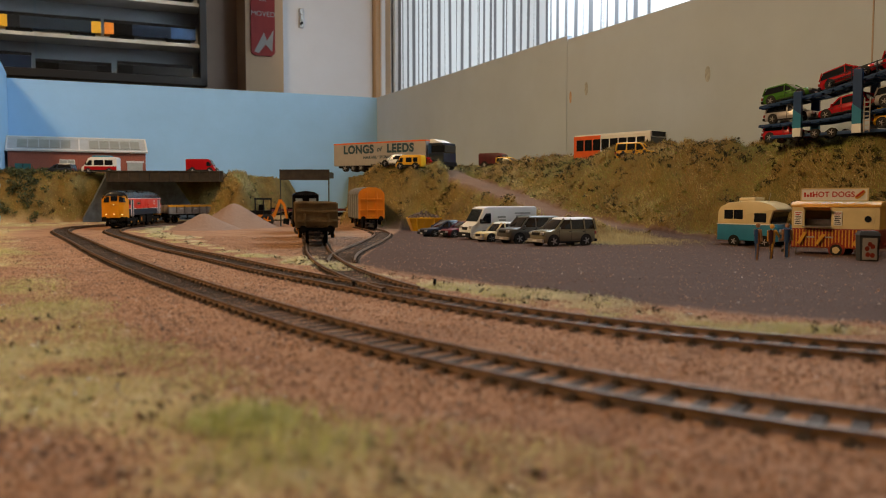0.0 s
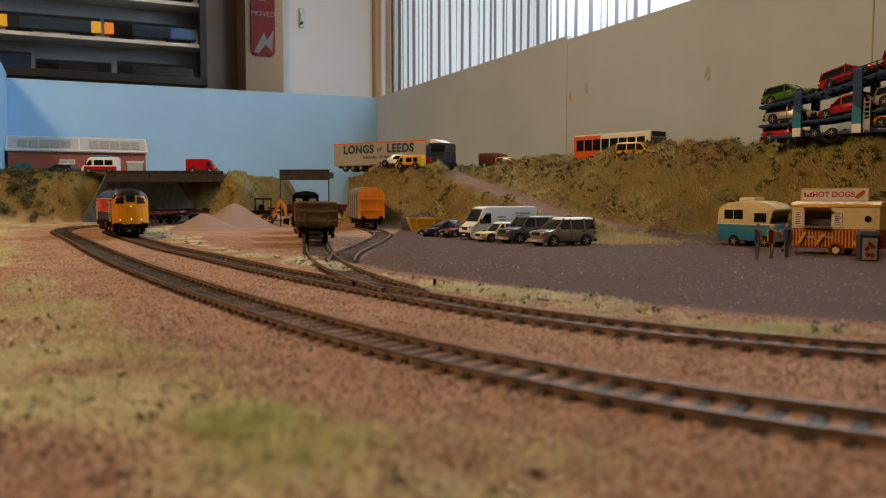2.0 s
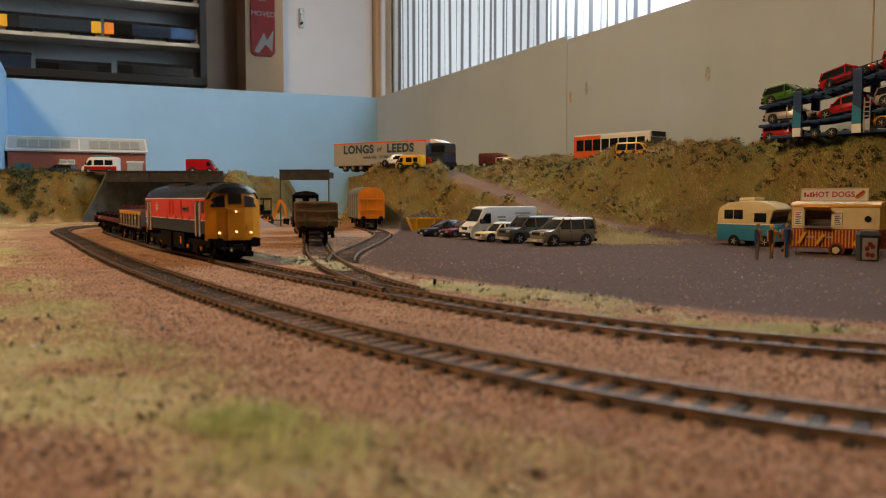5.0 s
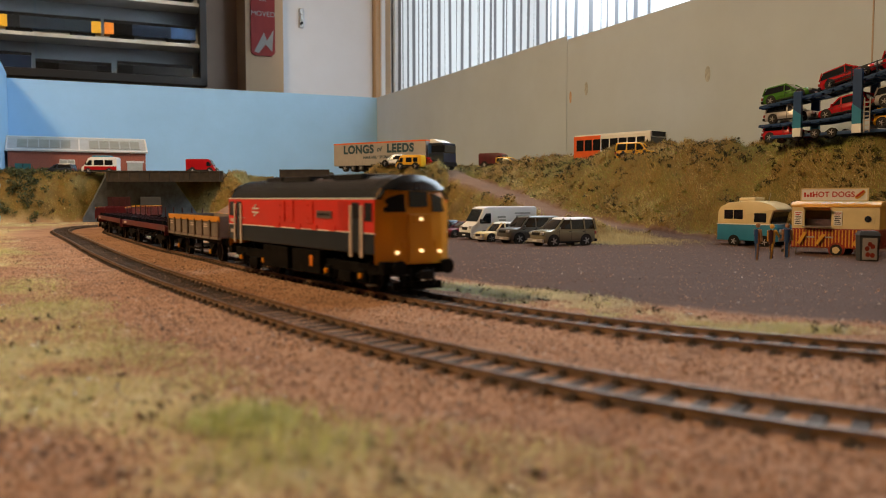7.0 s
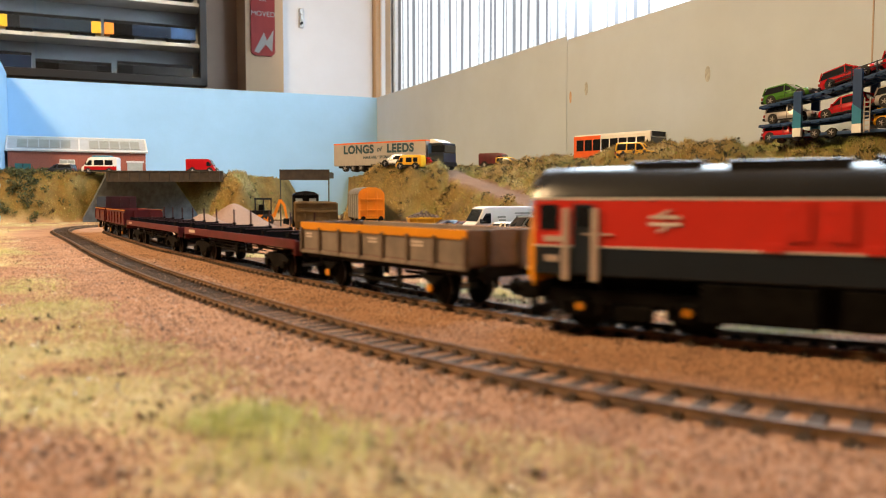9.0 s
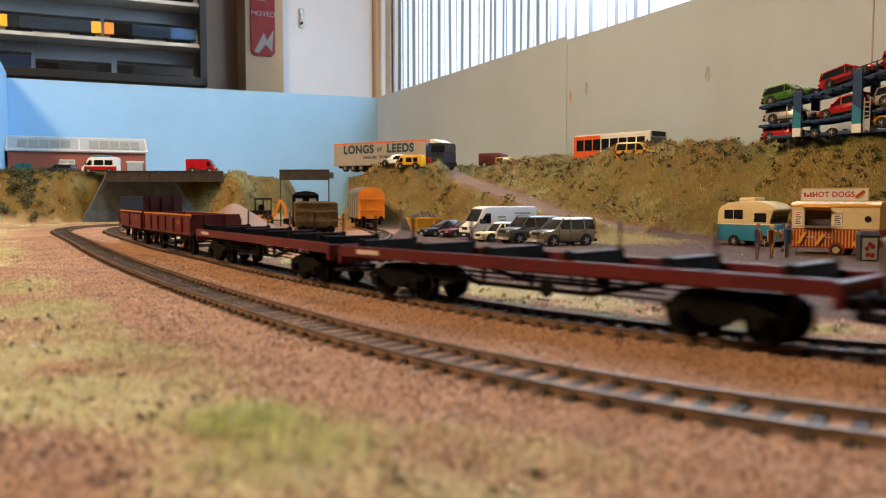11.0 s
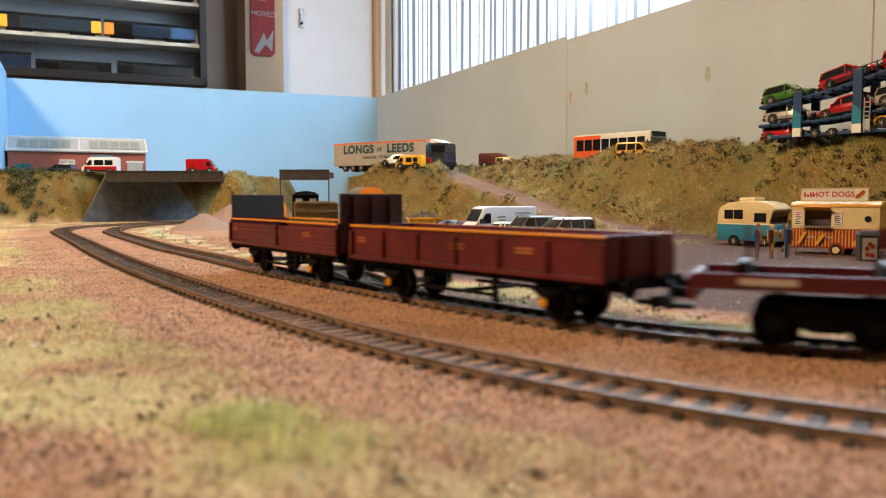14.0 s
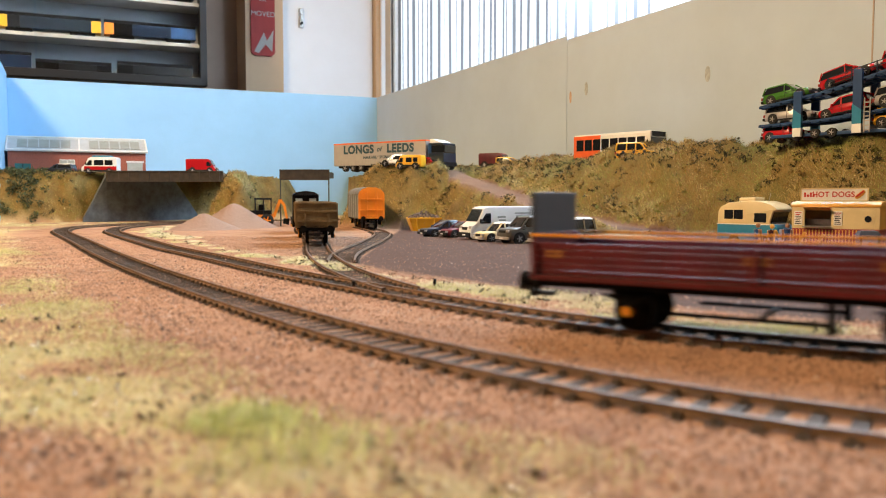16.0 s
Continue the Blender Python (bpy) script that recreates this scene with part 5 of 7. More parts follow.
    if spare:
        part("spare_wheel", cyl(bmesh.new(), (-h - 0.9, 0, H * 0.48), "x", 3.8, 2.0, 20), M["tyre"], t)
    return t


def van(label, x, y, z, turn, L=76.0, W=26.0, H=33.0, paint="white", nose=0.36, wr=4.6, name="van", group="parked vans", lower=None, side_glass=(), logo=True, rack=False, screen_top=0.30, category="van"):
    t = thing(name, x, y, z, turn, label, category, group)
    h, c = L / 2, 3.0
    zb = H * 0.5
    prof = [(-h, c + 1), (-h, H - 2), (-h + 1.5, H), (L * 0.22, H), (L * screen_top, H - 1.6), (L * 0.40, zb + 1), (h - 2, zb - 2.5), (h, zb - 6), (h, c + 1), (h - 1, c), (-h + 1, c)]
    part("body", prism(bmesh.new(), prof, -W / 2, W / 2, "y", 1.0), M[paint], t, smooth=True)
    a, b = Vector((L * 0.392, 0, zb + 1.8)), Vector((L * screen_top + 0.01 * L, 0, H - 3.0))
    d = (b - a).normalized()
    nrm = Vector((d.z, 0, -d.x))
    bm = bmesh.new()
    q = [a + nrm * 0.55 + Vector((0, s, 0)) for s in (-W * 0.45, W * 0.45)] + [b + nrm * 0.55 + Vector((0, s, 0)) for s in (W * 0.42, -W * 0.42)]
    loft(bm, [[tuple(v) for v in q], [tuple(v - nrm * 1.2) for v in q]])
    part("windscreen", bm, M["glass"], t)
    for s in (-1, 1):
        ya, yb = sorted((s * (W / 2 - 0.2), s * (W / 2 + 0.25)))
        bm = prism(bmesh.new(), [(L * 0.20, zb), (L * 0.20, H * 0.80), (L * 0.275, H * 0.80), (L * 0.365, zb)], ya, yb)
        part("side_window", bm, M["glass"], t)
        for x0, x1 in side_glass:
            part("side_window", boxes((x0 * L, x1 * L, ya, yb, zb, H * 0.82), bev=0.15), M["glass"], t)
        part("sill_strip", boxes((-h + 2, h - 4, ya, yb, c + 0.6, c + 3.2), bev=0.1), M["black"], t)
        part("headlight", boxes((h - 3.2, h - 0.4, s * W * 0.38 - 2, s * W * 0.38 + 2, zb - 5.4, zb - 2.4), bev=0.5), M["silver"], t)
        part("mirror", boxes((L * 0.345, L * 0.37, s * (W / 2 + 1.6) - 1.2, s * (W / 2 + 1.6) + 1.2, zb + 0.5, zb + 4.5), bev=0.4), M["black"], t)
        if lower:
            part("lower_stripe", boxes((-h + 0.8, h - 5, min(s * W / 2, s * (W / 2 + 0.15)), max(s * W / 2, s * (W / 2 + 0.15)), c + 3.2, zb - 2)), M[lower], t)
        if logo:
            for k, (x0, x1, z0, z1, m) in enumerate(((-0.02, 0.10, 0.66, 0.72, "skylight"), (-0.02, 0.08, 0.56, 0.62, "skylight"), (-0.40, -0.16, 0.78, 0.82, "skylight"),
                                                     (-0.38, -0.18, 0.70, 0.73, "skylight"), (-0.38, -0.2, 0.63, 0.66, "skylight"), (0.13, 0.17, 0.40, 0.48, "turquoise"))):
                part("lettering_bar", boxes((x0 * L, x1 * L, min(s * W / 2, s * (W / 2 + 0.18)), max(s * W / 2, s * (W / 2 + 0.18)), z0 * H, z1 * H)), M[m], t)
        for wx in (-L * 0.28, L * 0.30):
            part("wheel_arch", cyl(bmesh.new(), (wx, s * (W / 2 - 1.0), wr + 0.2), "y", wr + 0.9, 2.3, 22), M["black"], t)
            wheel(t, wx, s * (W / 2 - 1.3), wr, 3.4)
    part("bumper", boxes((h - 1.4, h + 0.9, -W * 0.48, W * 0.48, c, c + 5), bev=0.6), M["black"], t)
    part("grille", boxes((h - 0.8, h + 0.4, -W * 0.2, W * 0.2, zb - 6.6, zb - 3.6), bev=0.3), M["black"], t)
    part("number_plate", boxes((h + 0.8, h + 1.05, -3.2, 3.2, c + 1.8, c + 3.2)), M["white"], t)
    if rack:
        part("roof_bar", boxes((-L * 0.3, L * 0.2, -W * 0.40, W * 0.40, H, H + 3.0), bev=0.8), M["turquoise"], t, "blue light bar")
    return t


HEAD_L = 206.0
# this car's white roof colour stands in for the window's reflection on it
car("grey-green off-road car on the yard, roof white as a window reflection", 107, 733, -3.2, HEAD_L, 57, 25.5, 25.5, "olive", "white", 0.60, 0.56, 0.27, -0.495, 0.10, -0.46, 3.6, 5.0,
    bull=True, pillars=(-0.02, -0.27), spare=True)
car("dark grey off-road car parked in the row", 82, 778, -3.2, HEAD_L, 60, 25.5, 26, "darkgrey", None, 0.60, 0.56, 0.27, -0.495, 0.12, -0.46, 3.6, 5.0, bull=True, pillars=(0.0, -0.25), spare=True)
car("cream and white classic car in the row", 56, 802, -3.2, HEAD_L, 50, 21, 19.5, "cream", "white", 0.56, 0.52, 0.20, -0.34, 0.06, -0.22, 2.6, 4.0, boot=0.54, bull=True)
van("white high-roof panel van with grey lettering bars", 57, 850, -3.2, HEAD_L, 78, 26, 34)
car("dark red hatchback parked beside the van", 22, 893, -3.2, HEAD_L, 50, 22, 18, "darkred", None)
car("midnight blue saloon at the end of the row", 2, 912, -3.2, HEAD_L, 56, 23, 18.5, "midnight", None, boot=0.56, tail_x=-0.36, rr=-0.24)


def skip():
    t = thing("skip", -25, 1062, -3.2, 12, "yellow-brown skip heaped with rubble", "skip")
    bm = loft(bmesh.new(), [[(-15, -9, 0), (15, -9, 0), (15, 9, 0), (-15, 9, 0)], [(-21, -12, 17), (21, -12, 17), (21, 12, 17), (-21, 12, 17)]])
    part("bin", bm, M["vanyellow"], t)
    for s in (-1, 1):
        part("rim", boxes((-21.5, 21.5, s * 12 - 0.8, s * 12 + 0.8, 15.8, 17.6), bev=0.3), M["vanyellow"], t)
        for k in (-12, 0, 12):
            part("rib", strut(bmesh.new(), (k * 0.8, s * 9.6, 0), (k, s * 12.4, 16), 0.7), M["vanyellow"], t)
    rng = random.Random(5)
    bm = bmesh.new()
    for k in range(110):
        a, b = rng.uniform(-19, 19), rng.uniform(-10, 10)
        zc = 16 + 8 * (1 - (a / 22) ** 2) * (1 - (b / 14) ** 2) * rng.uniform(0.5, 1.05)
        m = Matrix.Translation((a, b, zc)) @ Euler((rng.uniform(0, 3), rng.uniform(0, 3), rng.uniform(0, 3))).to_matrix().to_4x4()
        sx = rng.uniform(0.6, 2.4)
        box(bm, -sx, sx, -sx * 0.6, sx * 0.6, -0.8, 0.8, 0, m)
    part("rubble", bm, M["rubble"], t, "grey brown rubble heap")
    return t


skip()


def motor_caravan():
    t = thing("motor_caravan", 280, 734, -3.2, -50, "cream and turquoise vintage motor caravan", "motor caravan")
    L, W, H = 58.0, 30.0, 41.0
    h = L / 2
    side = [(-h, 5), (-h, 24), (-h + 0.5, 31), (-h + 3, 35), (-h + 10, 38.6), (0, 40.4), (h - 18, 40), (h - 8, 37.6), (h - 2, 33.8), (h - 1, 32.6)]
    low = [(-h, 5), (-h, 19.6), (h - 4, 19.6), (h - 1, 17), (h, 11), (h, 5)]
    part("lower_body", prism(bmesh.new(), low, -W / 2, W / 2, "y", 0.8), M["turquoise"], t, "turquoise lower body", True)
    up = [(-h + 0.1, 19.8)] + side[1:] + [(h - 5, 31.0), (h - 8, 21.5), (h - 7.5, 19.8)]
    part("upper_body", prism(bmesh.new(), up, -W / 2 + 0.2, W / 2 - 0.2, "y", 1.2), M["cream"], t, "cream upper body", True)
    part("waist_trim", boxes((-h - 0.2, h - 5, -W / 2 - 0.25, W / 2 + 0.25, 19.2, 20.0)), M["white"], t)
    a = [(h - 8.4, 20.4), (h - 5.2, 30.6)]
    bm = loft(bmesh.new(), [[(a[0][0] + 0.9, -W * 0.44, a[0][1]), (a[0][0] + 0.9, W * 0.44, a[0][1]), (a[0][0] - 0.5, W * 0.44, a[0][1]), (a[0][0] - 0.5, -W * 0.44, a[0][1])],
                           [(a[1][0] + 0.9, -W * 0.42, a[1][1]), (a[1][0] + 0.9, W * 0.42, a[1][1]), (a[1][0] - 0.5, W * 0.42, a[1][1]), (a[1][0] - 0.5, -W * 0.42, a[1][1])]])
    part("windscreen", bm, M["glass"], t)
    for s in (-1, 1):
        ya, yb = sorted((s * (W / 2 - 0.3), s * (W / 2 + 0.2)))
        w = part("side_window", boxes((-h + 7, -h + 25, ya, yb, 24, 32.4), bev=0.3), M["glass"], t)
        part("window_frame", boxes((-h + 6.4, -h + 25.6, ya, yb + 0.1 if s > 0 else yb, 32.2, 33.2), (-h + 6.4, -h + 25.6, ya - (0.1 if s < 0 else 0), yb, 23.2, 24.0), (-h + 15.8, -h + 16.3, ya - 0.1, yb + 0.1, 24, 32.2)), M["cream"], w)
        part("cab_window", boxes((h - 22, h - 11, ya, yb, 21.5, 29.5), bev=0.4), M["glass"], t)
        part("headlight", cyl(bmesh.new(), (h, s * 10, 13.5), "x", 2.4, 1.2, 16), M["silver"], t)
        for wx in (-h * 0.42, h * 0.58):
            part("wheel_arch", cyl(bmesh.new(), (wx, s * (W / 2 - 1), 4.6), "y", 5.4, 2.4, 20), M["black"], t)
            wheel(t, wx, s * (W / 2 - 1.4), 4.3, 3.0)
    part("roof_vent", boxes((-12, 4, -8, 8, 40, 43.2), bev=1.2), M["cream"], t)
    part("aerial", strut(bmesh.new(), (h - 14, -6, 38), (h - 12, -6, 47), 0.18), M["steel"], t)
    part("bumper", boxes((h - 0.4, h + 1.2, -W * 0.48, W * 0.48, 5.4, 8.2), bev=0.4), M["steel"], t)
    part("rear_bumper", boxes((-h - 1, -h + 0.4, -W * 0.48, W * 0.48, 4.6, 6.8), bev=0.4), M["steel"], t)
    part("grille", boxes((h - 0.6, h + 0.3, -6, 6, 10.5, 16), bev=0.3), M["silver"], t)
    return t


motor_caravan()


def food_trailer():
    t = thing("food_trailer", 298, 616, -3.2, -40, "cream and red-striped hot dog trailer with a roof sign", "food trailer")
    L, W = 65.0, 30.0
    t.scale = (0.93, 0.93, 0.93)
    h = L / 2
    y0 = -W / 2
    hx0, hx1, hz0, hz1 = -h + 10, -h + 30, 23.5, 36.0
    # shell with a real serving hatch in the near side
    part("front_wall", boxes((-h, hx0, y0, y0 + 1.2, 21.5, 39), (hx1, h, y0, y0 + 1.2, 21.5, 39), (hx0, hx1, y0, y0 + 1.2, 21.5, hz0), (hx0, hx1, y0, y0 + 1.2, hz1, 39), bev=0.15), M["cream"], t)
    part("back_wall", boxes((-h, h, -y0 - 1.2, -y0, 21.5, 39)), M["cream"], t)
    part("end_wall", boxes((-h, -h + 1.2, y0 + 1.2, -y0 - 1.2, 21.5, 39), bev=0.15), M["cream"], t)
    part("end_wall", boxes((h - 1.2, h, y0 + 1.2, -y0 - 1.2, 21.5, 39), bev=0.15), M["buff"], t)
    low = part("lower_body", boxes((-h, h, y0, -y0, 6, 21.5), bev=0.5), M["rust"], t, "red-brown lower body")
    for k in range(26):
        x = -h + 1.4 + k * (L - 2.8) / 25
        part("stripe", boxes((x - 0.42, x + 0.42, y0 - 0.25, y0 + 0.1, 7, 20.6)), M["buff"], low)
    for k in range(12):
        y = y0 + 2 + k * 2.3
        part("stripe", boxes((h - 0.1, h + 0.25, y - 0.42, y + 0.42, 7, 20.6)), M["rust"], low)
    rp = [(y0 - 0.6, 38.6), (y0 - 0.3, 40.6), (y0 + 3, 42.6), (0, 43.4), (-y0 - 3, 42.6), (-y0 + 0.3, 40.6), (-y0 + 0.6, 38.6)]
    part("roof", prism(bmesh.new(), rp, -h - 0.8, h + 0.8, "x", 0.5), M["buff"], t, "buff yellow roof", True)
    part("counter", boxes((hx0 - 1, hx1 + 1, y0 - 3.2, y0 + 3, hz0 - 1.0, hz0), bev=0.2), M["steel"], t)
    part("hatch_flap", box(bmesh.new(), hx0, hx1, -6, 0, 0, 0.7, 0, Matrix.Translation((0, y0, hz1)) @ Matrix.Rotation(radians(-25), 4, "X")), M["buff"], t)
    part("inner_counter", boxes((hx0 - 6, hx1 + 6, y0 + 12, y0 + 18, 21.5, 29), bev=0.3), M["steel"], t)
    for x0, x1 in ((-h + 2, -h + 8.4), (hx1 + 2, hx1 + 8.4)):
        menu = part("menu_board", boxes((x0, x1, y0 - 0.45, y0, 24, 35.5), bev=0.1), M["white"], t)
        for k in range(7):
            part("lettering_bar", boxes((x0 + 0.7 + 0.4 * (k % 2), x1 - 0.8 - 0.5 * (k % 3), y0 - 0.6, y0 - 0.4, 25 + k * 1.45, 25.6 + k * 1.45)), M["inkred"] if k > 4 else M["black"], menu)
    part("porthole", cyl(bmesh.new(), (h - 8, y0 - 0.2, 29.5), "y", 2.5, 0.8, 20), M["glass"], t)
    part("porthole_rim", boxes((h - 12.5, h - 3.5, y0 - 0.3, y0, 22, 36), bev=0.2), M["cream"], t)
    sign = part("roof_sign", boxes((-h + 7, h - 9, y0 + 0.5, y0 + 1.8, 43.6, 53.4), bev=0.3), M["white"], t, "white roof sign with red lettering")
    part("sign_frame", boxes((-h + 6.4, h - 8.4, y0 + 0.1, y0 + 2.2, 43.2, 44.1), (-h + 6.4, h - 8.4, y0 + 0.1, y0 + 2.2, 53.0, 53.9), (-h + 6.4, -h + 7.2, y0 + 0.1, y0 + 2.2, 43.2, 53.9), (h - 9.2, h - 8.4, y0 + 0.1, y0 + 2.2, 43.2, 53.9)), M["cream"], sign)
    lettering("HOT DOGS", 6.0, M["inkred"], sign, pose(-0.0015, (y0 + 0.35) / 1000, 0.0486, 90, 0, 0), bold=0.12)
    # painted name beside it becomes plain strokes
    for k in range(4):
        part("lettering_bar", boxes((-h + 9 + k * 2.2, -h + 10.5 + k * 2.2, y0 + 0.3, y0 + 0.5, 46.8, 50.4 - (k % 2) * 1.6)), M["inkred"], sign)
    bm = bmesh.new()
    for (a, b, r_) in ((h - 16.5, 46.6, 1.5), (h - 15, 47.8, 1.8), (h - 13.5, 49.2, 1.8), (h - 12, 50.6, 1.5)):
        cyl(bm, (a, y0 + 0.3, b), "y", r_, 0.6, 14)
    part("painted_roll", bm, M["buff"], sign, "painted bread roll")
    part("painted_sausage", strut(bmesh.new(), (h - 17, y0 + 0.05, 46.8), (h - 11.6, y0 + 0.05, 51.4), 0.6), M["inkred"], sign)
    for k, x in enumerate((-h + 6, -h + 20, h - 18)):
        bm = strut(bmesh.new(), (x, y0 - 0.4, 9), (x + 5, y0 - 0.4, 18 - k), 1.2)
        part("painted_roll", bm, M["buff"], low)
        part("lettering_bar", boxes((x + 6, x + 12, y0 - 0.5, y0 - 0.3, 14, 15.2)), M["curtainside"], low)
    for s in (-1, 1):
        part("wheel_arch", cyl(bmesh.new(), (2, s * (W / 2 - 0.6), 4.8), "y", 6.0, 2.0, 22), M["rust"], t)
        w = wheel(t, 2, s * (W / 2 - 0.4), 4.6, 3.0, "cream")
        part("hub_cap", cyl(bmesh.new(), (2, s * (W / 2 + 1.5), 4.6), "y", 2.6, 0.4, 18), M["cream"], w)
    for x in (-h + 3, h - 3):
        part("prop_leg", boxes((x - 0.5, x + 0.5, y0 + 2, y0 + 3, 0, 6)), M["steel"], t)
    part("drawbar", strut(bmesh.new(), (-h, 0, 7), (-h - 12, 0, 5), 0.8), M["steel"], t)
    part("jockey_wheel", cyl(bmesh.new(), (-h - 11, 0, 1.6), "y", 1.6, 1.2, 14), M["tyre"], t)
    return t


food_trailer()


def wheelie_bin():
    t = thing("litter_bin", 287, 553, -3.2, -14, "grey litter bin with a pale printed panel", "bin")
    t.scale = (0.86, 0.86, 0.98)
    part("body", loft(bmesh.new(), [[(-6.6, -6, 0), (6.6, -6, 0), (6.6, 6, 0), (-6.6, 6, 0)], [(-7.4, -6.8, 18), (7.4, -6.8, 18), (7.4, 6.8, 18), (-7.4, 6.8, 18)]]), M["board"], t)
    part("lid", loft(bmesh.new(), [[(-8, -7.4, 18), (8, -7.4, 18), (8, 7.4, 18), (-8, 7.4, 18)], [(-6, -5.6, 21), (6, -5.6, 21), (6, 5.6, 21), (-6, 5.6, 21)]]), M["board"], t, "sloping grey lid")
    panel = part("printed_panel", boxes((-5.2, 5.2, -7.6, -6.6, 1.4, 16.2), bev=0.1), M["curtainside"], t, "pale printed panel")
    for k, (x, z) in enumerate(((-2, 9), (2, 10.5), (-1.5, 5), (1.8, 4.5), (0, 12))):
        part("print_spot", cyl(bmesh.new(), (x, -7.6, z), "y", 1.7, 0.3, 12), M["rust"], panel)
    return t


wheelie_bin()


def figurine(x, y, turn, h, label, upper, lower, stride=1.0, arm=0.0):
    """A moulded plastic figure as one plain mesh."""
    bm = bmesh.new()

    def limb(p, q, r0, r1):
        p, q = Vector(p), Vector(q)
        d = q - p
        m = Matrix.Translation((p + q) / 2) @ d.to_track_quat("Z", "Y").to_matrix().to_4x4()
        bmesh.ops.create_cone(bm, cap_ends=True, segments=10, radius1=r0, radius2=r1, depth=d.length, matrix=m)
    limb((-stride, -0.9, 0), (0, -0.8, h * 0.48), 0.9, 1.25)
    limb((stride, 0.9, 0), (0, 0.8, h * 0.48), 0.9, 1.25)
    n_leg = len(bm.faces)
    limb((0, 0, h * 0.44), (0, 0, h * 0.82), 2.1, 2.5)
    limb((0, -2.7, h * 0.80), (1.0 + arm, -3.2, h * 0.50 + arm), 0.9, 0.7)
    limb((0, 2.7, h * 0.80), (1.0, 3.2, h * 0.50), 0.9, 0.7)
    bmesh.ops.create_uvsphere(bm, u_segments=12, v_segments=8, radius=1.65, matrix=Matrix.Translation((0.2, 0, h * 0.92)))
    me = bpy.data.meshes.new("figurine")
    for i, f in enumerate(bm.faces):
        f.material_index = 0 if i < n_leg else 1
    bmesh.ops.scale(bm, vec=(0.001, 0.001, 0.001), verts=bm.verts)
    bm.to_mesh(me)
    bm.free()
    me.materials.append(M[lower])
    me.materials.append(M[upper])
    ob = new("figurine", me)
    ob.matrix_world = pose(x / 1000, y / 1000, -0.0032, 0, 0, turn)
    return tagged(ob, label, "figurine", "painted figurines at the trailer")


figurine(216, 562, 20, 26, "painted plastic figurine in tan and blue", "figure", "deckblue", 0.8)
figurine(229, 570, 40, 25, "painted plastic figurine in yellow and brown", "buff", "darkmaroon", 2.6, 3.0)
figurine(246, 585, 60, 25, "painted plastic figurine in tan and dark blue", "figure", "deckblue", 0.8)


# ---- vehicles along the top road ----
def curtain_lorry():
    t = thing("articulated_lorry", -88, 1246, 80, -34.6, "pale curtain-sided lorry with dark lettering and blue cab", "lorry")
    h, W = 88.0, 33.0
    body = part("trailer_body", boxes((-h, h, -W / 2, W / 2, 9, 42), bev=0.5), M["curtainside"], t)
    part("top_edge", boxes((-h - 0.3, h + 0.3, -W / 2 - 0.4, W / 2 + 0.4, 41.4, 43.4), bev=0.3), M["busorange"], body, "red top rail")
    for k in range(26):
        x = -h + 3 + k * (2 * h - 6) / 25
        part("strap", boxes((x - 0.5, x + 0.5, -W / 2 - 0.3, -W / 2, 8.4, 17)), M["skylight"], body)
    for word, x, size, lean in (("LONGS", -38, 17, 0), ("of", 2, 11, 0.3), ("LEEDS", 42, 17, 0)):
        lettering(word, size, M["inkblue"], body, pose(x / 1000, (-W / 2 - 0.3) / 1000, 0.0325, 90, 0, 0), shear=lean, bold=0.75 if size > 12 else 0.1)
    lettering("HAULAGE * STORAGE", 5.6, M["inkblue"], body, pose(0, (-W / 2 - 0.3) / 1000, 0.0205, 90, 0, 0), bold=0.2)
    part("chassis", boxes((-h + 4, h - 10, -10, 10, 6, 9)), M["underframe"], t)
    for x in (-h + 22, -h + 38, -h + 54):
        for s in (-1, 1):
            wheel(t, x, s * (W / 2 - 3), 5.4, 4.5)
    cx = h + 4
    cab = part("cab", boxes((cx, cx + 27, -16, 16, 6, 24), bev=1.2), M["midnight"], t, "dark blue cab")
    part("windscreen", boxes((cx + 4, cx + 27.6, -14.5, 14.5, 23.5, 35), bev=1.0), M["glass"], cab)
    part("cab_roof", boxes((cx, cx + 26, -15.6, 15.6, 34.6, 38), bev=1.0), M["midnight"], cab)
    bm = prism(bmesh.new(), [(cx + 1, 38), (cx + 1, 44), (cx + 8, 43.6), (cx + 22, 38)], -13, 13, "y", 0.8)
    part("wind_deflector", bm, M["white"], cab, "white roof deflector")
    part("cab_pillar", boxes((cx, cx + 5, -16, 16, 23, 36), bev=0.6), M["deckblue"], cab)
    part("bumper", boxes((cx + 26, cx + 28.4, -16, 16, 5, 11), bev=0.6), M["black"], cab)
    for x in (cx + 19, cx - 6):
        for s in (-1, 1):
            wheel(t, x, s * 13.4, 5.6, 4.5)
    return t


curtain_lorry()
TOP = 84.0
van("yellow works van by the lorry", -46, 1164, min(80.0, ground_z(-46, 1164) + 2), 160, 40, 19, 20, "vanyellow", side_glass=((-0.36, -0.2), (-0.14, 0.08)), logo=False, wr=4.2)
car("white pickup beside the yellow van", -70, 1190, ground_z(-70, 1190), 165, 36, 21, 17, "white", None)
car("red hatchback by the lorry", -16, 1180, ground_z(-16, 1180), -35, 36, 21, 16, "carred", None)
van("dark red and black tipper van behind the bank", 78, 1222, TOP, -30, 46, 22, 22, "maroon", logo=False)
car("yellow off-road car behind the bank", 97, 1192, TOP - 3, -30, 40, 20, 18, "vanyellow", None, 0.6, 0.55, rr=-0.45)


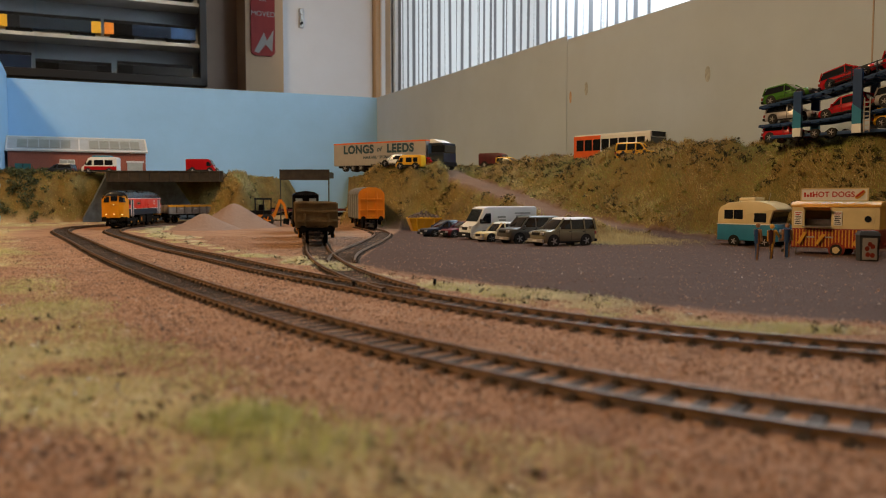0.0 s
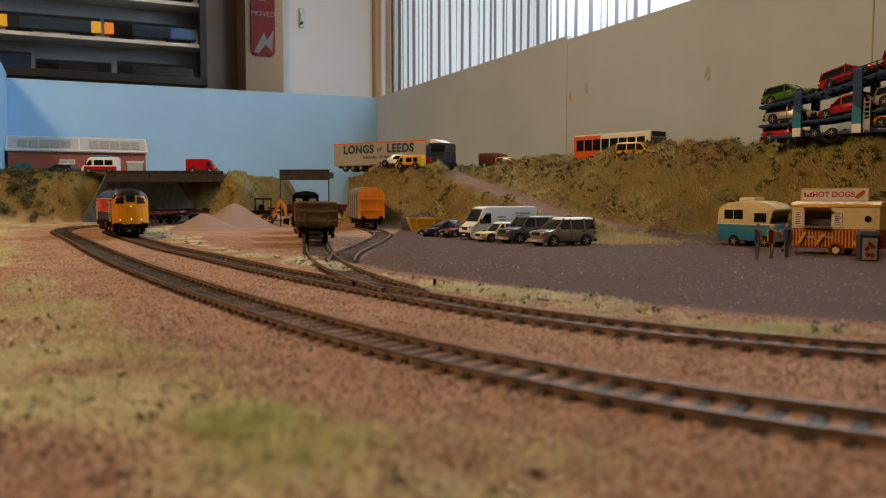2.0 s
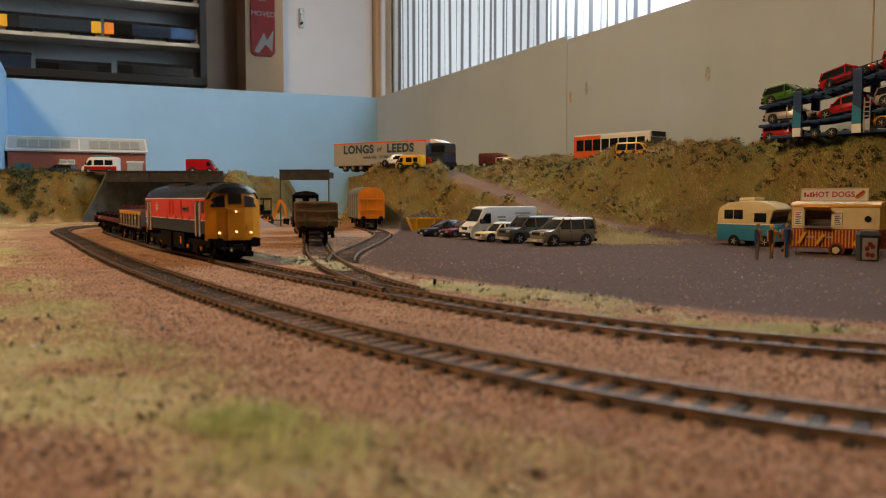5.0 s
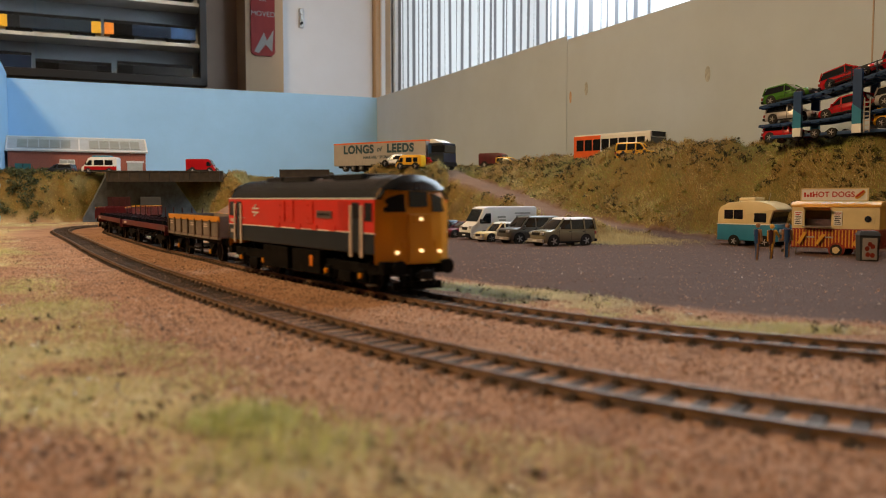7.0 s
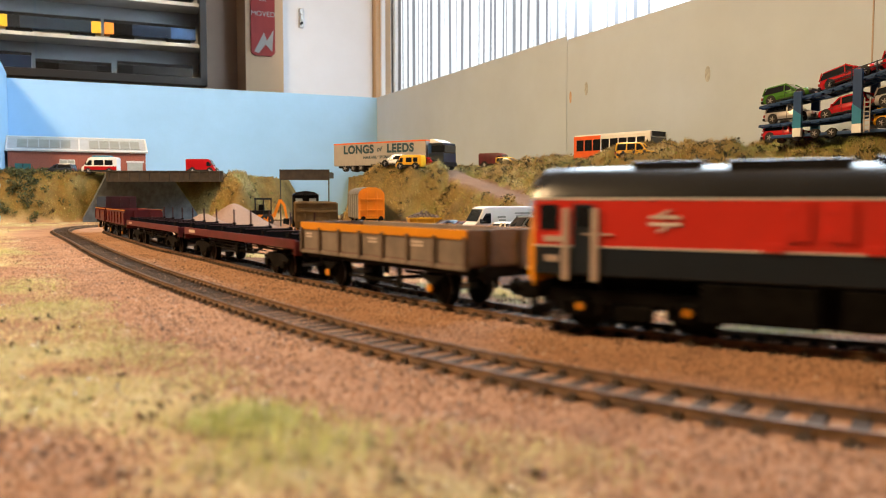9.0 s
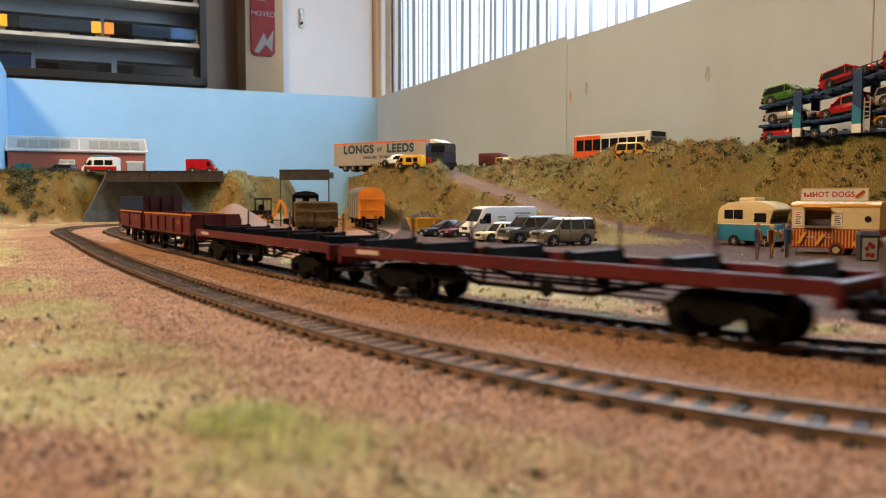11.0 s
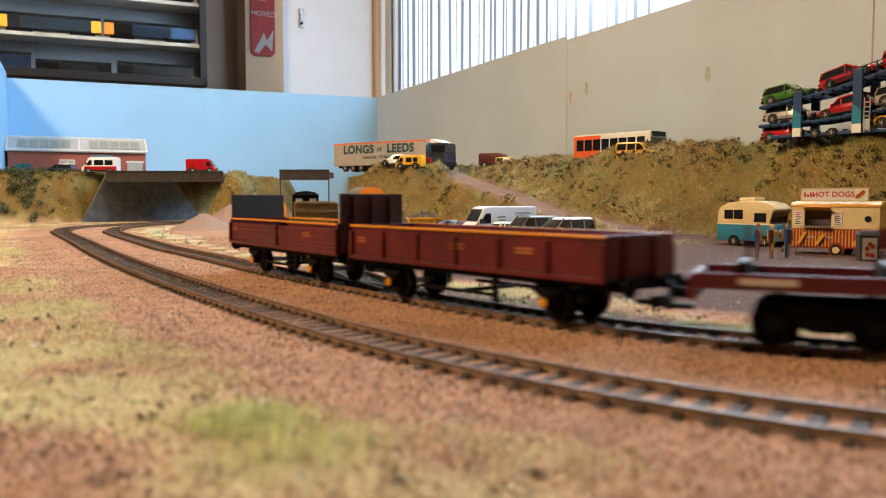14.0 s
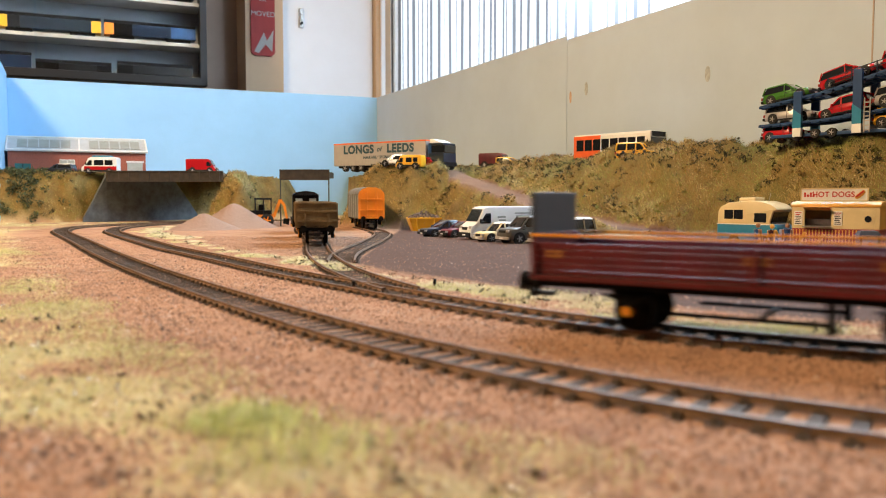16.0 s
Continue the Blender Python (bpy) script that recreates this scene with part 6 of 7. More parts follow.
def single_deck_bus():
    t = thing("bus", 222, 1042, 82, -50, "orange, red and white single-deck bus", "bus")
    h, W, H = 60.0, 33.0, 38.0
    part("rear_section", boxes((-h, -h + 44, -W / 2, W / 2, 4, H - 1), bev=1.0), M["busorange"], t, "orange rear half")
    part("front_section", boxes((-h + 44, h, -W / 2, W / 2, 4, H - 1), bev=1.0), M["white"], t, "white front half")
    part("roof", boxes((-h + 1, h - 1, -W / 2 + 1, W / 2 - 1, H - 1.6, H + 0.6), bev=0.8), M["white"], t)
    part("skirt_stripe", boxes((-h + 20, h - 8, -W / 2 - 0.3, W / 2 + 0.3, 6, 15), bev=0.2), M["busorange"], t)
    for s in (-1, 1):
        ya, yb = sorted((s * (W / 2 - 0.3), s * (W / 2 + 0.35)))
        for k in range(8):
            x = -h + 5 + k * 13.6
            part("side_window", boxes((x, x + 11.8, ya, yb, 18, 32), bev=0.3), M["glass"], t)
        for x in (-h * 0.5, h * 0.58):
            wheel(t, x, s * (W / 2 - 1.6), 6, 4)
    part("windscreen", boxes((h - 0.6, h + 0.5, -W * 0.46, W * 0.46, 14, 31), bev=0.4), M["glass"], t)
    part("destination_box", boxes((h - 5, h + 0.6, -W * 0.40, W * 0.40, 32, 38), bev=0.4), M["black"], t)
    part("bumper", boxes((h - 0.6, h + 1, -W * 0.49, W * 0.49, 3.6, 8), bev=0.4), M["black"], t)
    return t


single_deck_bus()
car("yellow off-road patrol car with dark checks on the bank top", 226, 956, 82, -28, 48, 22, 22, "vanyellow", None, 0.58, 0.54, 0.27, -0.49, 0.1, -0.46, 3.2, 4.8, stripes="midnight", pillars=(0.0, -0.22))
car("dark blue estate car with lit trim before the warehouse", -694, 1490, 84, 178, 58, 22, 18, "midnight", "silver", belt=0.56, rr=-0.42)
van("red and white rescue van with a blue roof bar", -619, 1490, 84, 186, 62, 25, 29, "white", lower="carred", side_glass=((-0.38, -0.16), (-0.12, 0.14)), logo=False, rack=True)
van("red post van on the bridge", -428, 1462, 83.5, 3, 52, 23, 25, "carred", logo=False)


# ---- car transporter ----
def transporter():
    t = thing("car_transporter", 376, 742, 95, -53.6, "deep blue car transporter trailer with two decks", "car transporter")
    h, W = 92.0, 30.0

    def deck(x0, z0, x1, z1, name):
        bm = bmesh.new()
        for s in (-1, 1):
            strut(bm, (x0, s * 10, z0), (x1, s * 10, z1), 1.4)
            for o in (4, 15):
                strut(bm, (x0, s * o, z0 + 0.8), (x1, s * o, z1 + 0.8), 0.8)
        n = int(abs(x1 - x0) / 9)
        for k in range(n + 1):
            u = k / n
            strut(bm, (x0 + (x1 - x0) * u, -15, z0 + (z1 - z0) * u), (x0 + (x1 - x0) * u, 15, z0 + (z1 - z0) * u), 0.9)
        part(name, bm, M["deckblue"], t)
    deck(-h, 32, -h + 62, 40, "upper_deck")
    deck(-h + 62, 40, h, 68, "upper_deck")
    deck(-h, 14, -h + 60, 15, "lower_deck")
    deck(-h + 60, 15, h, 26, "lower_deck")
    part("chassis", boxes((-h + 10, h, -12, 12, 2, 5), bev=0.5), M["deckblue"], t)
    for x, top in ((-h + 40, 44), (-h + 96, 58), (h - 20, 66)):
        for s in (-1, 1):
            p = part("post", boxes((x - 4, x + 4, s * 15.5 - 1.4, s * 15.5 + 1.4, 2, top), bev=0.3), M["deckblue"], t)
            part("post_panel", boxes((x - 4.1, x + 4.1, s * 15.5 - 1.6, s * 15.5 + 1.6, 2, 12)), M["white"], p, "white lower panel")
            bm = prism(bmesh.new(), [(x - 4.15, 10), (x + 4.15, 10), (x + 4.15, 22), (x - 4.15, 28)], s * 15.5 - 1.65, s * 15.5 + 1.65)
            part("post_flash", bm, M["turquoise"], p, "teal flash")
    for s in (-1, 1):
        rail = bmesh.new()
        for k in range(6):
            x = -h + 68 + k * 22
            z = 41 + (x + h - 62) * 0.23
            strut(rail, (x, s * 15.5, z), (x, s * 15.5, z + 11), 0.5)
        for dz in (7, 10.6):
            strut(rail, (-h + 68, s * 15.5, 42.4 + dz), (h, s * 15.5, 68 + dz), 0.4)
        part("hand_rail", rail, M["midnight"], t)
    lad = bmesh.new()
    for k in range(7):
        strut(lad, (-h + 103, -17.5, 4 + k * 4), (-h + 108, -17.5, 4 + k * 4), 0.5)
    for x in (-h + 103, -h + 108):
        strut(lad, (x, -17.5, 2), (x, -17.5, 32), 0.45)
    part("ladder", lad, M["silver"], t, "silver ladder")
    for x in (-h + 40, -h + 56, -h + 72):
        for s in (-1, 1):
            wheel(t, x, s * 12, 4.2, 4)
    m = t.matrix_world.copy()

    def aboard(x, z, tilt, paint, label, L=50, turn=0.0):
        p = m @ Vector((x / 1000, 0, z / 1000))
        car(label, p.x * 1000, p.y * 1000, p.z * 1000, -53.6 + turn, L, 22, 18.5, paint, None, tilt=tilt, group="cars on the transporter", wr=4.2)
    aboard(-h + 24, 36.2, -7, "green", "leaf green hatchback on the upper deck")
    aboard(-h + 84, 47.6, -15, "carred", "cherry red hatchback on the upper deck", 54)
    aboard(-h + 140, 59.5, -13, "carred", "cherry red hatchback on the upper deck", 54)
    aboard(-h + 26, 16.8, -1, "silver", "silver hatchback on the lower deck")
    aboard(-h + 80, 18.6, 8, "carred", "red hatchback tilted on the lower deck", 48, 180)
    aboard(-h + 132, 26.0, -8, "silver", "silver hatchback on the lower deck")
    aboard(-h + 22, -1.0, 0, "carred", "red hatchback under the transporter", 46)
    aboard(-h + 128, 5.6, 0, "vanyellow", "yellow hatchback under the deck", 44)
    return t


transporter()


# ---- digger and siding stock ----
def backhoe():
    t = thing("digger", -266, 1205, max(-2.5, ground_z(-266, 1205)), 12, "black and orange backhoe digger beside the sand", "digger")
    t.scale = (1.2, 1.2, 1.2)
    part("body", boxes((-20, 14, -9, 9, 8, 16), bev=0.8), M["orange"], t)
    part("bonnet", boxes((-26, -8, -7, 7, 12, 20), bev=0.8), M["underframe"], t)
    cab = part("cab", boxes((-8, 11, -9, 9, 14, 20), (-4, 3, -4, 4, 20, 27), bev=0.6), M["underframe"], t, "open black cab with a seat")
    fr = bmesh.new()
    for x in (-8, 2, 11):
        for y in (-9.2, 9.2):
            strut(fr, (x, y, 15), (x, y, 34), 0.7)
    box(fr, -9, 12, -9.6, 9.6, 33, 35.2, 0.4)
    part("cab_frame", fr, M["black"], cab)
    for x, r in ((6, 8.0), (-19, 5.5)):
        for s in (-1, 1):
            wheel(t, x, s * 10, r, 5.5, "orange")
    arm = bmesh.new()
    strut(arm, (14, 0, 12), (22, 0, 33), 1.8)
    strut(arm, (22, 0, 33), (27, 0, 26), 1.6)
    strut(arm, (27, 0, 26), (30, 0, 9), 1.4)
    part("arm", arm, M["orange"], t, "orange hydraulic arm")
    part("bucket", prism(bmesh.new(), [(26, 10), (33, 10), (32, 2), (25, 4)], -5, 5), M["underframe"], t)
    part("front_bucket", prism(bmesh.new(), [(-36, 3), (-30, 3), (-27, 11), (-34, 11)], -11, 11), M["orange"], t)
    return t


backhoe()


def siding_open(y_front, load):
    """An open mineral wagon standing on the straight siding, its end toward the turnout."""
    i = int(np.argmin(np.abs(SIDING_C.p[:, 1] - y_front)))
    m, d = SIDING_C.along(float(SIDING_C.l[i]) - 48, 30)
    t = thing("open_wagon", m[0], m[1], 0, math.degrees(math.atan2(d[1], d[0])), "olive-brown steel open wagon on the siding", "wagon", "wagons on the sidings")
    h, w = 46.0, 17.0
    part("floor", boxes((-h, h, -w, w, 14.5, 16)), M["brownwagon"], t)
    for s in (-1, 1):
        ya, yb = sorted((s * w, s * (w - 1.2)))
        part("side", boxes((-h, h, ya, yb, 14, 36), bev=0.2), M["brownwagon"], t)
        for k in range(7):
            x = -h + 2 + k * (2 * h - 4) / 6
            part("rib", boxes((x - 0.9, x + 0.9, s * (w + 0.5) - 0.7, s * (w + 0.5) + 0.7, 14, 35), bev=0.2), M["brownwagon"], t)
    for e in (-1, 1):
        xa, xb = sorted((e * h, e * (h - 1.2)))
        part("end", boxes((xa, xb, -w, w, 14, 36), bev=0.2), M["brownwagon"], t)
        for z in (20, 28, 35):
            part("end_rail", boxes((min(e * h, e * (h + 0.8)), max(e * h, e * (h + 0.8)), -w, w, z - 0.8, z + 0.8), bev=0.2), M["brownwagon"], t)
        for y in (-10, 10):
            part("end_stanchion", boxes((min(e * h, e * (h + 0.9)), max(e * h, e * (h + 0.9)), y - 1, y + 1, 12, 26), bev=0.2), M["brownwagon"], t)
    if load:
        bm = boxes((-h + 2, h - 2, -w + 2, w - 2, 20, 33.5), bev=2.5)
        part("load", bm, M["loadstone"], t)
    underpinning(t, 92, (-26, 26), 6.2)
    return t


siding_open(700, True)
siding_open(818, True)


def shunter():
    i = int(np.argmin(np.abs(SIDING_C.p[:, 1] - 960)))
    m, d = SIDING_C.along(float(SIDING_C.l[i]) - 50, 30)
    t = thing("shunter", m[0], m[1], 0, math.degrees(math.atan2(d[1], d[0])), "dark weathered shunting engine on the siding", "locomotive")
    part("bonnet", boxes((-44, 20, -10, 10, 12, 34), bev=1.0), M["underframe"], t)
    cab = part("cab", boxes((12, 44, -15, 15, 12, 43), bev=0.8), M["underframe"], t)
    bm = prism(bmesh.new(), [(-15.6, 43), (-10, 46.6), (0, 48), (10, 46.6), (15.6, 43)], 10, 46, "x")
    part("cab_roof", bm, M["roofgrey"], cab)
    for y in (-8, 8):
        part("cab_window", boxes((43.4, 44.4, y - 4, y + 4, 31, 39), bev=0.3), M["skylight"], cab)
    underpinning(t, 96, (-26, 0, 26), 7)
    return t


shunter()


def box_van():
    i = int(np.argmin(np.abs(SIDING_D.p[:, 1] - 1062)))
    m, d = SIDING_D.along(float(SIDING_D.l[i]) - 55, 25)
    t = thing("covered_van", m[0], m[1], 0, math.degrees(math.atan2(d[1], d[0])), "grey sided covered van with an orange end", "wagon", "wagons on the sidings")
    h, w = 54.0, 17.0
    part("body", boxes((-h, h - 1, -w, w, 13, 44), bev=0.4), M["vanside"], t, "dull grey sliding sides")
    end = part("end", boxes((h - 1, h, -w - 0.1, w + 0.1, 12.5, 44.2), bev=0.2), M["orange"], t, "orange end wall")
    prof = [(-w, 44), (-w * 0.94, 47), (-w * 0.7, 51), (-w * 0.3, 53.4), (w * 0.3, 53.4), (w * 0.7, 51), (w * 0.94, 47), (w, 44)]
    part("end_arch", prism(bmesh.new(), prof, h - 1, h, "x"), M["orange"], end)
    part("roof", prism(bmesh.new(), [(a * 1.01, z + 0.5) for a, z in prof], -h, h - 1.1, "x"), M["vanside"], t, "grey curved roof", True)
    for y in (-15.5, -6.5, 6.5, 15.5):
        part("end_post", boxes((h, h + 1.6, y - 1, y + 1, 13, 44 + (5 if abs(y) < 10 else 0)), bev=0.25), M["orange"], end)
    for z in (14, 24, 38):
        part("end_rail", boxes((h, h + 1.2, -w, w, z - 0.9, z + 0.9), bev=0.2), M["orange"], end)
    for s in (-1, 1):
        for k in range(6):
            x = -h + 4 + k * 20
            part("door_rib", boxes((x - 0.7, x + 0.7, s * w - 0.5, s * w + 0.5, 14, 43)), M["skylight"], t)
    underpinning(t, 108, (-34, 34), 6.2)
    return t


box_van()


# ---- static grass, foliage scatter and loose stones ----
RNG = np.random.default_rng(7)
slope_x, slope_y = np.gradient(gz, STEP)
yard_mask = np.clip((dB - 60) / 12, 0, 1) * (gy > 250) * (gy < 1200) * (gx > -60)


def scatter(weight, count):
    """Points on the ground, drawn by weight: place and normal."""
    p = (weight * in_layout(gx, gy)).ravel()
    i = RNG.choice(p.size, count, p=p / p.sum())
    jx, jy = RNG.uniform(-0.5, 0.5, (2, count)) * STEP
    sx, sy = slope_x.ravel()[i], slope_y.ravel()[i]
    pos = np.stack([gx.ravel()[i] + jx, gy.ravel()[i] + jy, gz.ravel()[i] + sx * jx + sy * jy], 1)
    nrm = np.stack([-sx, -sy, np.ones(count)], 1)
    return pos, nrm / np.linalg.norm(nrm, axis=1)[:, None], i


def tri_mesh(name, verts, tris, material, label, category, normals=None):
    me = bpy.data.meshes.new(name)
    me.vertices.add(len(verts))
    me.vertices.foreach_set("co", (verts / 1000).astype(np.float32).ravel())
    n = len(tris)
    me.loops.add(3 * n)
    me.loops.foreach_set("vertex_index", tris.astype(np.int32).ravel())
    me.polygons.add(n)
    me.polygons.foreach_set("loop_start", np.arange(0, 3 * n, 3, dtype=np.int32))
    me.materials.append(material)
    me.update(calc_edges=True)
    if normals is not None:
        me.polygons.foreach_set("use_smooth", np.ones(n, bool))
        me.normals_split_custom_set_from_vertices(normals.astype(np.float32).tolist())
    return tagged(new(name, me), label, category, kind="stuff")


def blades(name, pos, nrm, length, width, spread, material, label, category="grass"):
    n = len(pos)
    up = nrm * 0.55 + np.array([0, 0, 0.45])
    way = up + RNG.normal(0, spread, (n, 3))
    way /= np.linalg.norm(way, axis=1)[:, None]
    ln = length * RNG.uniform(0.45, 1.25, n)
    side = np.cross(way, RNG.normal(0, 1, (n, 3)))
    side /= np.linalg.norm(side, axis=1)[:, None] + 1e-9
    w = width * RNG.uniform(0.6, 1.3, n)
    base = pos - nrm * 0.4
    v = np.stack([base - side * w[:, None], base + side * w[:, None], base + way * ln[:, None]], 1).reshape(-1, 3)
    tris = np.arange(3 * n).reshape(-1, 3)
    # fibres are wound to the open side and shaded like the turf that they make up
    face = np.cross(v[1::3] - v[0::3], v[2::3] - v[0::3])
    turn = face @ np.array([-0.1, -1.0, 0.35]) < 0
    tris[turn] = tris[turn][:, [0, 2, 1]]
    soft = nrm * 0.9 + RNG.normal(0, 0.2, (n, 3))
    soft /= np.linalg.norm(soft, axis=1)[:, None]
    return tri_mesh(name, v, tris, material, label, category, np.repeat(soft, 3, 0))


view_wide = np.abs(gx) < 0.62 * np.maximum(gy, 1) + 40
away = 1 / np.maximum(gy, 90)
clear_track = np.clip((track_near - 20) / 10, 0, 1)
hill_w = np.where((bankness > 0.35) & view_wide & ~((gy > 1420) & (gx > -170)) & (gy < 1760), bankness, 0) * (away ** 0.8)
patch = np.clip(0.5 + 1.1 * n_big + 0.5 * n_mid, 0, 1)
patch2 = np.clip(0.5 - 1.2 * lumps(gx, gy, 45, 6) + 0.5 * n_small, 0, 1)
for name, w, count, ln, mt, lab in (
        ("bank_grass", hill_w * patch, 110000, 5.6, "gold", "golden brown static grass on the banks"),
        ("bank_grass", hill_w * (1 - patch) ** 1.5, 120000, 5.2, "bankgreen", "dull green static grass on the banks"),
        ("bank_grass", hill_w * patch2 ** 2, 90000, 5.6, "bankstraw", "straw-coloured static grass on the banks")):
    p, nm, _ = scatter(w, count)
    blades(name, p, nm, ln * 1.15, 0.24, 0.6, M[mt], lab)

tufts = sum(k * np.exp(-((gx - a) ** 2 + (gy - b) ** 2) / (2 * r * r)) for a, b, r, k in (
    (-38, 153, 5.5, 1.2), (-24, 136, 8, 0.5), (-145, 315, 16, 1), (-107, 279, 14, 1), (-76, 227, 13, 1), (-90, 250, 12, 0.7), (22, 134, 9, 0.7),
    (-330, 640, 30, 1), (-52, 190, 9, 0.7), (-190, 400, 22, 0.8), (6, 150, 8, 0.5)))
near_w = verge_near * view_wide * (gy > 40) * (gy < 1450) * (away ** 0.9) * (1 - bank)
for name, w, count, ln, mt, lab in (
        ("verge_grass", near_w * np.clip(grass * 1.3, 0, 1), 70000, 1.5, "straw", "straw-coloured static grass on the open verge"),
        ("verge_grass", near_w * (np.clip(grass - 0.5 + 0.9 * n_big, 0, 1) * 0.5 + 2.5 * tufts), 52000, 1.9, "greengrass", "light green static grass on the open verge"),
        ("verge_grass", near_w * (np.clip(grass - 0.2 + 0.6 * n_mid, 0, 1) + 0.8 * tufts), 62000, 1.7, "palegrass", "pale bleached static grass on the open verge")):
    p, nm, _ = scatter(w + 1e-12, count)
    blades(name, p, nm, ln, 0.11, 0.75, M[mt], lab)
# the one tall tuft before the lens, with longer fibres leaning every way
tall = np.exp(-((gx + 37) ** 2 / (2 * 5.0 ** 2) + (gy - 152) ** 2 / (2 * 4.5 ** 2))) + 0.12 * np.exp(-((gx + 25) ** 2 + (gy - 137) ** 2) / (2 * 8 ** 2))
p, nm, _ = scatter(tall, 3600)
blades("grass_tuft", p, nm, 4.2, 0.11, 0.6, M["tuftgreen"], "tall light green tuft of static grass")
p, nm, _ = scatter(tall, 500)
blades("grass_tuft", p, nm, 5.5, 0.07, 0.8, M["palegrass"], "tall pale fibres in the grass tuft")

far_w = verge_far * view_wide * (1 - bank) * (away ** 0.9)
foot = (bank > 0.02) * (bank < 0.6) * (gy < 1250) * (gx > 40) * view_wide * (1 - ramp_mask) * away
patch_foot = np.exp(-(((gx - 165) / 45) ** 2 + ((gy - 800) / 38) ** 2)) * (1 - ramp_mask)
for w, count, ln, mt, lab in ((far_w * np.clip(grass, 0.03, 1) ** 1.4, 70000, 1.9, "palegrass", "pale bleached grass along the yard edge"),
                              (far_w * np.clip(0.1 + 1.4 * n_mid + 0.5 * n_big, 0, 1) * np.clip((60 - dB) / 20, 0.1, 1), 26000, 2.0, "greengrass", "green grass along the yard edge"),
                              (patch_foot * away, 16000, 5.0, "bankstraw", "straw grass at the foot of the ramp")):
    p, nm, _ = scatter(w, count)
    blades("yard_edge_grass", p, nm, ln, 0.15, 0.9, M[mt], lab)


def foliage(name, pos, nrm, radius, per, material, label):
    """Crumbs of dark foliage in loose clumps with gaps."""
    n = len(pos) * per
    c = np.repeat(pos + nrm * radius * 0.5, per, 0) + RNG.normal(0, 1, (n, 3)) * radius * np.array([0.62, 0.62, 0.5])
    a = RNG.normal(0, 1, (n, 3))
    b = RNG.normal(0, 1, (n, 3))
    s = radius * RNG.uniform(0.16, 0.42, n)[:, None]
    a = a / np.linalg.norm(a, axis=1)[:, None] * s
    b = b / np.linalg.norm(b, axis=1)[:, None] * s
    v = np.stack([c - a, c + b, c + a, c - b], 1).reshape(-1, 3)
    k = np.arange(n)[:, None] * 4
    t = np.concatenate([k + np.array([0, 1, 2]), k + np.array([0, 2, 3])], 0)
    return tri_mesh(name, v, t, material, label, "foliage")


crest_w = np.where((gz > 72) & (bankness > 0.5) & view_wide & (gy < 1330) & (gx > -170), np.clip(np.hypot(slope_x, slope_y) - 0.1, 0, 0.6), 0) * away
p, nm, _ = scatter(crest_w, 520)
foliage("bank_foliage", p, nm, 3.2, 26, M["leafdark"], "dark foliage scatter along the bank crest")
p, nm, _ = scatter(hill_w * np.clip(n_mid * 1.4 + 0.02, 0, 1), 1900)
foliage("bank_foliage", p, nm, 2.6, 24, M["leafdark"], "dark foliage scatter on the banks")
p, nm, _ = scatter(far_w + near_w * 0.12 * grass, 190)
foliage("verge_foliage", p, nm, 1.4, 16, M["leafdark"], "small dark weeds on the verges")
for mt, count, lab in (("gold", 900, "golden brown tufts on the banks"), ("bankstraw", 600, "straw-coloured tufts on the banks"), ("bankgreen", 500, "dull green tufts on the banks")):
    p, nm, _ = scatter(hill_w * (patch if mt == "gold" else patch2), count)
    foliage("bank_tufts", p, nm, 3.0, 26, M[mt], lab)
bush_w = hill_w * np.exp(-((gx + 735) / 42) ** 2)
p, nm, _ = scatter(bush_w, 420)
foliage("bank_foliage", p, nm, 6.0, 40, M["leafgreen"], "blue-green bushes on the end bank")

# loose stones over ballast and dirt
stone_w = (1 - bank) * (1 - 0.93 * yard_mask) * view_wide * (gy > 105) * (gy < 900) * (away ** 0.8) * (1 - 0.8 * grass) * np.clip((track_near - 9) / 6, 0.25, 1)


def stones(pos, size, material, label):
    n = len(pos)
    s = size * RNG.uniform(0.5, 1.4, n)[:, None, None]
    base = np.array([[-0.6, -0.5, 0], [0.7, -0.4, 0], [0.1, 0.7, 0], [0.0, 0.0, 0.75], [0.45, 0.4, 0.45]])
    ang = RNG.uniform(0, 2 * np.pi, n)
    v = base[None] * s + RNG.normal(0, 0.14, (n, 5, 3)) * s
    x = v[..., 0] * np.cos(ang)[:, None] - v[..., 1] * np.sin(ang)[:, None]
    y = v[..., 0] * np.sin(ang)[:, None] + v[..., 1] * np.cos(ang)[:, None]
    v = np.stack([x, y, v[..., 2]], -1) + pos[:, None] - np.array([0, 0, 0.12])
    f = np.array([[0, 1, 3], [1, 4, 3], [4, 2, 3], [2, 0, 3], [1, 2, 4]])
    t = (np.arange(n)[:, None, None] * 5 + f[None]).reshape(-1, 3)
    return tri_mesh("loose_stones", v.reshape(-1, 3), t, material, label, "ballast")


p, nm, _ = scatter(stone_w, 90000)
stones(p, 0.66, M["stone"], "fine reddish ballast grains over the ground")
p, nm, _ = scatter(stone_w * np.clip(0.3 + n_mid, 0, 1), 2500)
stones(p, 0.8, M["palestone"], "pale ballast grains over the ground")
p, nm, _ = scatter(stone_w * np.clip(n_mid + n_big, 0, 1), 1800)
stones(p, 0.75, M["darkclod"], "dark soil crumbs over the ground")
p, nm, _ = scatter(near_w * (0.3 + grass) * (gy < 420), 70)
foliage("verge_foliage", p, nm, 1.3, 22, M["leafdark"], "dark clods and weeds in the open verge")
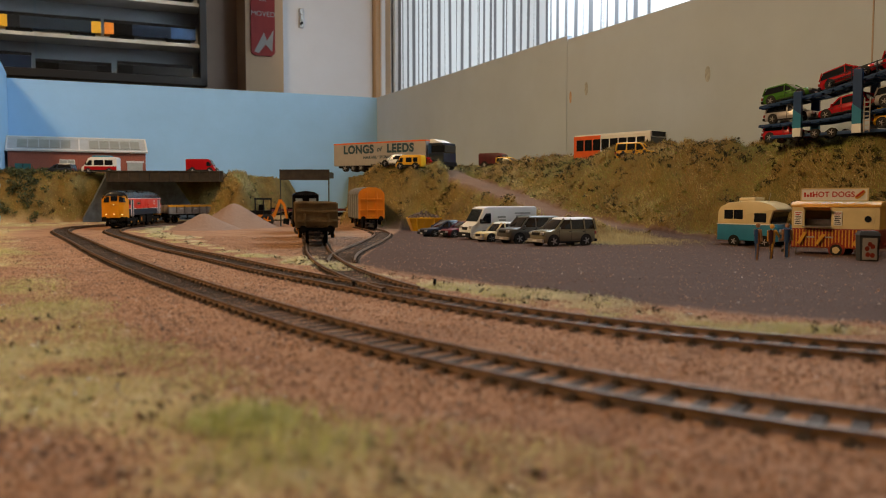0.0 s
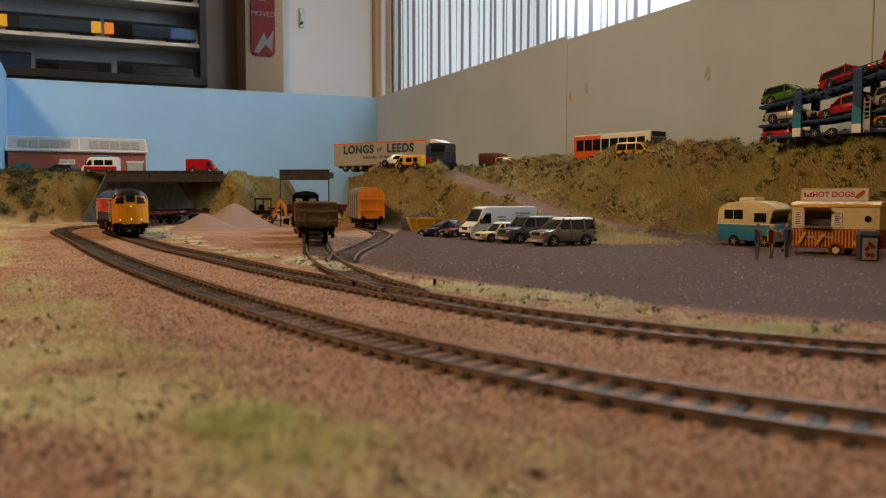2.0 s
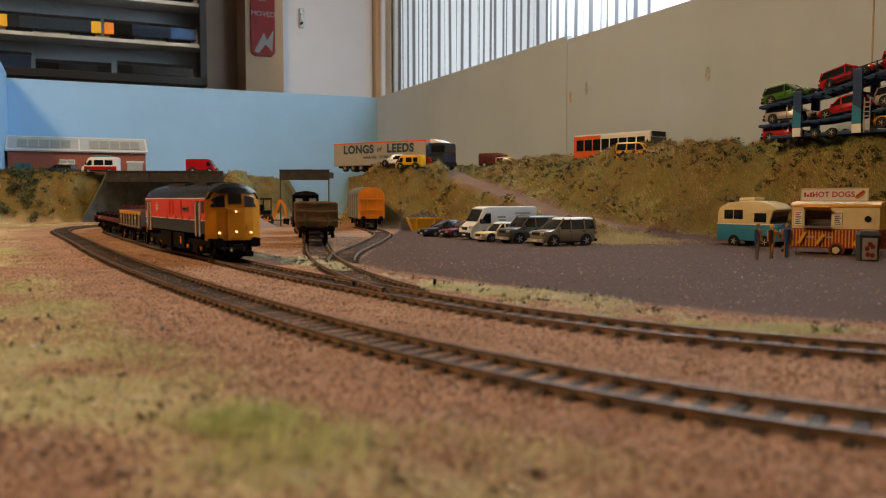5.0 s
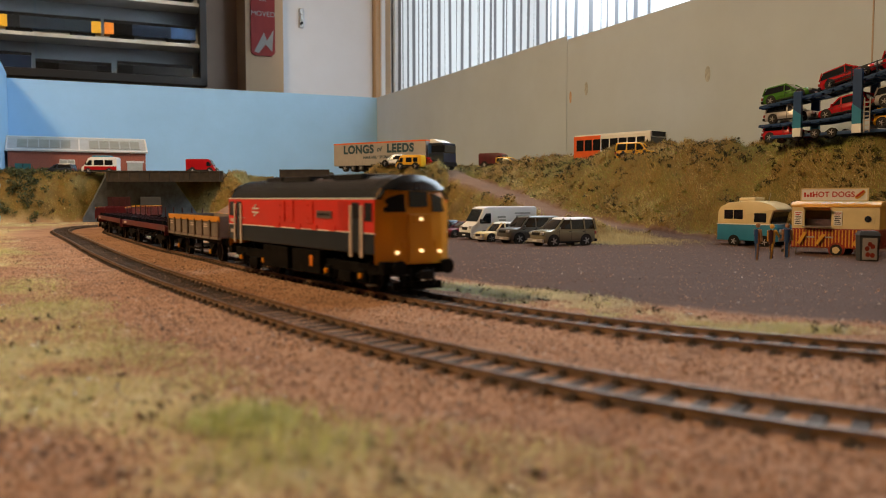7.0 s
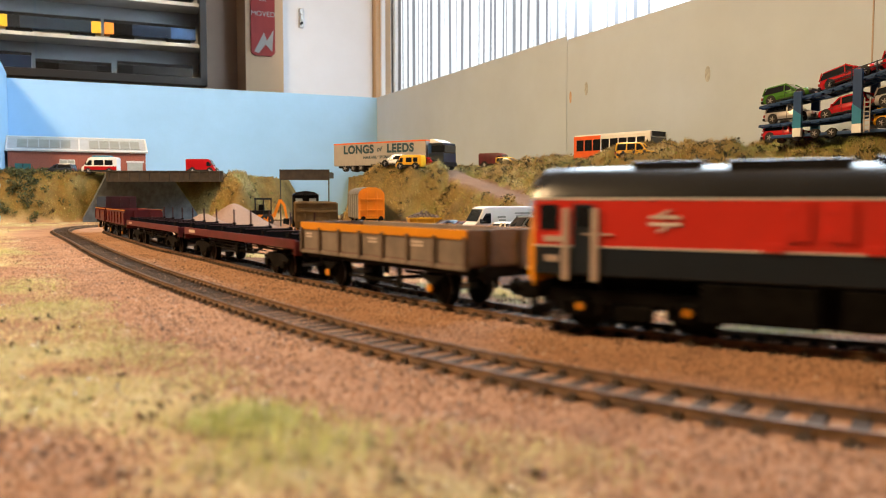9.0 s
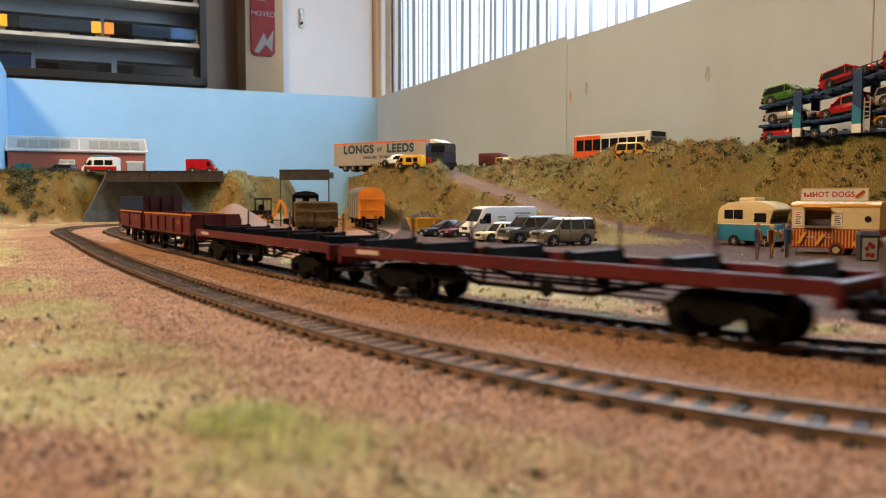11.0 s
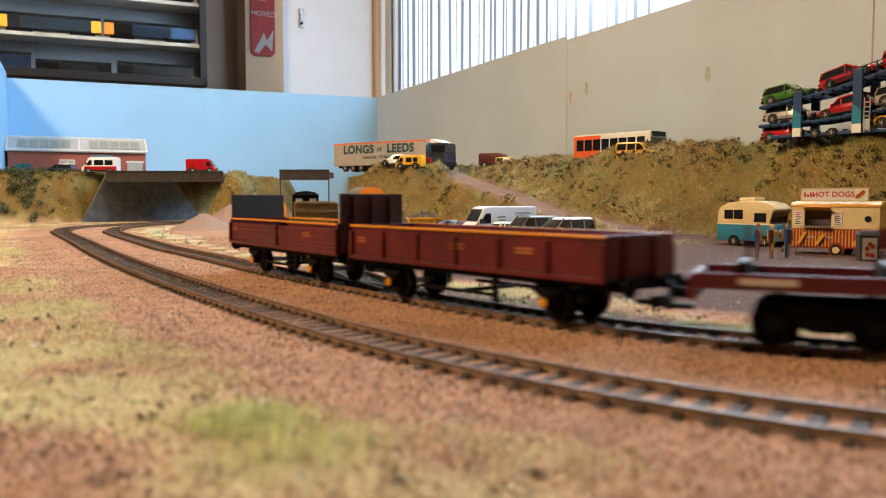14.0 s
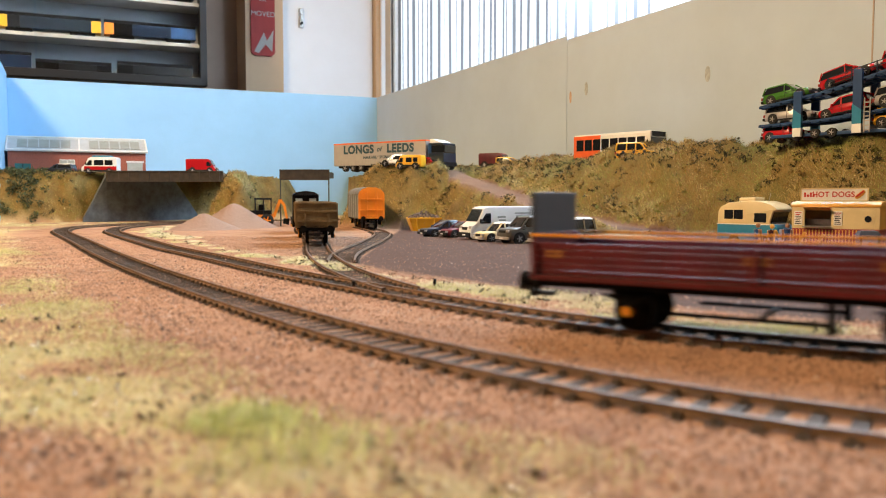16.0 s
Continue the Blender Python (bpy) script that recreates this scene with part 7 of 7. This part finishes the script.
# small metallic beads added among the fibre tips to throw lamp glints
p, nm, _ = scatter(near_w * (0.15 + grass) * (away ** 0.9) + tall * 0.0001 + far_w * 0.0004, 150)
ring = np.array([[math.sin(b) * math.cos(a), math.sin(b) * math.sin(a), math.cos(b)] for b in np.linspace(0, math.pi, 7) for a in np.linspace(0, 2 * math.pi, 9)[:-1]])
quad = np.array([[i * 8 + k, i * 8 + (k + 1) % 8, (i + 1) * 8 + (k + 1) % 8, (i + 1) * 8 + k] for i in range(6) for k in range(8)])
bead_tris = np.concatenate([quad[:, [0, 2, 1]], quad[:, [0, 3, 2]]])
size = 0.34 * RNG.uniform(0.6, 1.5, len(p))
lift = np.where(tall.ravel()[_] > 0.4, RNG.uniform(1.5, 4.0, len(p)), RNG.uniform(0.8, 1.8, len(p)))
v = (ring[None] * size[:, None, None] + (p + nm * lift[:, None])[:, None]).reshape(-1, 3)
tri_mesh("glint_beads", v, (np.arange(len(p))[:, None, None] * len(ring) + bead_tris[None]).reshape(-1, 3), M["glint_metal"],
         "tiny mirror beads added for glints in the verge grass", "scatter", np.tile(ring, (len(p), 1)))

# point posts and the plate at the turnout
for x, y in ((-4, 394), (-42, 384)):
    t = thing("track_post", x, y, -3.0, 0, "short black post beside the turnout", "post", "posts at the turnout")
    part("post", boxes((-0.7, 0.7, -0.7, 0.7, 0, 3.2), bev=0.15), M["black"], t)
    part("cap", boxes((-0.9, 0.9, -0.9, 0.9, 3.2, 3.6), bev=0.1), M["black"], t)
t = thing("turnout_plate", -20, 371, -2.9, -53, "dark plate between the turnout rails", "plate")
part("plate", boxes((-6, 6, -2.2, 2.2, 0, 1.0), bev=0.2), M["black"], t)
part("bolt", cyl(bmesh.new(), (-4, 0, 1.0), "z", 0.5, 0.4, 8), M["steel"], t)


def travel(t):
    """How far the train has run since the start; it slows a little after leaving the bridge."""
    return SPEED * t + float(np.interp(t, [0, 1, 2, 3, 4, 5.2, 6.5, 7.5, 8.5, 16], [0, 10, 34, 46, 43, 25, 4, -4, 0, 0]))


def motions():
    """The train runs along line B; its wheels turn with it."""
    times = [round(0.25 * k, 2) for k in range(65)]
    for ob, wheels, behind, half, r in TRAIN:
        rows = []
        for t in times:
            m, d = LINE_B.along(START + travel(t) - behind, half)
            rows.append((t, pose(m[0] / 1000, m[1] / 1000, 0, 0, 0, math.degrees(math.atan2(d[1], d[0])))))
        walk(ob, rows)
        step = 0.05
        for wheel in wheels:
            base = wheel.matrix_basis.translation.copy()
            wrows = []
            n = int(16.0 / step)
            for k in range(n + 1):
                t = k * step
                wrows.append((t, Matrix.Translation(base) @ Matrix.Rotation(travel(t) / r, 4, "Y")))
            walk(wheel, wrows)


motions()
